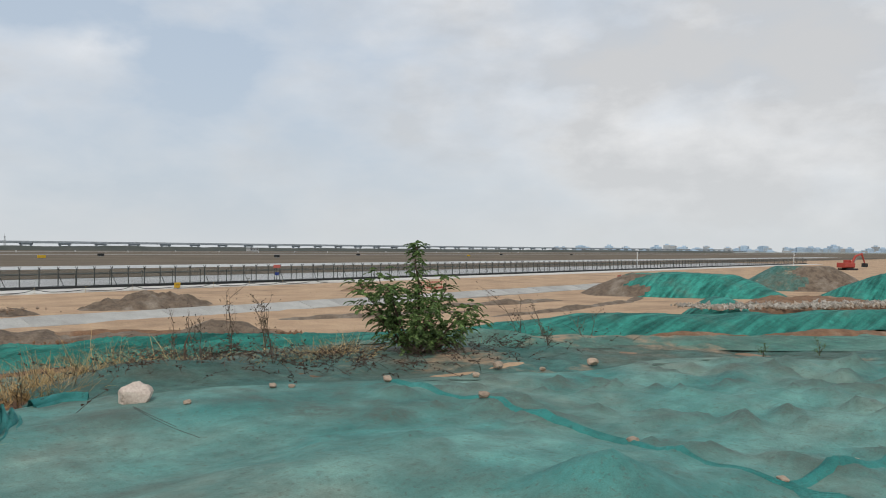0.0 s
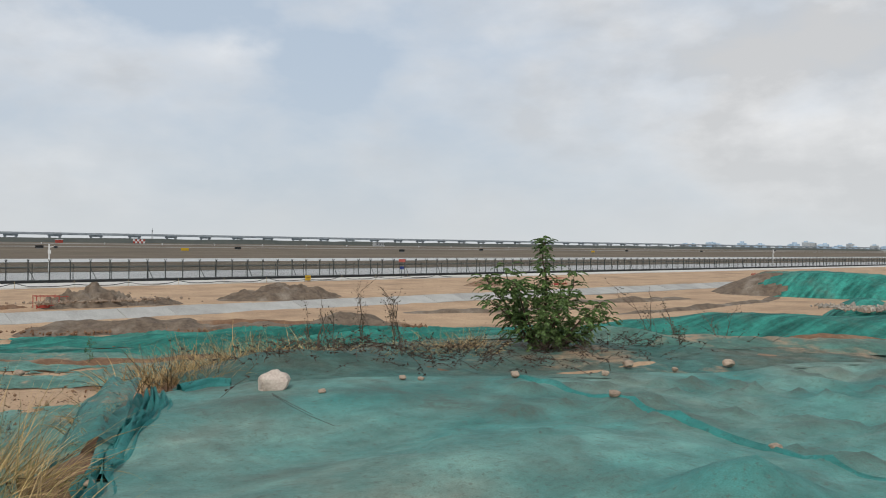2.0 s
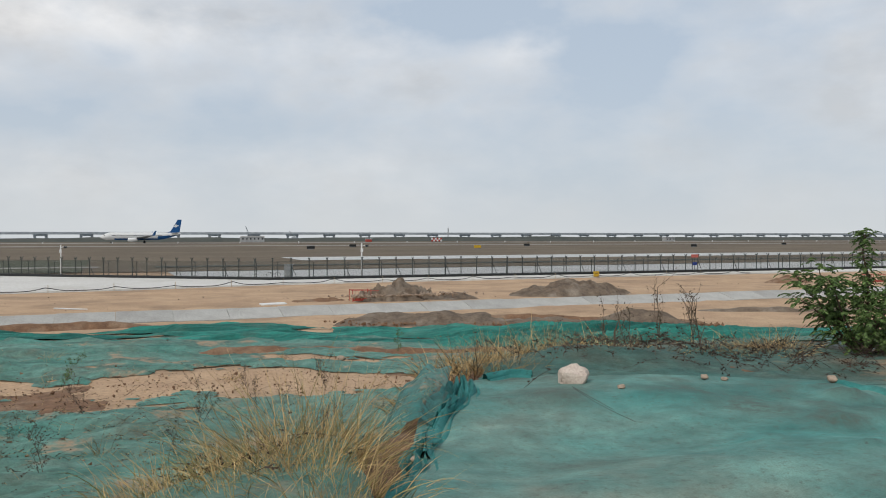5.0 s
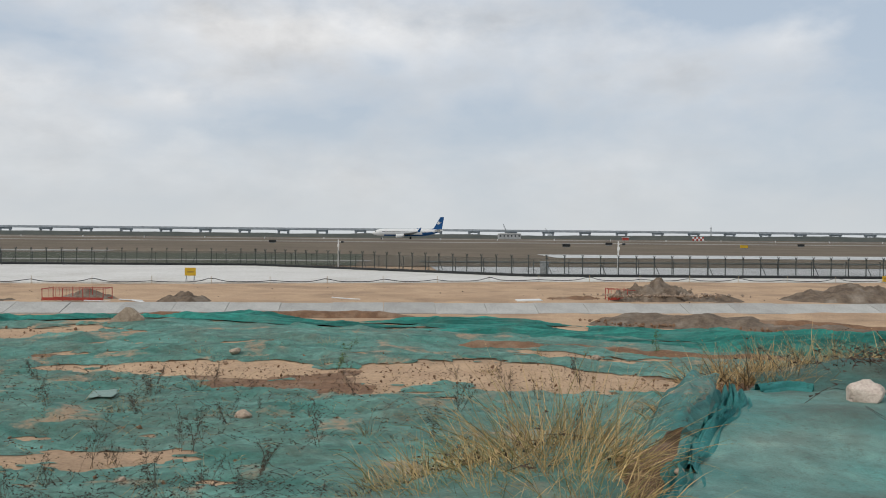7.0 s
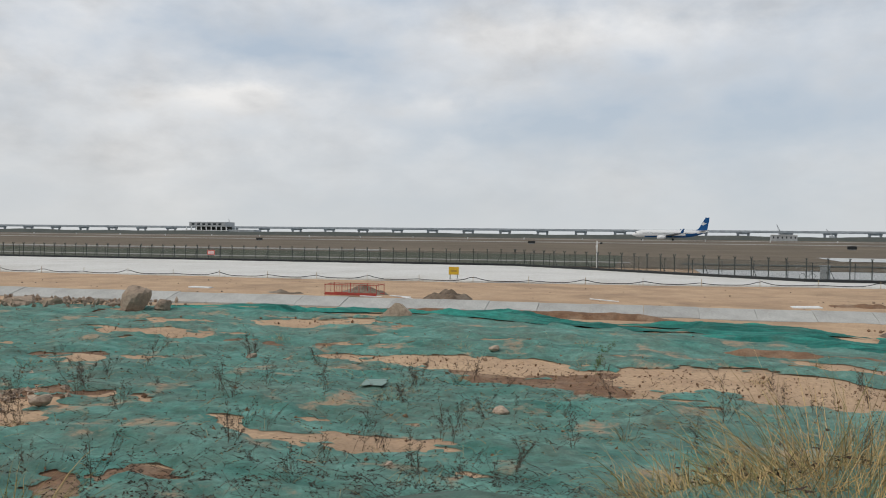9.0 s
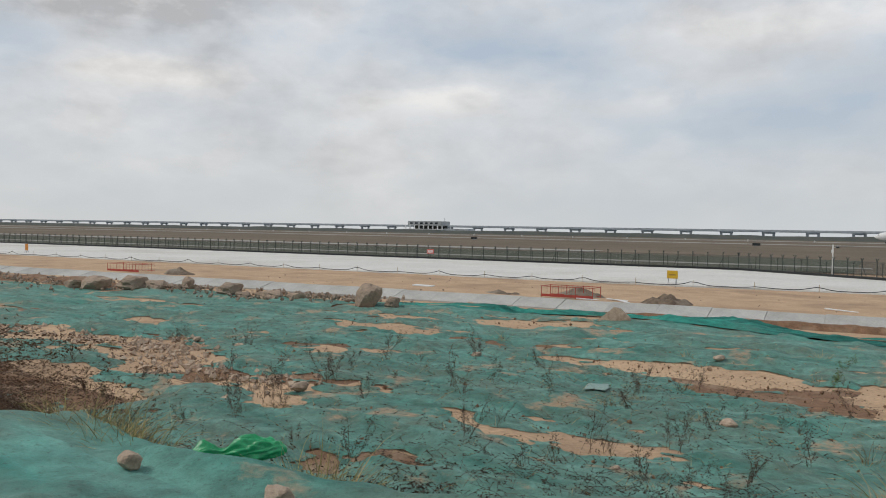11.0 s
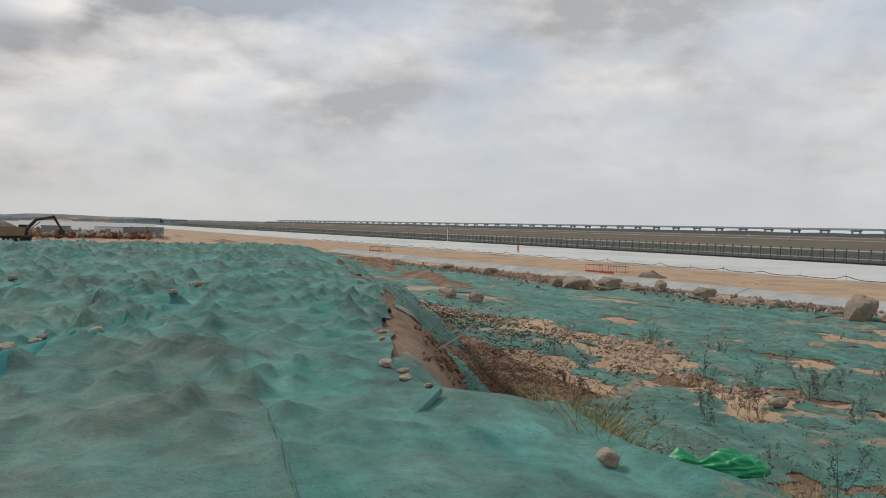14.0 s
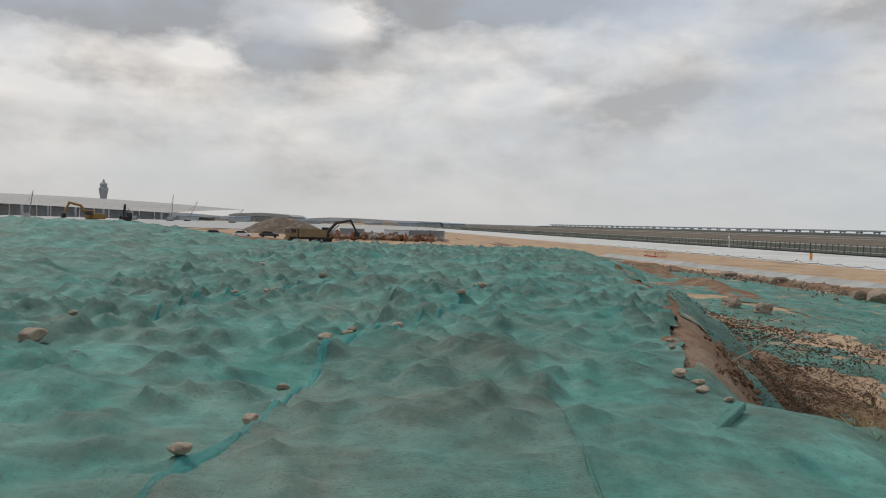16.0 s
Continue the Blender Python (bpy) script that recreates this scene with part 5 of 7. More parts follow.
def scatter(label, name, pts, sizes, mat, seed, category, lift=0.0):
    """Many broken pieces lying loose, joined as one."""
    rnd = random.Random(seed)
    base = [Vector(v) for v in ((1, 0, 0), (-1, 0, 0), (0, 1, 0), (0, -1, 0), (0, 0, 1), (0, 0, -1))]
    tri = ((0, 2, 4), (2, 1, 4), (1, 3, 4), (3, 0, 4), (2, 0, 5), (1, 2, 5), (3, 1, 5), (0, 3, 5))
    verts, faces = [], []
    A = np.array(pts)
    Z = land(A[:, 0], A[:, 1])
    for (x, y), z in zip(pts, Z):
        s = rnd.uniform(*sizes) * (0.6 + 0.8 * rnd.random() ** 2)
        e = Euler((rnd.uniform(0, 6.3), rnd.uniform(0, 6.3), rnd.uniform(0, 6.3)))
        sc = (s * rnd.uniform(0.6, 1.2), s * rnd.uniform(0.5, 1.0), s * rnd.uniform(0.4, 0.8))
        k = len(verts)
        for b in base:
            v = Vector((b.x * sc[0], b.y * sc[1], b.z * sc[2])) * rnd.uniform(0.75, 1.2)
            v.rotate(e)
            verts.append((x + v.x, y + v.y, z + lift + s * 0.25 + v.z))
        faces += [(k + a, k + b, k + c) for a, b, c in tri]
    ob = raw(name, verts, faces, mat, smooth=False)
    return tagged(ob, label, category, kind="stuff")


def spread(n, fn, seed):
    rnd = random.Random(seed)
    return [fn(rnd) for _ in range(n)]


def near_line(pts, wd):
    def f(r):
        k = r.random() * (len(pts) - 1)
        i = min(int(k), len(pts) - 2)
        a, b = pts[i], pts[i + 1]
        t = k - i
        return (a[0] + (b[0] - a[0]) * t + r.gauss(0, wd), a[1] + (b[1] - a[1]) * t + r.gauss(0, wd))
    return f


scatter("pale broken rubble piled on the bank", "rubble", spread(1800, lambda r: (lambda a, b: (61 + a * math.cos(-0.5) - b * math.sin(-0.5), 23.2 + a * math.sin(-0.5) + b * math.cos(-0.5)))(r.uniform(-12, 10), r.gauss(-0.6, 1.2)), 501), (0.07, 0.26), PALEROCK, 1, "rubble", 0.75)
scatter("pale rubble edging the green bank", "rubble", spread(260, near_line([(31, 30.2), (36, 28.4), (42, 26.4), (47, 25)], 0.45), 502), (0.1, 0.32), PALEROCK, 2, "rubble", 0.15)
scatter("small stones and clods on the low ground", "clods", spread(1800, lambda r: (r.uniform(-30, 10), r.uniform(12, 38)), 503), (0.02, 0.08), SOIL, 3, "clods", 0.04)
scatter("loose stones along the dirt path", "clods", spread(900, near_line([(-46, 15.5), (-39, 17.2), (-32, 19.6), (-27.5, 19.6), (-23, 17.0), (-17.5, 16.6)], 1.0), 504), (0.04, 0.2), STONE, 4, "clods", 0.0)
scatter("broken clods on the sand strip", "clods", spread(700, near_line([(-15, 28), (-6, 26.6), (3, 26.2), (11, 23.2)], 1.1), 505), (0.015, 0.05), SOIL, 5, "clods", 0.0)
scatter("stones on the spoil windrow", "clods", spread(1600, near_line([(6.5, 43.3), (9.5, 42.6), (14, 40.8), (19.5, 38.4), (23, 36.4)], 0.7), 506), (0.04, 0.15), SOIL, 6, "clods", 0.14)
scatter("crumbs and stones on the slipped bank", "clods", [q for q in spread(900, near_line([(-12, 6.0), (-14, 6.7), (-16.5, 7.9), (-20, 10.4)], 0.7), 507) if q[1] > float(crest(q[0])) + 0.35], (0.02, 0.10), SOIL, 7, "clods", 0.02)
scatter("rough brown clods on the far low ground", "clods", spread(1300, near_line([(-32, 38.2), (-45, 37.4), (-58, 35.0), (-75, 32.2), (-100, 28)], 1.6), 508), (0.05, 0.26), BOULDER, 8, "clods", 0.2)
scatter("clods on the dirt heaps", "clods", spread(420, lambda r: (12.8 + r.gauss(0, 1.9), 58.9 + r.gauss(0, 0.5)), 509), (0.05, 0.18), BOULDER, 9, "clods", 0.42)
scatter("pebbles on the levelled sand", "clods", spread(300, lambda r: (r.uniform(-60, 70), r.uniform(50, 74)), 510), (0.03, 0.09), GREYSOIL, 10, "clods", 0.0)


# ---- plants ----


def ribbon(verts, faces, p0, d0, length, width, droop, rnd, segs=3):
    p, d = Vector(p0), Vector(d0).normalized()
    side = d.cross(Vector((rnd.gauss(0, 1), rnd.gauss(0, 1), 0.2))).normalized()
    k = len(verts)
    for i in range(segs + 1):
        w_ = width * (1 - i / segs) ** 0.7
        if i == segs:
            verts.append(tuple(p))
        else:
            verts.append(tuple(p - side * w_ / 2))
            verts.append(tuple(p + side * w_ / 2))
        p = p + d * length / segs
        d = (d + Vector((0, 0, -droop)) + Vector((rnd.gauss(0, 0.08), rnd.gauss(0, 0.08), 0))).normalized()
    for i in range(segs - 1):
        faces.append((k + 2 * i, k + 2 * i + 1, k + 2 * i + 3, k + 2 * i + 2))
    faces.append((k + 2 * segs - 2, k + 2 * segs - 1, k + 2 * segs))


def grass(label, x, y, radius, height, n, mats, seed, z=None, lean=0.5, width=0.008, group="grass tufts", oval=1.0):
    """A tuft: blades that spring from a patch, arch over and thin out."""
    rnd = random.Random(seed)
    parts_ = [([], []), ([], [])]
    z = ground_at(x, y) - 0.02 if z is None else z
    for i in range(n):
        a, r = rnd.uniform(0, 6.283), radius * rnd.random() ** 0.7
        p = Vector((math.cos(a) * r * oval, math.sin(a) * r, 0))
        p.z = ground_at(x + p.x, y + p.y) - z if radius > 0.9 else 0.0
        d = Vector((math.cos(a) * lean * r / radius + rnd.gauss(0, 0.42), math.sin(a) * lean * r / radius + rnd.gauss(0, 0.42), 1))
        v, f = parts_[0 if rnd.random() < 0.72 else 1]
        ribbon(v, f, p, d, height * (0.4 + 0.95 * rnd.random() ** 1.5), width * rnd.uniform(0.5, 1.3), rnd.uniform(0.05, 0.34), rnd, 5)
    top = tagged(empty("grass_tuft", x, y, z), label, "grass", group)
    for (v, f), m in zip(parts_, mats):
        tagged(raw("grass_clump", v, f, m, top), kind="stuff")
    return top


for i, (x, y, r, h, n, lab) in enumerate(((0.35, 6.6, 0.45, 0.80, 620, "tall straw-yellow grass on the mound edge"), (-0.35, 6.5, 0.5, 0.42, 420, "matted straw-yellow grass on the slope"), (0.62, 6.3, 0.26, 0.50, 160, "straw grass beside folded netting"), (-0.9, 6.4, 0.4, 0.2, 260, "low dry grass on the slope"), (0.15, 6.0, 0.45, 0.5, 460, "tousled straw grass on the mound edge"), (-0.4, 5.8, 0.45, 0.3, 320, "tousled straw grass on the slope"), (0.5, 5.4, 0.35, 0.34, 260, "short straw grass on the mound edge"), (-1.4, 6.9, 0.5, 0.16, 200, "low dry grass on the slope"))):
    grass(lab, x, y, r, h, n, (STRAW, STRAWGREEN), 600 + i, lean=0.9, oval=1.2, width=0.006)
for i, (x, y, r, h, n) in enumerate(((2.35, 9.5, 0.5, 0.46, 320), (2.75, 9.75, 0.5, 0.48, 380), (3.3, 10.1, 0.5, 0.48, 360), (1.9, 9.4, 0.45, 0.42, 240), (3.9, 10.5, 0.45, 0.5, 200), (3.0, 9.5, 0.4, 0.42, 130), (4.6, 10.6, 0.6, 0.4, 180), (1.4, 9.2, 0.4, 0.35, 110))):
    grass("brown dry grass clump behind the netting edge", x, y, r, h, n, (STRAW, LEAFDRY), 620 + i, lean=0.8)
for i, (x, y, r, h, n) in enumerate(((6.7, 10.0, 0.6, 0.38, 320), (7.2, 10.3, 0.5, 0.35, 260), (6.1, 10.3, 0.5, 0.3, 200), (5.2, 10.5, 0.7, 0.28, 220), (9.6, 10.2, 0.9, 0.28, 260), (10.8, 9.9, 0.9, 0.28, 260), (12.0, 9.6, 0.9, 0.25, 220), (13.2, 9.0, 0.9, 0.25, 200))):
    grass("low matted dry grass on shabby netting", x, y, r, h, n, (STRAW, LEAFDRY), 640 + i, lean=1.2)
for i, (x, y, r, h, n) in enumerate(((-6.9, float(crest(-6.9)) + 0.75, 0.4, 0.5, 260), (-7.4, float(crest(-7.4)) + 0.8, 0.4, 0.5, 260), (-8.0, float(crest(-8.0)) + 0.8, 0.35, 0.45, 200), (-5.0, float(crest(-5.0)) + 1.2, 0.4, 0.6, 240), (-5.6, float(crest(-5.6)) + 2.0, 0.6, 0.5, 260), (-9.4, 6.3, 0.6, 0.55, 420), (-8.7, 6.5, 0.45, 0.6, 360), (-10.2, 6.6, 0.5, 0.4, 240), (-7.3, 7.9, 0.35, 0.7, 240), (-8.2, 8.2, 0.8, 0.4, 320), (-9.6, 8.8, 0.8, 0.4, 300), (-11.5, 9.5, 0.8, 0.35, 240), (-6.6, 8.8, 0.5, 0.45, 220))):
    grass("greenish dry grass tuft on the bank", x, y, r, h, n, (STRAWGREEN, STRAW), 660 + i, lean=1.0)
for i, (x, y, r, h, n) in enumerate(((-0.9, 7.4, 0.5, 0.4, 160), (0.2, 7.5, 0.4, 0.5, 180), (0.8, 7.9, 0.35, 0.5, 120), (-2.0, 7.8, 0.5, 0.3, 120), (-3.0, 7.0, 0.5, 0.3, 120))):
    grass("sparse straw grass straggling down the slope", x, y, r, h, n, (STRAW, LEAFDRY), 680 + i, lean=1.1, width=0.007)
for i, (x, y, r, h, n) in enumerate(((0.35, 5.5, 0.35, 0.5, 320), (-0.15, 5.2, 0.4, 0.42, 320), (0.35, 4.9, 0.3, 0.4, 220), (-0.6, 5.3, 0.35, 0.3, 200))):
    grass("straw-yellow grass spilling over the mound edge", x, y, r, h, n, (STRAW, STRAWGREEN), 690 + i, lean=0.9, width=0.006)
rg = random.Random(7)
for i in range(34):
    x, y = rg.uniform(-34, 9), rg.uniform(13, 33)
    grass("thin dry grass wisp on the low ground", x, y, 0.28, rg.uniform(0.3, 0.6), 55, (STRAW, LEAFDRY), 700 + i, lean=0.9, width=0.012)


def weed_mesh(seed, height, branches, mats=(STEM, LITTER), leaf=0.03, per=5):
    """A dead weed: a wiry stem, side twigs and dark seed heads. Two meshes: stem and heads."""
    rnd = random.Random(seed)
    bm = bmesh.new()
    tips = []

    def grow(p, d, L, r, depth):
        pts = [p]
        for i in range(4):
            d = (d + Vector((rnd.gauss(0, 0.13), rnd.gauss(0, 0.13), 0.05))).normalized()
            pts.append(pts[-1] + d * L / 4)
            if depth and rnd.random() < 0.9:
                e = (d + Vector((rnd.gauss(0, 0.7), rnd.gauss(0, 0.7), 0.1))).normalized()
                grow(pts[-1], e, L * rnd.uniform(0.3, 0.5), r * 0.6, depth - 1)
            tips.append(pts[-1])
        add_tube(bm, pts, r, r * 0.45, 3, cap=False)

    for _ in range(branches):
        grow(Vector((rnd.gauss(0, 0.03), rnd.gauss(0, 0.03), 0)), Vector((rnd.gauss(0, 0.25), rnd.gauss(0, 0.25), 1)).normalized(), height * rnd.uniform(0.7, 1.1), 0.007, 2)
    v, f = [], []
    for t in tips:
        for _ in range(rnd.randint(0, per)):
            q = t + Vector((rnd.gauss(0, leaf), rnd.gauss(0, leaf), rnd.gauss(0, leaf)))
            d = Vector((rnd.gauss(0, 1), rnd.gauss(0, 1), rnd.gauss(0, 1)))
            ribbon(v, f, q, d, leaf * rnd.uniform(0.6, 1.6), leaf * 0.55, 0.2, rnd, 2)
    return bm, v, f


def weed(label, x, y, seed, height, branches, mats=(STEM, LITTER), leaf=0.03, per=3, group="dead weeds"):
    bm, v, f = weed_mesh(seed, height, branches, mats, leaf, per)
    top = tagged(empty("weed", x, y, ground_at(x, y) - 0.01), label, "weed", group)
    part("stem", bm, mats[0], top)
    tagged(raw("seed_cluster", v, f, mats[1], top), kind="stuff")
    return top


kinds = [weed("dead brown weed with dark seed heads", x, y, 800 + i, h, b) for i, (x, y, h, b) in enumerate(((-7.6, 16.2, 0.95, 2), (-4.2, 15.5, 0.7, 3), (-9.8, 14.6, 0.8, 3), (-3.5, 17.5, 0.6, 2), (-12.5, 18.5, 0.7, 3)))]
rw = random.Random(11)
for i in range(120):
    if i < 75:
        x, y = rw.uniform(-22, 3), rw.uniform(11.5, 27)
    elif i < 100:
        x, y = rw.uniform(-30, -6), rw.uniform(9, 22)
    else:
        x, y = rw.uniform(4, 24), rw.uniform(12, 26)
    s = rw.uniform(0.45, 1.1)
    copy_thing(kinds[i % 5], pose(x, y, ground_at(x, y) - 0.01, rw.uniform(-8, 8), rw.uniform(-8, 8), rw.uniform(0, 360)) @ Matrix.Scale(s, 4))
# tall stalks behind the rock and by the bush
for i, (x, y, h) in enumerate(((4.95, 10.3, 0.75), (5.3, 10.1, 0.8), (5.75, 10.0, 0.7), (4.6, 10.4, 0.5), (6.0, 10.5, 0.6), (10.1, 9.4, 0.75), (10.6, 9.3, 0.55), (11.3, 8.9, 0.5), (1.0, 9.0, 0.6), (9.9, 8.7, 0.3))):
    weed("tall dry stalks with drooping seed heads", x, y, 840 + i, h, 2, (STEM, LEAFDRY), 0.028, 1, "tall dry stalks")
for i, (x, y, h) in enumerate(((-4.73, 26.6, 0.95), (6.7, 32.9, 0.75), (11.6, 6.0, 0.3), (12.3, 5.5, 0.28))):
    weed("small green weed with feathery leaves", x, y, 860 + i, h, 1, (STEM, LEAF), 0.05 if h > 0.5 else 0.022, 4 if h > 0.5 else 2, "green weeds")
pale = tagged(obj("dead_branch", tube([(0, 0, 0), (0.25, 0.2, 0.2), (0.5, 0.35, 0.45), (0.9, 0.45, 0.6)], 0.013, 0.004, 5), plain("bleached_wood", (0.45, 0.38, 0.31), 0.9)), "bleached dead branch on the slipped bank", "branch")
pale.matrix_basis = pose(-13.9, 5.7, ground_at(-13.9, 5.7) + 0.05, 0, 0, 20)
pale2 = tagged(obj("dead_branch", tube([(0, 0, 0), (0.05, 0.1, 0.3), (0.16, 0.12, 0.55)], 0.02, 0.006, 5), STEM), "short pale dead stalk behind the rock", "branch")
pale2.matrix_basis = pose(4.6, 10.1, ground_at(4.6, 10.1), 0, 0, 0)

# dead twig litter on netting: thin dark stems with shrivelled leaves
rl = random.Random(21)


def litter(label, centre, sx, sy, n, height_fn, mats, leaf=0.04):
    v, f, bm = [], [], bmesh.new()
    P = [(centre[0] + rl.gauss(0, sx), centre[1] + rl.gauss(0, sy)) for _ in range(n)]
    P = [q for q in P if sx < 2.7 or q[1] > float(crest(q[0])) + 2.0]
    P = [q for q in P if float(right_mask(np.array([q[0]]), np.array([q[1]]))[0]) < -0.3] if abs(centre[0]) < 2 else P
    A = np.array(P)
    Z = height_fn(A[:, 0], A[:, 1])
    for (x, y), z in zip(P, Z):
        a = rl.uniform(0, 6.28)
        L = rl.uniform(0.1, 0.4)
        d = Vector((math.cos(a), math.sin(a), rl.uniform(0.0, 0.7)))
        p = Vector((x, y, z + 0.01))
        add_tube(bm, [p, p + d * L * 0.5 + Vector((0, 0, 0.02)), p + d * L], 0.0035, 0.002, 3, cap=False)
        for _ in range(4):
            q = p + d * L * rl.random() + Vector((rl.gauss(0, 0.02), rl.gauss(0, 0.02), 0.01))
            ribbon(v, f, q, (rl.gauss(0, 1), rl.gauss(0, 1), rl.gauss(0.2, 0.5)), leaf * rl.uniform(0.5, 1.5), leaf * 0.5, 0.2, rl, 2)
    top = tagged(empty("twig_litter"), label, "twigs", kind="stuff")
    part("twigs", bm, mats[0], top)
    raw("leaves", v, f, mats[1], top)


litter("dark dead twigs and leaves on netting", (7.5, 8.9), 1.6, 0.55, 260, lambda x, y: land(x, y) + 0.1, (LITTER, LITTER))
litter("dark dead twigs on shabby netting", (4.6, 9.4), 0.8, 0.4, 160, lambda x, y: land(x, y) + 0.22, (STEM, LITTER))
litter("dark dead creepers on the low netting", (-4.5, 14.0), 3.6, 0.8, 520, lambda x, y: field_height(x, y) + 0.02, (LITTER, LITTER))
litter("dark dead creepers on the low netting", (-9.5, 12.0), 2.2, 0.8, 320, lambda x, y: field_height(x, y) + 0.02, (STEM, LITTER))
litter("dark dead stems matted below the grass", (-1.6, 6.9), 0.8, 0.45, 420, lambda x, y: land(x, y) + 0.03, (LITTER, LITTER))
litter("dead brown twigs on the slipped bank", (-13.2, 7.6), 1.7, 0.6, 420, lambda x, y: land(x, y) + 0.04, (STEM, LEAFDRY))
litter("dark mat of dead creepers on the low netting", (-3.2, 13.0), 2.2, 0.55, 620, lambda x, y: field_height(x, y) + 0.02, (LITTER, LITTER), 0.036)
litter("dark mat of dead creepers on the low netting", (-0.4, 12.0), 1.6, 0.6, 420, lambda x, y: field_height(x, y) + 0.02, (STEM, LITTER), 0.032)
litter("dark dead leaves matted under the straw grass", (-0.9, 7.2), 0.7, 0.5, 420, lambda x, y: land(x, y) + 0.06, (STEM, LITTER), 0.022)
litter("brown dead growth along the weedy strip", (14, 7.5), 3.0, 0.8, 700, lambda x, y: land(x, y) + 0.10, (STEM, RUSTLEAF), 0.05)
litter("brown dead growth along the weedy strip", (20, 3.5), 3.0, 1.0, 500, lambda x, y: land(x, y) + 0.10, (STEM, RUSTLEAF), 0.05)
litter("dark mat of dead creepers by the green bag", (-7.5, 10.4), 1.3, 0.5, 520, lambda x, y: field_height(x, y) + 0.02, (LITTER, LITTER), 0.06)
litter("rusty brown dead brush on the slipped bank", (-18.6, 9.7), 2.4, 1.0, 2200, lambda x, y: land(x, y) + 0.05, (STEM, RUSTLEAF), 0.045)
litter("rusty brown dead brush at the bank foot", (-25, 12.6), 3.2, 1.2, 1600, lambda x, y: land(x, y) + 0.05, (STEM, RUSTLEAF), 0.055)
litter("rusty brown dead brush on the soil ridge", (-36, 15.5), 5.0, 1.6, 800, lambda x, y: land(x, y) + 0.15, (STEM, RUSTLEAF), 0.10)
litter("dead brown twigs on the slipped bank", (-17.2, 9.8), 2.0, 0.7, 380, lambda x, y: land(x, y) + 0.04, (STEM, LEAFDRY))
litter("dark dead creepers near the grass", (-1.0, 10.5), 1.8, 0.9, 300, lambda x, y: field_height(x, y) + 0.02, (STEM, LITTER))
litter("thin dead stems strewn over the low netting", (-8, 20.5), 8.5, 5.0, 1500, lambda x, y: field_height(x, y) + 0.02, (STEM, LITTER))
litter("dry straw bits strewn over the low netting", (-8, 21), 9.0, 5.5, 1100, lambda x, y: field_height(x, y) + 0.02, (STRAW, LEAFDRY))
litter("thin dead stems over the far netting", (-32, 24), 8, 6.0, 900, lambda x, y: field_height(x, y) + 0.02, (STEM, LEAFDRY))
litter("thin dead stems on the weedy slope", (17, 15), 6, 4.5, 700, lambda x, y: field_height(x, y) + 0.03, (STEM, LEAFDRY))
litter("dark dead twigs below the straw grass", (-1.2, 7.6), 1.0, 0.7, 260, lambda x, y: field_height(x, y) + 0.03, (STEM, LITTER))
litter("reddish dead twigs at the bank foot", (-15.5, 8.9), 2.6, 0.9, 420, lambda x, y: field_height(x, y) + 0.02, (STEM, LEAFDRY))
litter("reddish dead twigs on the soil ridge", (-26, 12.5), 4.5, 1.2, 420, lambda x, y: field_height(x, y) + 0.05, (STEM, LEAFDRY))
litter("brown dead growth along the mound foot", (-45, 14.5), 10, 1.4, 520, lambda x, y: land(x, y) + 0.2, (STEM, LEAFDRY))

# ---- the green bush ----


def compound_leaf(v, f, p, d, L, rnd):
    """A drooping feather of paired leaflets."""
    d = Vector(d).normalized()
    n_ = 8
    for i in range(n_):
        d = (d + Vector((0, 0, -0.15))).normalized()
        p = p + d * L / n_
        side = d.cross(Vector((0, 0, 1)))
        if side.length < 1e-3:
            side = Vector((1, 0, 0))
        side.normalize()
        for sgn in (-1, 1):
            q = (side * sgn + d * 0.55 + Vector((0, 0, -0.30))).normalized()
            ribbon(v, f, p, q, L * 0.36 * (1 - 0.45 * i / n_), L * 0.13, 0.12, rnd, 2)


rb_ = random.Random(33)
BX, BY = 7.85, 9.45
bush = tagged(empty("bush", BX, BY, ground_at(BX, BY) - 0.02), "leafy green wild shrub with a tall central shoot", "shrub")
wood, lv, lf = bmesh.new(), [], []
right_dir = Vector((0.716, -0.698, 0))
limbs = [(0.02, 0.12, 1.63, 0.55), (-0.62, 0.1, 1.2, 0.75), (-0.38, -0.25, 1.0, 0.7), (0.45, 0.1, 1.15, 0.75), (0.78, 0.05, 0.75, 0.8), (0.3, -0.35, 0.8, 0.7), (-0.75, -0.05, 0.75, 0.85), (-0.15, 0.3, 1.0, 0.6), (0.6, -0.3, 0.6, 0.7), (-0.5, 0.35, 0.7, 0.7), (0.12, -0.4, 0.6, 0.7), (0.88, 0.2, 0.5, 0.8), (-0.85, 0.15, 1.05, 0.8)]
back_dir = Vector((0.698, 0.716, 0))
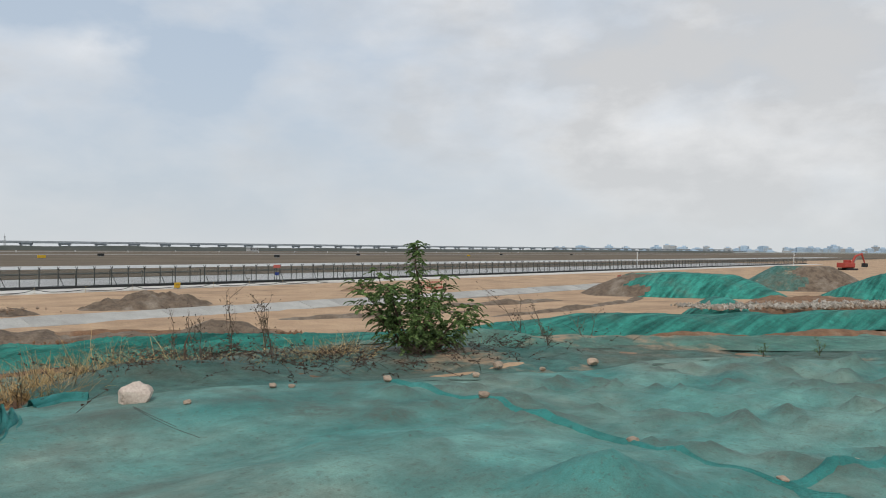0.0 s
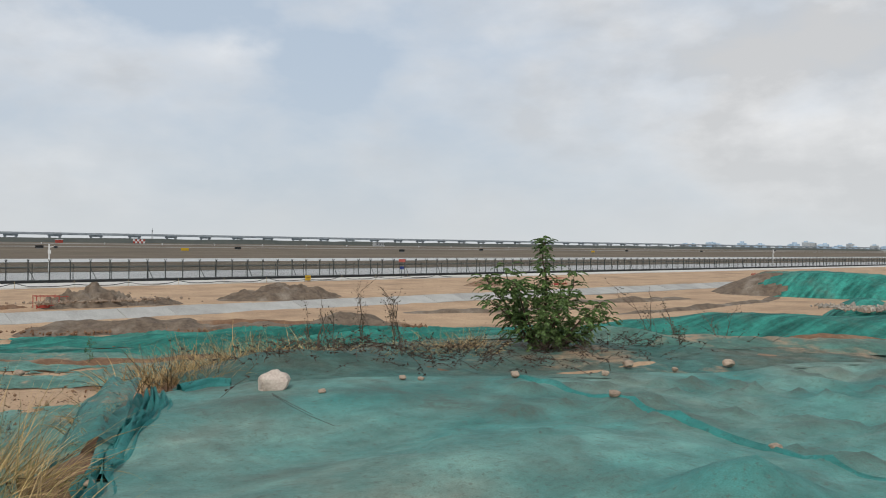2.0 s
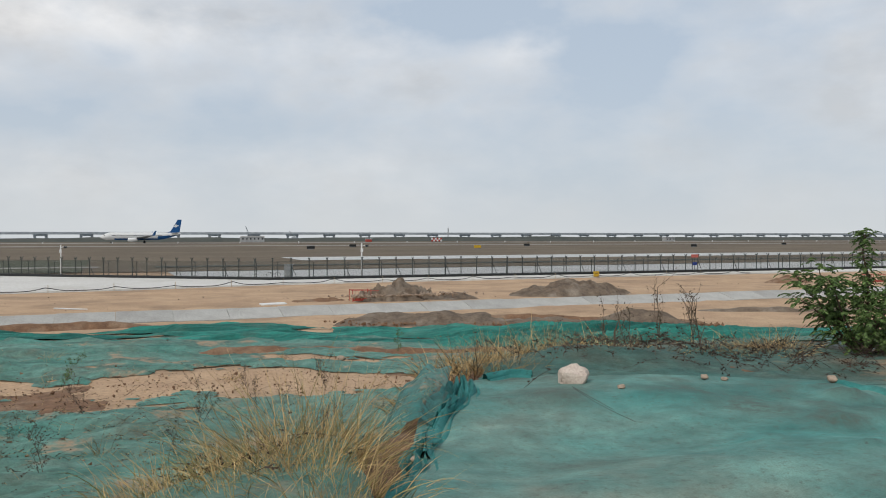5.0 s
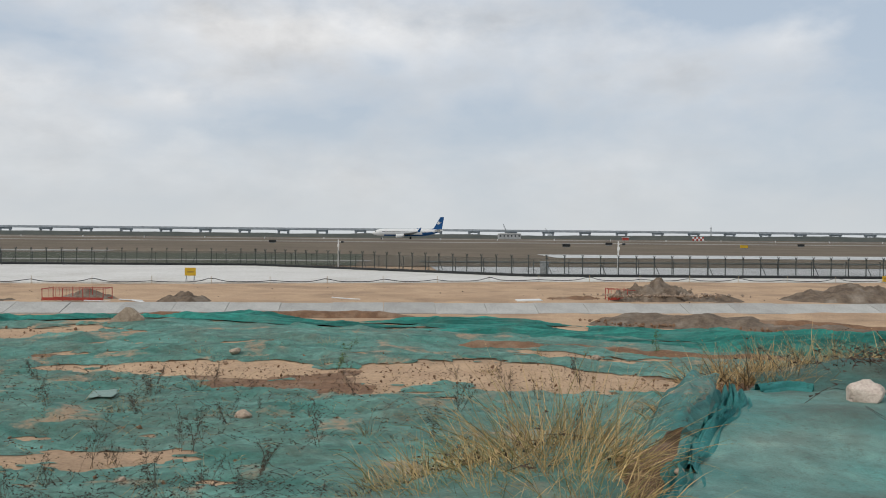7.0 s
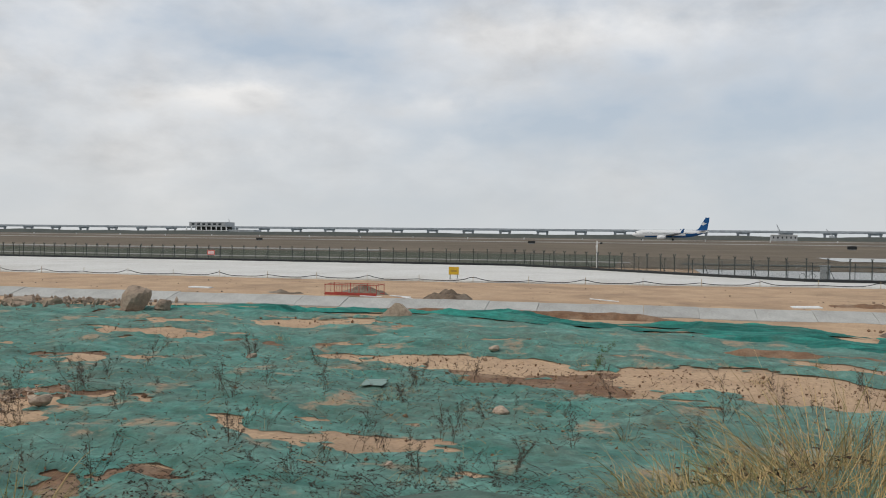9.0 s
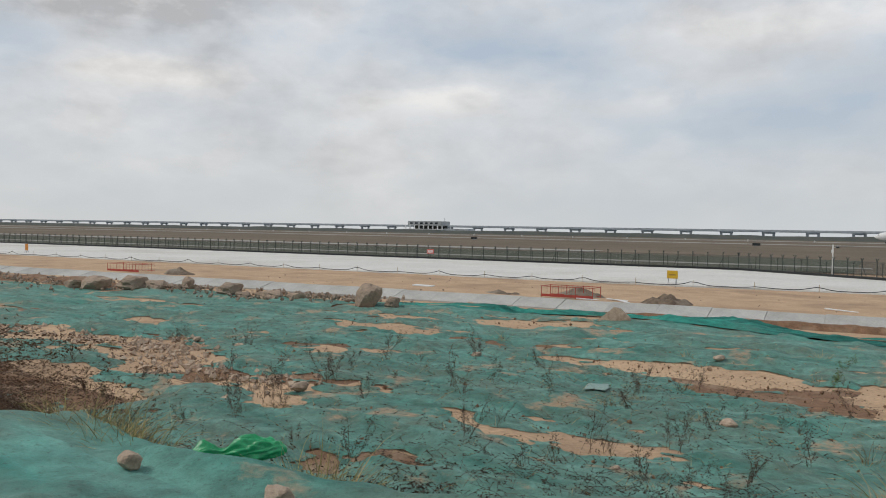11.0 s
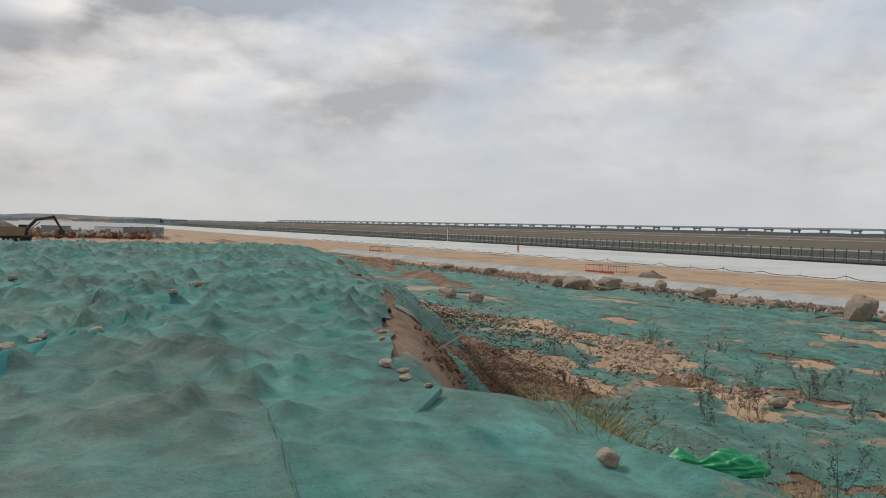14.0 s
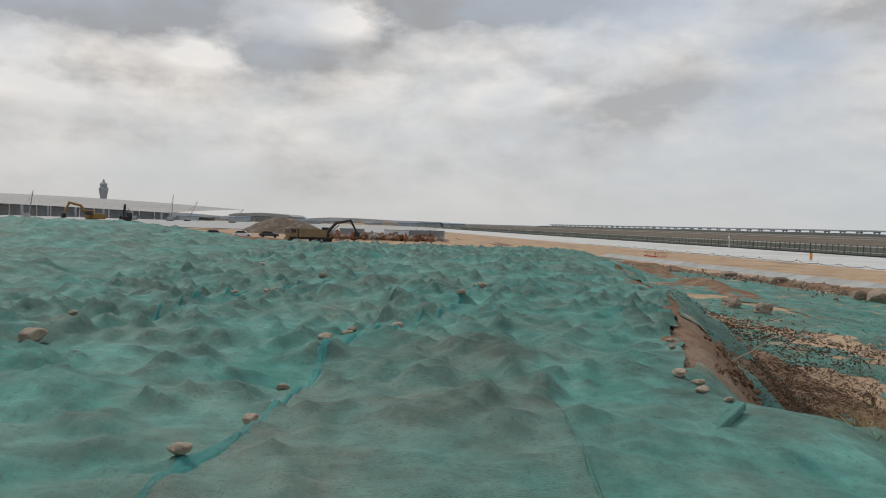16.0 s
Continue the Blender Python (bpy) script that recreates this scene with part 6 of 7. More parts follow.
for li, (a, b, hgt, dens) in enumerate(limbs):
    tip = right_dir * a + back_dir * b + Vector((0, 0, hgt))
    pts = [Vector((rb_.gauss(0, 0.03), rb_.gauss(0, 0.03), 0))]
    for i in range(1, 7):
        t = i / 6
        q = Vector((tip.x * t ** 0.8, tip.y * t ** 0.8, tip.z * t)) + Vector((rb_.gauss(0, 0.03), rb_.gauss(0, 0.03), 0))
        pts.append(q)
    add_tube(wood, pts, 0.022 if li else 0.03, 0.006, 5)
    nodes_ = [rb_.uniform(0.15, 1.0) for _ in range(4)] + [0.97, 0.8, 0.4] + ([0.9, 0.7, 0.6, 0.5, 0.3] if li == 0 else [])
    cnt = int(96 * dens + (190 if li == 0 else 0))
    for k in range(cnt):
        t = min(1.0, max(0.12, rb_.choice(nodes_) + rb_.gauss(0, 0.05)))
        i = min(int(t * 6), 5)
        p = pts[i].lerp(pts[i + 1], t * 6 - i)
        ang = rb_.uniform(0, 6.283)
        d = Vector((math.cos(ang), math.sin(ang), rb_.uniform(-0.2, 0.9)))
        tw = rb_.uniform(0.02, 0.22 if li else 0.13) * (1.15 - 0.62 * t)
        e = p + d * tw
        if k % 3 == 0:
            add_tube(wood, [p, e], 0.005, 0.003, 3, cap=False)
        compound_leaf(lv, lf, e, d + Vector((0, 0, 0.1)), rb_.uniform(0.11, 0.19) * (1.05 - 0.3 * t * (li == 0)), rb_)
part("branch_work", wood, BARK, bush, "brown woody stems")
tagged(raw("leaves", lv, lf, LEAF, bush), kind="stuff")

# ---- green bag, plank and cord ----
bagm = bmesh.new()
bmesh.ops.create_icosphere(bagm, subdivisions=5, radius=1)
for v in bagm.verts:
    d = v.co.copy()
    q = Vector((d.x * 1.0, d.y * 3.0, d.z * 3.0))
    fold = abs(noise.noise(q * 1.4)) * 0.75 + abs(noise.noise(q * 3.3 + Vector((9, 2, 4)))) * 0.30
    waist = 1 - 0.42 * math.exp(-((d.x + 0.1) / 0.18) ** 2)
    r = (0.62 + 0.75 * fold) * waist
    v.co = Vector((d.x * 0.66, d.y * 0.24 * r, max(-0.04, d.z * 0.25 * r)))
bag = tagged(obj("green_bag", bagm, BAG, smooth=True), "crumpled bright green plastic bag on the bank", "bag")
bag.matrix_basis = pose(-5.85, 4.95, float(field_height(np.array([-5.85]), np.array([4.95]))[0]) + 0.07, 6, -8, 42) @ Matrix.Scale(0.76, 4)
pl = tagged(obj("half_buried_plank", box(-0.45, 0.45, -0.055, 0.055, -0.03, 0.05, 0.012), NET_L), "plank showing as a bar under the netting", "plank")
pl.matrix_basis = pose(-7.75, 3.1, net_top(-7.75, 3.1) + 0.03, 0, -5, 142)
cord_pts = [(2.95, 7.75), (2.97, 7.4), (3.02, 7.1), (3.08, 6.8), (3.2, 6.4), (3.36, 6.0), (3.5, 5.7)]
for k in range(2):
    cd = tagged(obj("cord", tube([(x + 0.02 * k * math.sin(i), y + 0.015 * k, net_top(x, y) + 0.035 + 0.01 * k) for i, (x, y) in enumerate(cord_pts[: 4 - k])], 0.0022, n=4), LITTER), "thin dark loose cord on the netting", "cord", "loose cords")
vein = tagged(obj("cord", tube([(x, y, net_top(x, y) + 0.03) for x, y in ((-4.2, 1.3), (-5.4, 1.37), (-6.4, 1.45), (-7.5, 1.54), (-8.6, 1.6), (-9.4, 1.66), (-11.0, 1.85), (-13.0, 2.05))], 0.004, n=4), NET_D), "thin dark seam cord across the netting", "cord", "loose cords")

# ---- site furniture on the sand and along the fence ----
AZ = math.degrees(PHI)


def place(name, s, d, z=0.0, rz=0.0):
    x, y, _ = along(s, d)
    return empty(name, x, y, z, AZ + rz)


def at_xy(name, x, y, z=None, rz=0.0):
    return empty(name, x, y, ground_at(x, y) if z is None else z, rz)


def sign_board(label, x, y, rz, wd=1.0, hg=0.75, z0=0.62, mat=YELLOW):
    s_ = tagged(at_xy("sign_board", x, y, None, rz), label, "sign", "site sign boards")
    part("panel", box(-wd / 2, wd / 2, -0.03, 0.03, z0, z0 + hg, 0.01), mat, s_)
    part("backing", box(-wd / 2 + 0.05, wd / 2 - 0.05, 0.03, 0.05, z0 + 0.04, z0 + hg - 0.04), STEEL, s_)
    for sx in (-0.36, 0.36):
        part("leg", tube([(sx * wd, -0.25, 0), (sx * wd, 0.0, z0 + 0.1)], 0.025, n=5), STEEL, s_)
        part("leg", tube([(sx * wd, 0.3, 0), (sx * wd, 0.02, z0 + 0.1)], 0.025, n=5), STEEL, s_)
    part("bar", box(-wd * 0.3, wd * 0.3, -0.036, -0.031, z0 + 0.3, z0 + 0.42), material("faded_ink", (0.3, 0.2, 0.05), (0.35, 0.22, 0.05), 4), s_, "faded dark bar of writing")
    return s_


sign_board("yellow site sign board on steel legs", -27.0, 75.2, AZ)
sign_board("yellow sign box beside the fence", 42.3, 87.3, AZ + 8, 0.85, 0.62, 0.12)
sign_board("small orange marker board by the road", -128, 66, AZ, 0.7, 1.0, 0.5, material("orange_paint", (0.6, 0.25, 0.05), (0.5, 0.2, 0.04), 3))


def barrier(label, x, y, L, W, rz, leaning=0.0):
    """Red steel site railing round a pit."""
    b = tagged(at_xy("site_barrier", x, y, None, rz), label, "barrier", "red site barriers")
    for sy in (-W / 2, W / 2):
        for z in (0.12, 0.8):
            part("rail", tube([(-L / 2, sy, z), (L / 2, sy + leaning, z - abs(leaning) * 0.3)], 0.022, n=5), REDPAINT, b)
        n_ = int(L / 0.42)
        for i in range(n_ + 1):
            xx = -L / 2 + L * i / n_
            part("upright", tube([(xx, sy, 0), (xx, sy, 0.85)], 0.028 if i % 3 == 0 else 0.009, n=4), REDPAINT, b)
    part("toe_board", box(-L / 2, L / 2, -W / 2 - 0.03, -W / 2, 0.05, 0.24), REDPAINT, b)
    for sx in (-L / 2, L / 2):
        part("rail", tube([(sx, -W / 2, 0.8), (sx, W / 2, 0.8)], 0.025, n=5), REDPAINT, b)
    return b


barrier("low red steel railing round a dug pit", -27.0, 54.0, 3.9, 1.8, AZ)
barrier("leaning red steel railing beside a dirt heap", 10.4, 59.7, 2.7, 1.2, AZ - 5, 0.3)
barrier("red steel railing on the far sand", -74.2, 49.0, 4.6, 2.0, AZ)
barrier("red steel railing by the road bend", 65.5, 69.8, 3.0, 1.2, AZ + 10)
barrier("red steel railing far along the site", -134, 42.5, 5.0, 2.0, AZ)
barrier("red steel railing near netted heaps", 108, 71, 5.0, 2.0, AZ + 20)

# a loose hose looped along the road edge on short stakes
hose_pts = []
for i in range(520):
    s = -210 + i * 0.55
    ph = (s % 5.2) / 5.2
    a = float(np.interp(s, ROAD_S, ROAD_N))
    hose_pts.append(along(s, a - 0.25 + 0.15 * math.sin(s * 0.37), 0.16 + 0.42 * (1 - abs(math.sin(math.pi * ph))) ** 1.6 * (0.6 + 0.4 * math.sin(s * 0.7))))
hose = tagged(empty("site_hose"), "dark loose hose looped along the road edge", "hose")
part("hose_pipe", tube(hose_pts, 0.035, n=5), BLACK, hose)
stk = bmesh.new()
add_tube(stk, [(0, 0, -0.1), (0, 0, 0.62)], 0.025, n=4)
stake_mesh = bpy.data.meshes.new("stake")
stk.to_mesh(stake_mesh)
stake_mesh.materials.append(material("stake_wood", (0.5, 0.4, 0.25), (0.4, 0.3, 0.2), 5))
for i in range(54):
    s = -208 + i * 5.2
    share("stake", stake_mesh, hose, Matrix.Translation(along(s, float(np.interp(s, ROAD_S, ROAD_N)) - 0.25, 0.05)))


def camera_pole(label, x, y, h):
    p = tagged(at_xy("camera_pole", x, y), label, "pole", "white surveillance poles")
    part("mast", tube([(0, 0, -0.1), (0, 0, h)], 0.10, 0.075, 8), WHITE, p)
    part("bracket", tube([(0, 0, h - 0.35), (0.55, -0.1, h - 0.2)], 0.03, n=5), WHITE, p)
    part("lens_box", box(0.4, 0.75, -0.22, 0.06, h - 0.42, h - 0.2, 0.02), DARKGLASS, p, "dark surveillance housing")
    part("junction_box", box(-0.14, 0.14, -0.22, -0.08, h - 1.0, h - 0.6, 0.02), WHITE, p)
    part("base_plate", box(-0.22, 0.22, -0.22, 0.22, 0, 0.06), CONCRETE, p)
    return p


camera_pole("white steel pole with a dark dome box", -19.6, 112.4, 3.9)
camera_pole("white steel pole with a dark box beside the fence", 15.3, 91.6, 4.1)
camera_pole("white steel pole far along the fence", -200, 82, 4.0)
camera_pole("white steel pole with a cross arm by the fence", 173, 110, 4.5)
camera_pole("white steel pole near the gravel heap", 232, 96, 4.5)

cabinet = tagged(at_xy("steel_cabinet", 7.6, 97.2, None, AZ - 35), "grey steel equipment cabinet by the fence", "cabinet")
part("body", box(-0.42, 0.42, -0.3, 0.3, 0.12, 1.55, 0.02), SMOKEGREY, cabinet)
part("plinth", box(-0.46, 0.46, -0.34, 0.34, 0, 0.12), CONCRETE, cabinet)
part("roof_cap", box(-0.48, 0.48, -0.36, 0.36, 1.55, 1.62, 0.01), SMOKEGREY, cabinet)
cdoor = part("door", box(-0.38, 0.38, -0.325, -0.302, 0.18, 1.5), STEEL, cabinet)
part("handle", box(0.26, 0.3, -0.36, -0.327, 0.75, 0.95), BLACK, cdoor)

bike = tagged(at_xy("bicycle", 5.9, 98.0, 0.0, AZ + 10), "bicycle parked against the fence", "bicycle")
for wx in (-0.52, 0.52):
    part("wheel", tube([(wx + 0.33 * math.cos(a), 0, 0.35 + 0.33 * math.sin(a)) for a in (2 * math.pi * k / 20 for k in range(21))], 0.022, n=5), BLACK, bike)
part("bike_frame", tube([(-0.52, 0, 0.35), (-0.15, 0, 0.85), (0.4, 0, 0.85), (0.0, 0, 0.35), (-0.15, 0, 0.85)], 0.02, n=5), STEEL, bike)
part("fork", tube([(0.52, 0, 0.35), (0.4, 0, 0.95)], 0.018, n=5), STEEL, bike)
part("handlebar", tube([(0.4, -0.25, 1.0), (0.4, 0.25, 1.0)], 0.015, n=5), STEEL, bike)
part("saddle", box(-0.28, -0.05, -0.07, 0.07, 0.9, 0.96, 0.02), BLACK, bike)

fsign = tagged(at_xy("fence_sign", 59.3, 93.4, None, AZ + 5), "blue notice below a red one on the fence", "sign")
part("red_notice", box(-0.6, 0.6, -0.02, 0.02, 2.1, 2.5), PINK, fsign)
part("blue_notice", box(-0.35, 0.35, -0.02, 0.02, 1.1, 1.5), material("notice_blue", (0.03, 0.05, 0.2), (0.02, 0.04, 0.16), 3), fsign)
part("sign_post", tube([(0, 0.05, 0), (0, 0.05, 2.5)], 0.04, n=5), POSTMAT, fsign)
psign = tagged(at_xy("fence_sign", -79.0, 107.0, None, AZ), "faded red notice hung on the fence", "sign")
part("notice", box(-0.65, 0.65, -0.02, 0.02, 1.0, 1.75), PINK, psign)
for k in range(3):
    part("bar", box(-0.5, 0.5, -0.026, -0.021, 1.12 + k * 0.19, 1.2 + k * 0.19), WHITE, psign, "pale bar of writing")
part("sign_post", tube([(0, 0.05, 0), (0, 0.05, 1.8)], 0.04, n=5), POSTMAT, psign)

# ---- the airliner on the runway ----
plane = place("airliner", 14.0, 451.0)
px, py, _ = along(14.0, 451.0)
plane.matrix_basis = pose(px, py, float(airfield(450.0)) + 0.25, 0, 0, AZ)
tagged(plane, "white and blue airliner rolling on the runway", "airplane")
# nose towards -x; stations: x, centre height, half height, half width
FUS = ((-19.6, 3.05, 0.05, 0.05), (-19.2, 3.1, 0.55, 0.5), (-18.3, 3.25, 1.05, 1.0), (-16.9, 3.45, 1.6, 1.55), (-15.2, 3.6, 1.95, 1.85), (-13, 3.65, 2.0, 1.88), (8, 3.65, 2.0, 1.88), (11, 3.8, 1.8, 1.7), (14, 4.15, 1.4, 1.3), (17, 4.6, 0.85, 0.75), (19.3, 4.95, 0.35, 0.3), (19.9, 5.0, 0.12, 0.1))
fb = bmesh.new()
rings = []
for x, c, hh, hw in FUS:
    rings.append([fb.verts.new((x, hw * math.cos(a), c + hh * math.sin(a))) for a in (2 * math.pi * k / 20 for k in range(20))])
for a, b in zip(rings, rings[1:]):
    for k in range(20):
        f = fb.faces.new((a[k], a[(k + 1) % 20], b[(k + 1) % 20], b[k]))
        cz = sum(v.co.z for v in f.verts) / 4
        cx_ = sum(v.co.x for v in f.verts) / 4
        f.material_index = 1 if cz < 2.75 + max(0.0, (cx_ + 2) * 0.075) and cx_ > -12 else 0
fb.faces.new(rings[0][::-1])
fb.faces.new(rings[-1])
part("fuselage", fb, [WHITE, BLUE], plane, "white upper body with a blue belly", True)


def blade(rootx, tipx, y0, y1, z0, z1, c0, c1, th):
    bm = bmesh.new()
    q = []
    for yy, zz, xx, ch in ((y0, z0, rootx, c0), (y1, z1, tipx, c1)):
        q.append([bm.verts.new((xx + ch * u, yy, zz + th * v * ch)) for u, v in ((0, 0), (0.25, 0.5), (0.6, 0.4), (1, 0), (0.6, -0.3), (0.25, -0.4))])
    for k in range(6):
        bm.faces.new((q[0][k], q[0][(k + 1) % 6], q[1][(k + 1) % 6], q[1][k]))
    bm.faces.new(q[0][::-1])
    bm.faces.new(q[1])
    bmesh.ops.recalc_face_normals(bm, faces=bm.faces)
    return bm


for sg in (-1, 1):
    wing = part("wing", blade(-4.5, 4.2, sg * 1.6, sg * 16.5, 2.7, 3.9, 7.2, 1.7, 0.13), STEEL, plane, "grey wing")
    part("winglet", blade(4.6, 6.0, sg * 16.5, sg * 17.0, 3.9, 6.2, 1.6, 0.7, 0.1), BLUE, wing, "blue winglet")
    part("stabiliser", blade(14.5, 17.6, sg * 0.5, sg * 7.0, 5.0, 5.6, 3.6, 1.4, 0.1), WHITE, plane)
    eng = bmesh.new()
    er = [[eng.verts.new((x, sg * 4.9 + r * math.cos(a), 1.75 + r * math.sin(a))) for a in (2 * math.pi * k / 14 for k in range(14))] for x, r in ((-6.6, 0.78), (-6.2, 1.0), (-4.6, 1.05), (-2.9, 0.8), (-2.0, 0.45))]
    for a, b in zip(er, er[1:]):
        for k in range(14):
            eng.faces.new((a[k], a[(k + 1) % 14], b[(k + 1) % 14], b[k]))
    eng.faces.new(er[-1])
    en = part("engine", eng, WHITE, plane, "white engine cowling", True)
    part("intake", tube([(-6.55, sg * 4.9, 1.75), (-6.3, sg * 4.9, 1.75)], 0.76, n=12), DARKGLASS, en)
    part("pylon", box(-4.8, -2.2, sg * 4.9 - 0.15, sg * 4.9 + 0.15, 2.4, 3.0), WHITE, en)
    gear = part("main_gear", tube([(1.6, sg * 2.86, 0.5), (1.6, sg * 2.86, 2.6)], 0.16, n=6), STEEL, plane)
    for off in (-0.4, 0.4):
        part("wheel", tube([(1.6, sg * 2.86 + off - 0.18, 0.55), (1.6, sg * 2.86 + off + 0.18, 0.55)], 0.55, n=14), TYRE, gear)
fin = prism([(12.2, 5.2), (14.6, 6.3), (18.2, 12.4), (20.2, 12.4), (19.0, 5.2)], -0.22, 0.22)
tf = part("tail_fin", fin, BLUE, plane, "blue tail fin")
part("tail_mark", prism([(16.0, 8.6), (17.2, 8.2), (18.9, 9.4), (17.6, 9.3), (17.4, 10.2)], -0.26, 0.26), WHITE, tf, "white plain mark")
ng = part("nose_gear", tube([(-14.6, 0, 0.4), (-14.6, 0, 2.2)], 0.12, n=6), STEEL, plane)
part("wheel", tube([(-14.6, -0.3, 0.38), (-14.6, 0.3, 0.38)], 0.38, n=12), TYRE, ng)
wsb = bmesh.new()
for sg in (-1, 1):
    add_box(wsb, -18.0, -17.2, sg * 0.95 - 0.15, sg * 0.95 + 0.15, 3.95, 4.3)
part("cockpit_window", wsb, DARKGLASS, plane)
wm_ = bmesh.new()
add_box(wm_, -0.14, 0.14, -0.02, 0.02, -0.19, 0.19)
win_mesh = bpy.data.meshes.new("cabin_window")
wm_.to_mesh(win_mesh)
win_mesh.materials.append(DARKGLASS)
for i in range(44):
    share("cabin_window", win_mesh, plane, Matrix.Translation((-14 + i * 0.56, -1.9, 4.0)))

# ---- airfield furniture ----


def lattice_mast(label, x, y, z, h, w0=0.9):
    m = tagged(empty("lattice_mast", x, y, z), label, "mast")
    for sx, sy in ((-1, -1), (1, -1), (1, 1), (-1, 1)):
        part("leg", tube([(sx * w0, sy * w0, -0.5), (sx * w0 * 0.35, sy * w0 * 0.35, h)], 0.16, n=4), HAZEGREY, m)
    bmx = bmesh.new()
    for i in range(8):
        z0, z1 = h * i / 8, h * (i + 1) / 8
        a, b = w0 * (1 - 0.65 * i / 8), w0 * (1 - 0.65 * (i + 1) / 8)
        add_tube(bmx, [(-a, -a, z0), (b, -b, z1)], 0.1, n=4)
        add_tube(bmx, [(a, -a, z0), (-b, -b, z1)], 0.1, n=4)
    part("bracing", bmx, HAZEGREY, m)
    part("platform", box(-0.9, 0.9, -0.9, 0.9, h - 1.2, h - 0.9), HAZEGREY, m)
    part("antenna", tube([(0, 0, h), (0, 0, h + 2.2)], 0.12, n=4), HAZEGREY, m)
    return m


lattice_mast("grey lattice mast beyond the runway", 248.8, 880, 2.0, 15.0)
cb = tagged(empty("checkered_board", 165.5, 619.5, float(airfield(600.0)), AZ), "red and white checkered marker board", "marker board")
for i in range(6):
    for j in range(2):
        part("panel", box(-4.5 + i * 1.5, -3.0 + i * 1.5, -0.1, 0.1, 0.3 + j * 1.5, 1.8 + j * 1.5), (REDPAINT, WHITE)[(i + j) % 2], cb)
part("stand", box(-4.4, 4.4, 0.1, 0.3, 0, 0.6), STEEL, cb)
cr = tagged(empty("red_shelter", 112, 625, float(airfield(600.0)), AZ), "red and white equipment shelter beside the runway", "shelter")
part("wall", box(-2.2, 2.2, -1.5, 1.5, 0, 2.2, 0.05), REDPAINT, cr)
part("roof", box(-2.4, 2.4, -1.7, 1.7, 2.2, 2.5, 0.05), WHITE, cr)
part("aerial", tube([(1.2, 0, 2.5), (1.2, 0, 8.0)], 0.12, n=5), STEEL, cr)


def shed(label, x, y, z, wd, dp, hg, wall, roof, rz=AZ, windows=0):
    sh = tagged(empty("shed", x, y, z, rz), label, "building")
    part("wall", box(-wd / 2, wd / 2, -dp / 2, dp / 2, 0, hg, 0.05), wall, sh)
    part("roof", prism([(-wd / 2 - 0.3, hg), (wd / 2 + 0.3, hg), (wd / 2, hg + 0.5), (-wd / 2, hg + 0.5)], -dp / 2 - 0.3, dp / 2 + 0.3), roof, sh)
    for i in range(windows):
        part("window", box(-wd / 2 + wd * (i + 0.5) / windows - 0.5, -wd / 2 + wd * (i + 0.5) / windows + 0.5, -dp / 2 - 0.05, -dp / 2, hg * 0.45, hg * 0.8), DARKGLASS, sh)
    return sh


shed("long pale works shed beyond the runway", 26, 690, 2.6, 19, 6, 4.5, HAZEGREY, WHITE, windows=6)
shed("small blue-roofed hut on stilts by the sea bank", -66, 760, 5.0, 8, 5, 4.0, HAZEBLUE, HAZEBLUE, windows=3)
shed("low grey hut near the runway end", 420, 700, 2.6, 10, 6, 3.0, HAZEGREY, HAZEGREY, windows=3)


def crawler_crane(label, x, y, z, L, lean, rz):
    c = tagged(empty("crawler_crane", x, y, z, rz), label, "crane")
    part("cab", box(-2.5, 2.5, -1.6, 1.6, 1.0, 3.8, 0.1), HAZEGREY, c)
    part("track", box(-3, 3, -2.2, -1.4, 0, 1.1, 0.2), BLACK, c)
    part("track", box(-3, 3, 1.4, 2.2, 0, 1.1, 0.2), BLACK, c)
    part("boom", tube([(1.5, 0, 2.5), (1.5 + L * math.sin(lean), 0, 2.5 + L * math.cos(lean))], 0.55, 0.25, 4), STEEL, c)
    part("stay", tube([(-2.0, 0, 5.5), (1.5 + L * math.sin(lean), 0, 2.5 + L * math.cos(lean))], 0.1, n=4), STEEL, c)
    part("gantry", tube([(-2.0, 0, 3.0), (-2.0, 0, 5.5)], 0.2, n=4), STEEL, c)
    return c


crawler_crane("crane with a raised boom by the sea bank", 30.5, 880, 4.0, 13.5, -0.42, 0)
crawler_crane("crane with a lowered boom by the sea bank", 77, 880, 4.0, 10.5, -0.72, 0)
crawler_crane("crane beside the half-built terminal block", -560, 790, 4.0, 15, -0.3, 0)

# unfinished block beyond the runway
blk = tagged(empty("concrete_block_building", -546, 745, 2.6, AZ), "grey unfinished building with an open colonnade", "building")
part("upper_storey", box(-28, 16, -10, 10, 8.6, 13.6, 0.1), HAZEGREY, blk)
part("ground_slab", box(-32, 18, -11, 11, -0.3, 0.3), HAZEGREY, blk)
part("first_floor", box(-32, 18, -11, 11, 4.2, 4.8), WHITE, blk)
for i in range(9):
    part("column", box(-31.5 + i * 6, -30.5 + i * 6, -10.8, -9.8, 0.2, 8.6), WHITE, blk)
    part("column", box(-31.5 + i * 6, -30.5 + i * 6, 9.0, 10.0, 0.2, 8.6), WHITE, blk)
part("back_wall", box(-28, 16, 3, 4, 0.3, 8.6), DARKBERM, blk)
part("side_wing", box(18, 48, -8, 8, 0, 5.5, 0.1), HAZEGREY, blk)
for i in range(6):
    part("window", box(-25 + i * 6.5, -21.5 + i * 6.5, -10.06, -10.0, 10.2, 12.2), DARKGLASS, blk)

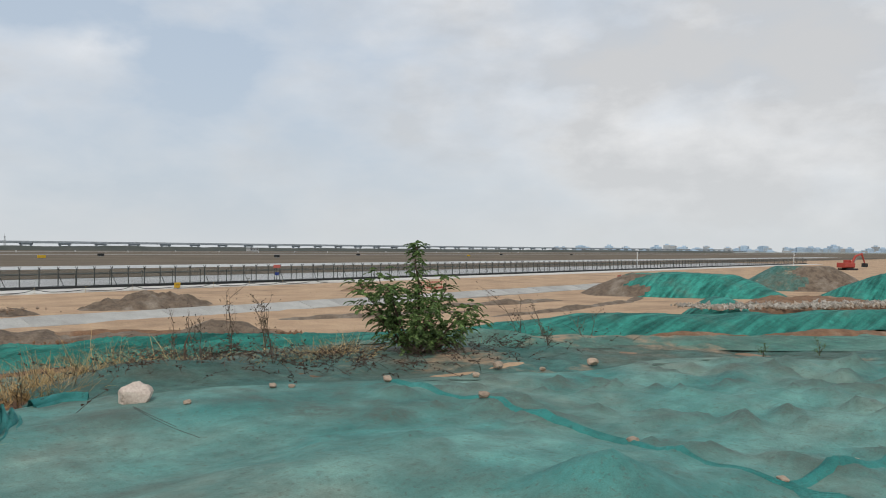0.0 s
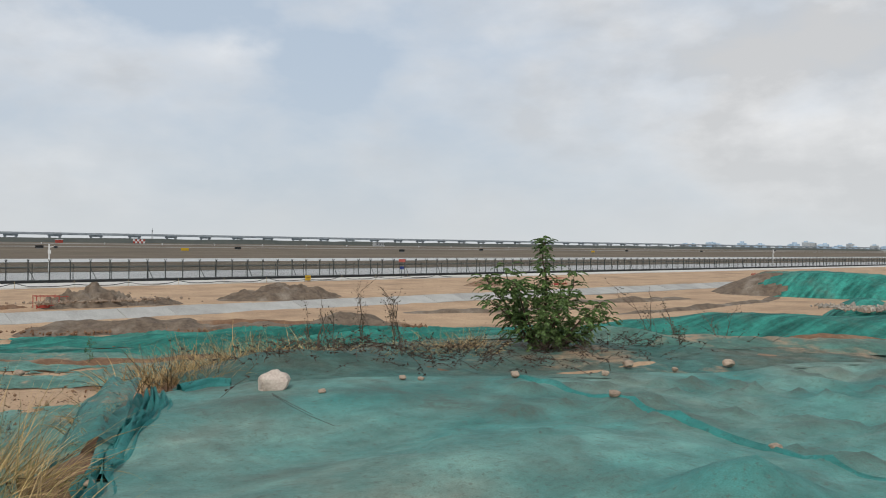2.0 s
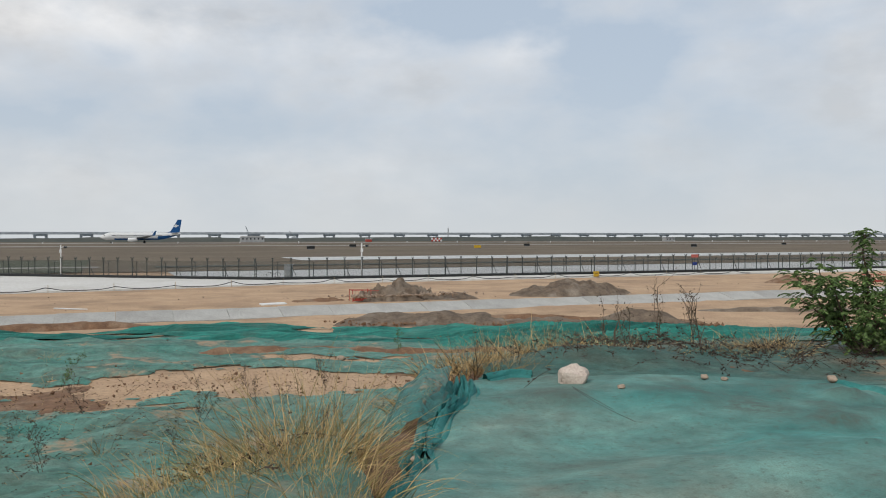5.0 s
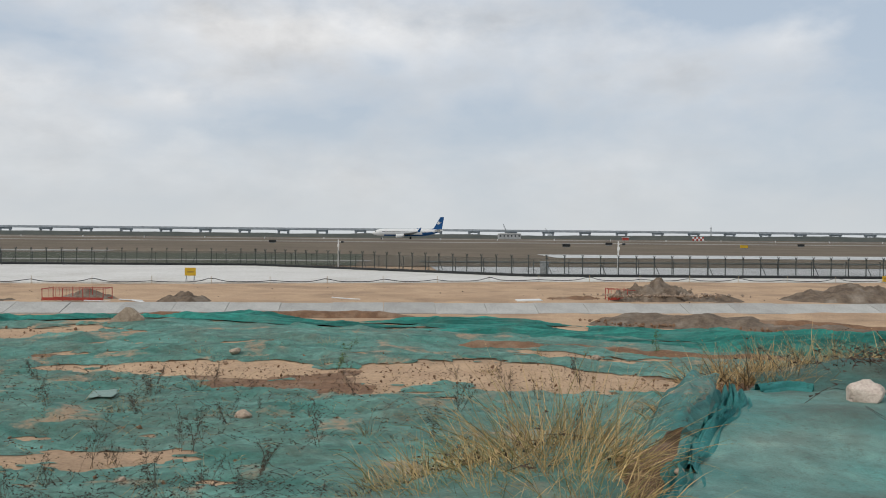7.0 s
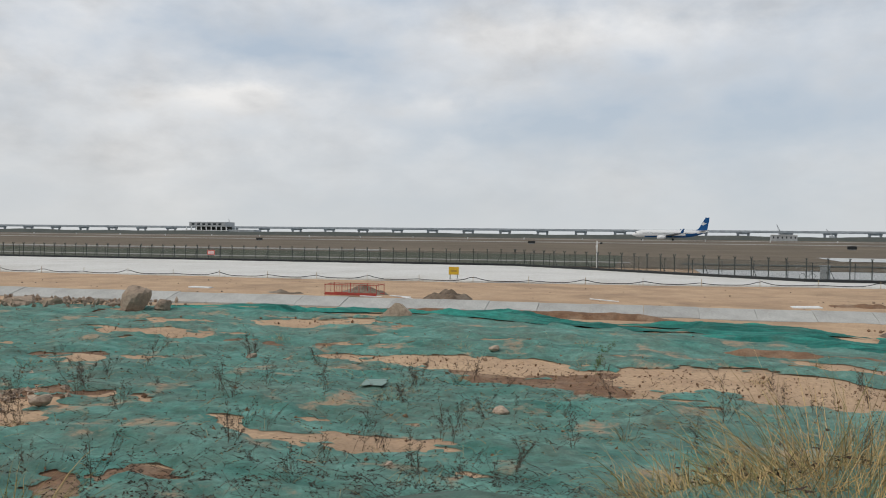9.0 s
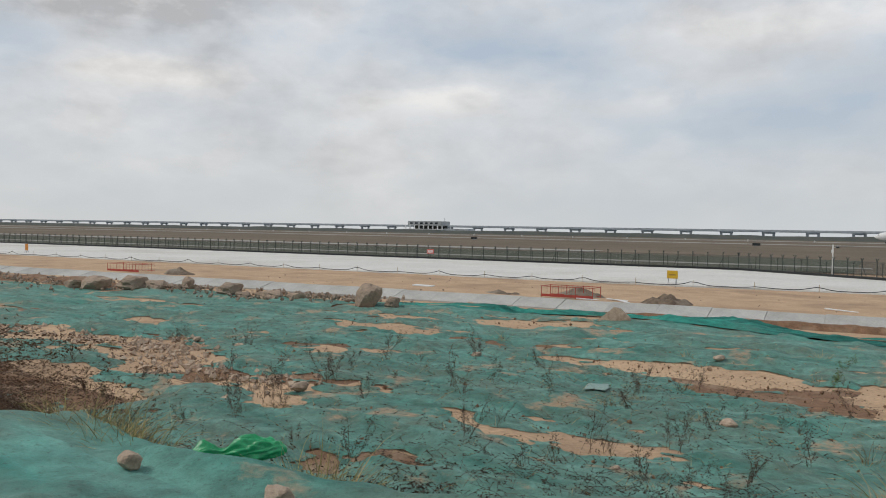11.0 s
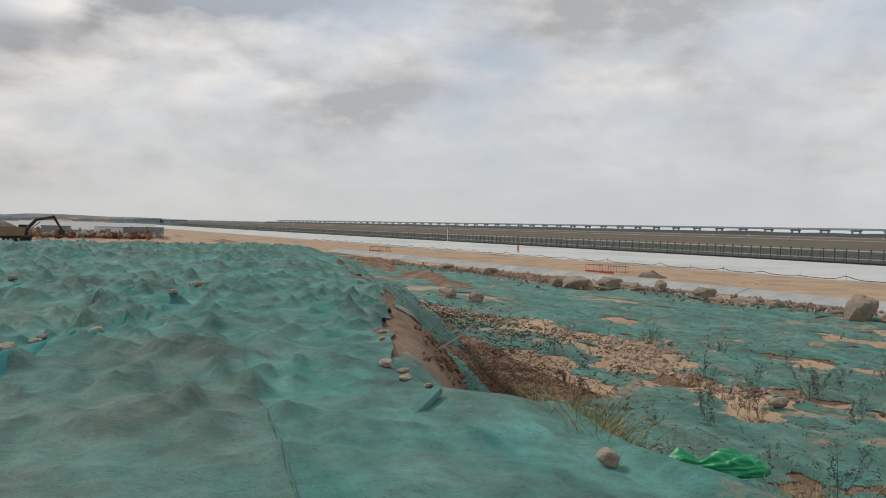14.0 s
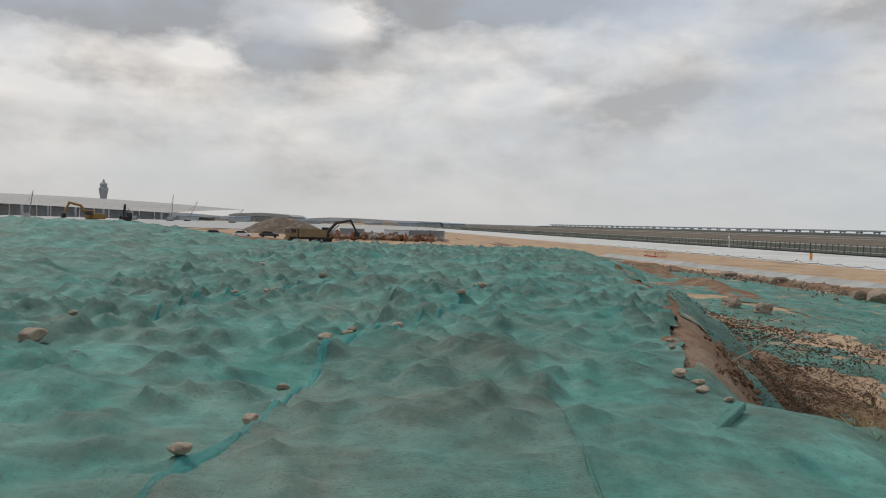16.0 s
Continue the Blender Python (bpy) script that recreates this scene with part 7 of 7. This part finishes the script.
# signs, lights and cabinets on the turf
for i, (s, d, c) in enumerate(((85, 300, 0), (120, 262, 1), (160, 300, 0), (215, 262, 0), (300, 300, 0), (345, 262, 1), (60, 262, 0), (-40, 300, 0), (-150, 300, 0), (430, 300, 0), (520, 300, 0))):
    bx = tagged(place("taxiway_sign", s, d, float(airfield(d)) + 0.1), "low taxiway sign box on the turf", "sign", "taxiway signs")
    part("panel", box(-1.3, 1.3, -0.2, 0.2, 0.2, 1.1, 0.03), (BLACK, YELLOW)[c], bx)
    part("foot", box(-1.0, 1.0, -0.15, 0.15, -0.1, 0.2), STEEL, bx)
lamp_b = bmesh.new()
add_tube(lamp_b, [(0, 0, 0), (0, 0, 0.6)], 0.14, n=6)
add_box(lamp_b, -0.22, 0.22, -0.22, 0.22, 0.6, 0.95)
first = None
for i in range(36):
    s = -420 + i * 30
    x, y, _ = along(s, 420)
    lm = obj("runway_light", lamp_b.copy(), WHITE) if first is None else copy_thing(first, pose(x, y, 2.62, 0, 0, 0))
    if first is None:
        first = lm
        lm.matrix_basis = pose(x, y, 2.62)
        tagged(lm, "small white runway edge light", "light", "runway edge lights")

# ---- far skyline to the north-east ----
# no mist in the air here: the blocks' wall colours carry the haze
rs = random.Random(51)
for i in range(84):
    az = -math.radians(rs.uniform(52, 73.5))
    dist = rs.uniform(2350, 2900)
    x, y = -math.sin(az) * dist, math.cos(az) * dist
    wd, hg = rs.uniform(9, 30), rs.choice((rs.uniform(5, 10), rs.uniform(8, 17), rs.uniform(14, 25)))
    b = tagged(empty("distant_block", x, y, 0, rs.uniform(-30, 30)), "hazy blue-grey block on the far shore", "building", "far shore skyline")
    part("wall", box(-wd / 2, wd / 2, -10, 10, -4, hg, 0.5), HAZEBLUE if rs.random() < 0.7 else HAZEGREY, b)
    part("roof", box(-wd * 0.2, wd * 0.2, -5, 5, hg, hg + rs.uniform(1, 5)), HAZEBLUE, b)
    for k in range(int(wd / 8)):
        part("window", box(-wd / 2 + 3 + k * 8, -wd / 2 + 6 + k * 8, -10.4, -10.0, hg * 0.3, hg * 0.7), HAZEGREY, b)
ridge_s = np.linspace(-1.33, -0.78, 90)
hv, hf = [], []
for i, a in enumerate(ridge_s):
    h_ = 4.5 + 3 * float(fbm(np.array([i * 1.0]), np.array([3.0]), 6.0, 4, 601)[0])
    x, y = -math.sin(a) * 2300, math.cos(a) * 2300
    hv += [(x, y, -4), (x, y, h_), (x * 1.02, y * 1.02, h_ * 0.8)]
for i in range(len(ridge_s) - 1):
    hf += [(i * 3 + k, i * 3 + 3 + k, i * 3 + 4 + k, i * 3 + 1 + k) for k in range(2)]
# scrub colour is lightened to paint in the haze over the water
tagged(raw("far_shore", hv, hf, material("hazy_scrub", (0.27, 0.30, 0.29), (0.31, 0.335, 0.325), 0.02, 1.0, 0.0, 0.2)), "hazy dark treeline of the far shore", "treeline", kind="structure")

# ---- the works beyond the mound ----


def excavator(label, x, y, z, rz, body=EXCAV, arm=EXCAV, reach=1.0):
    e = tagged(empty("excavator", x, y, z, rz), label, "excavator", "excavators")
    for sy in (-1.35, 1.35):
        part("track", box(-2.1, 2.1, sy - 0.35, sy + 0.35, 0, 0.95, 0.25), TYRE, e)
    part("turntable", box(-1.0, 1.0, -1.0, 1.0, 0.9, 1.15, 0.05), BLACK, e)
    part("house", box(-2.6, 1.2, -1.35, 1.35, 1.15, 2.4, 0.15), body, e)
    part("cab", box(-0.1, 1.6, 0.2, 1.35, 1.15, 3.1, 0.12), body, e)
    part("cab_window", box(0.2, 1.63, 0.35, 1.38, 2.0, 2.9, 0.05), DARKGLASS, e)
    part("boom", tube([(1.0, -0.3, 1.9), (2.4 * reach, -0.3, 4.1), (4.8 * reach, -0.3, 4.7)], 0.36, 0.26, 6), arm, e)
    part("stick", tube([(4.7 * reach, -0.3, 4.9), (5.9 * reach, -0.3, 2.2)], 0.26, 0.18, 6), arm, e)
    part("bucket", prism([(5.5 * reach, 2.3), (6.4 * reach, 2.2), (6.3 * reach, 1.2), (5.4 * reach, 1.3)], -0.9, 0.3), BLACK, e)
    part("ram", tube([(1.4, -0.3, 1.7), (2.9 * reach, -0.3, 3.7)], 0.1, n=5), STEEL, e)
    return e


excavator("dark excavator with a raised arm behind a truck", -172.5, -17.0, 0.0, 90 - 175 + 175, BLACK, BLACK, 1.25)
excavator("yellow excavator digging behind the ridge", -187, -70, 2.3, -60)
excavator("dark excavator behind the netted ridge", -194, -65.0, 2.0, 20, BLACK, BLACK)
excavator("red excavator arm far along the sand", 222, 78, -0.5, -20, REDPAINT, REDPAINT)


def dump_truck(label, x, y, z, rz, col=OLIVE):
    t = tagged(empty("dump_truck", x, y, z, rz), label, "truck")
    part("chassis", box(-3.8, 3.8, -1.0, 1.0, 0.75, 1.1, 0.05), BLACK, t)
    cab_ = part("cab", box(-3.9, -2.1, -1.2, 1.2, 1.1, 3.0, 0.15), col, t)
    part("windscreen", box(-3.94, -3.88, -1.0, 1.0, 2.0, 2.75), DARKGLASS, cab_)
    part("side_window", box(-3.5, -2.5, -1.24, -1.19, 2.0, 2.7), DARKGLASS, cab_)
    part("tipper_body", prism([(-1.9, 1.15), (3.9, 1.15), (4.1, 2.7), (-1.9, 2.9)], -1.25, 1.25), col, t)
    part("bumper", box(-4.1, -3.85, -1.2, 1.2, 0.6, 1.1, 0.05), col, t)
    for wx in (-2.9, 1.6, 2.9):
        for sy in (-1.05, 1.05):
            w_ = part("wheel", tube([(wx, sy - 0.2, 0.52), (wx, sy + 0.2, 0.52)], 0.52, n=14), TYRE, t)
            part("rim", tube([(wx, sy - 0.22, 0.52), (wx, sy + 0.22, 0.52)], 0.26, n=10), STEEL, w_)
    return t


dump_truck("dusty olive dump truck parked beyond the mound", -163.5, -19.3, 0.0, 118)


def car(label, x, y, z, rz, mat):
    c = tagged(empty("car", x, y, z, rz), label, "car", "parked cars")
    part("body", prism([(-2.2, 0.35), (2.2, 0.35), (2.2, 0.85), (1.2, 0.98), (0.6, 1.5), (-1.2, 1.52), (-1.9, 0.98), (-2.2, 0.9)], -0.88, 0.88), mat, c)
    part("window", prism([(0.95, 1.0), (0.5, 1.42), (-1.1, 1.44), (-1.6, 1.0)], -0.9, 0.9), DARKGLASS, c)
    for wx in (-1.35, 1.35):
        for sy in (-0.8, 0.8):
            part("wheel", tube([(wx, sy - 0.1, 0.33), (wx, sy + 0.1, 0.33)], 0.33, n=12), TYRE, c)
    return c


CARWHITE, CARRED, CARDARK = plain("car_white", (0.7, 0.7, 0.7), 0.3), plain("car_red", (0.35, 0.04, 0.05), 0.3), plain("car_dark", (0.05, 0.05, 0.055), 0.3)
for i, (t_, m_, lb) in enumerate(((0, CARRED, "red car parked by the works road"), (1, CARWHITE, "white car parked by the works road"), (2, CARDARK, "dark car parked by the works road"), (3, CARWHITE, "white car parked by the works road"), (4, CARDARK, "dark car parked by the works road"), (5, CARWHITE, "white van parked by the works road"), (6, CARRED, "red car parked by the works road"))):
    car(lb, -178 - t_ * 2.5, -53 + t_ * 5.6, 0.25, 70 + (i * 37) % 40, m_)
heap("dark soil heap beyond the works road", -262, -38, 16, 9, 5.2, GREYSOIL, 1.3, 0.2, seed=31, rough=0.12, name="spoil_heap")
heap("rusty scrap and debris heap", -215, -9, 14, 5, 1.6, RUST, 1.5, 0.2, seed=32, rough=0.6, name="debris_heap")
heap("low brown spoil bank beyond the mound", -175, -40, 26, 4, 0.9, SOIL, 1.35, 0.3, seed=33, rough=0.3, name="spoil_bank")
heap("brown spoil behind the ridge", -192, -72, 26, 7, 2.7, SOIL, 1.2, 0.3, seed=34, rough=0.25, name="spoil_bank")
scatter("scattered machine debris on the works ground", "debris", spread(420, lambda r: (-205 + r.gauss(0, 6), r.uniform(-24, 8)), 521), (0.3, 1.4), RUST, 21, "debris", 0.6)
scatter("scattered pale crates and sacks on the works ground", "debris", spread(160, lambda r: (-203 + r.gauss(0, 6), r.uniform(-20, 10)), 522), (0.3, 1.1), PALEROCK, 22, "debris", 0.8)
for i, (x, y, m_) in enumerate(((-206, -1.5, WHITE), (-208, 3.5, SMOKEGREY), (-214, 8, SMOKEGREY), (-210, -13, STEEL))):
    k = tagged(empty("site_container", x, y, 0, 80), "steel site container on the works ground", "container", "site containers")
    part("shell", box(-3.0, 3.0, -1.2, 1.2, 0.1, 2.6, 0.05), m_, k)
    part("door", box(-0.6, 0.6, -1.26, -1.2, 0.15, 2.2), STEEL, k)
    part("roof", box(-3.05, 3.05, -1.25, 1.25, 2.6, 2.7), STEEL, k)
pav = [(-330, -300), (-330, 6), (-500, 20), (-900, 40), (-1100, -500)]
tagged(raw("far_apron", [(x, y, 0.2) for x, y in pav], [tuple(range(5))], CONCRETE, smooth=False), "wide pale concrete apron beyond the works", "apron", kind="structure")

# control tower and terminal
atc = tagged(empty("control_tower", -1411, -512, 0, 0), "grey airport control tower with a flared top", "control tower")
sh_ = bmesh.new()
tr = [[sh_.verts.new((r * math.cos(a), r * math.sin(a), z)) for a in (2 * math.pi * k / 20 for k in range(20))] for z, r in ((-2, 5.4), (14, 5.0), (28, 4.8), (38, 6.2), (47, 7.8), (50, 7.5))]
for a, b in zip(tr, tr[1:]):
    for k in range(20):
        sh_.faces.new((a[k], a[(k + 1) % 20], b[(k + 1) % 20], b[k]))
sh_.faces.new(tr[-1])
# tower colour is paled and blued to stand in for distance haze
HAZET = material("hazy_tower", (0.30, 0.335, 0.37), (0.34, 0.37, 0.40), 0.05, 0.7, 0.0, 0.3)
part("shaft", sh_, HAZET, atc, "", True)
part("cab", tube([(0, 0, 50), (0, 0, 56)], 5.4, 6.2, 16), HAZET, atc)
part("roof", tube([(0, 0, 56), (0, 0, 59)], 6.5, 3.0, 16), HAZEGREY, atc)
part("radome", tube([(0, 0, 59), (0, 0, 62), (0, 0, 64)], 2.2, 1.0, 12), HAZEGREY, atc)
term = tagged(empty("terminal", -1080, -480, 0, 0), "long pale airport terminal with a curved roof", "terminal")
tv, tf2 = [], []
U_ = Vector((-0.34, -0.94, 0))
W_ = Vector((-0.94, 0.34, 0))
for i in range(31):
    u = i / 30
    base = U_ * (u * 620 - 260)
    hgt = 13 + 15 * (1 - (1 - u) ** 2.2)
    for j in range(7):
        v = j / 6 - 0.5
        p = base + W_ * (v * 160)
        tv.append((p.x, p.y, hgt * (0.95 + 0.55 * v - 0.25 * v * v)))
for i in range(30):
    tf2 += [(i * 7 + j, i * 7 + j + 1, i * 7 + 8 + j, i * 7 + 7 + j) for j in range(6)]
# roof and glass below have the haze painted into their colours too
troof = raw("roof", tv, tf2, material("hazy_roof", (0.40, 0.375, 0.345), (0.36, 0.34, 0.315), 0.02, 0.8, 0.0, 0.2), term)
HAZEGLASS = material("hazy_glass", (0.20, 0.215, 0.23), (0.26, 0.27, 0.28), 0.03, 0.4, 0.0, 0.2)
for i in range(30):
    a = U_ * (i / 30 * 620 - 256)
    b = U_ * ((i + 0.9) / 30 * 620 - 256)
    hgt = (13 + 15 * (1 - (1 - i / 30) ** 2.2)) * 0.66
    lo, hi = (a - W_ * 70), (b - W_ * 70)
    gp = bmesh.new()
    add_box(gp, 0, (hi - lo).length, -0.4, 0.4, -1, hgt, Matrix.Translation((lo.x, lo.y, 0)) @ Matrix.Rotation(math.atan2(hi.y - lo.y, hi.x - lo.x), 4, "Z"))
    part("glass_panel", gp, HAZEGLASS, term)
for i in range(16):
    a = U_ * (i / 16 * 620 - 256) - W_ * 84
    part("column", tube([(a.x, a.y, -1), (a.x, a.y, (13 + 15 * (1 - (1 - i / 16) ** 2.2)) * 0.62)], 1.2, n=6), HAZEGREY, term)
hang = tagged(empty("hangar", -1150, -190, 0, 80), "low pale hangar with a curved roof", "hangar")
part("wall", box(-45, 45, -30, 30, -1, 7.5, 0.5), HAZEGREY, hang)
part("roof", prism([(-48, 7.5), (48, 7.5), (38, 10.5), (0, 12.5), (-38, 10.5)], -32, 32), HAZEGREY, hang)
for i in range(5):
    part("door", box(-42 + i * 17.5, -28 + i * 17.5, -30.6, -30, 0, 6), STEEL, hang)
for x, y, L, ln, r in ((-620, -330, 42, 0.25, 0), (-640, -290, 40, 0.15, 30), (-760, -215, 46, 0.1, 60), (-800, -210, 40, 0.45, 20), (-720, -150, 26, 0.7, 10), (-780, -255, 24, -0.7, 40)):
    crawler_crane("tall slender construction crane near the terminal", x, y, 0.0, L * 0.48, ln, r + 90)
# low buildings take the wall colours with haze painted in
rk_ = random.Random(77)
for i in range(26):
    a = rk_.uniform(math.radians(86), math.radians(108))
    dist = rk_.uniform(900, 1500)
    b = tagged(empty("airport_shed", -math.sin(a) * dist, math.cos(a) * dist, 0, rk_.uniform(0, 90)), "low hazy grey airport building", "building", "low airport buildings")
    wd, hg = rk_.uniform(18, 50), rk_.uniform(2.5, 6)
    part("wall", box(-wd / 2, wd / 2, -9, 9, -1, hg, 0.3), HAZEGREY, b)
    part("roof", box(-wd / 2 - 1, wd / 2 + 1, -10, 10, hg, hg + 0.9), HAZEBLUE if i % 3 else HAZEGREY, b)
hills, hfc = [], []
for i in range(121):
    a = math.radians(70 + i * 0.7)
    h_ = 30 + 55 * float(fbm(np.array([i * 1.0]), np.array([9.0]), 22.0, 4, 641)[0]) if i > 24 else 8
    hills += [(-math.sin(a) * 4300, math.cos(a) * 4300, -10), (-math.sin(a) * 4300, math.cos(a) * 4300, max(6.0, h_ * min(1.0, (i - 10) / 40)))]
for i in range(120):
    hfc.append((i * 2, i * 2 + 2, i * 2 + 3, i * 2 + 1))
# hill colour is set close to the horizon's, so the haze is painted on
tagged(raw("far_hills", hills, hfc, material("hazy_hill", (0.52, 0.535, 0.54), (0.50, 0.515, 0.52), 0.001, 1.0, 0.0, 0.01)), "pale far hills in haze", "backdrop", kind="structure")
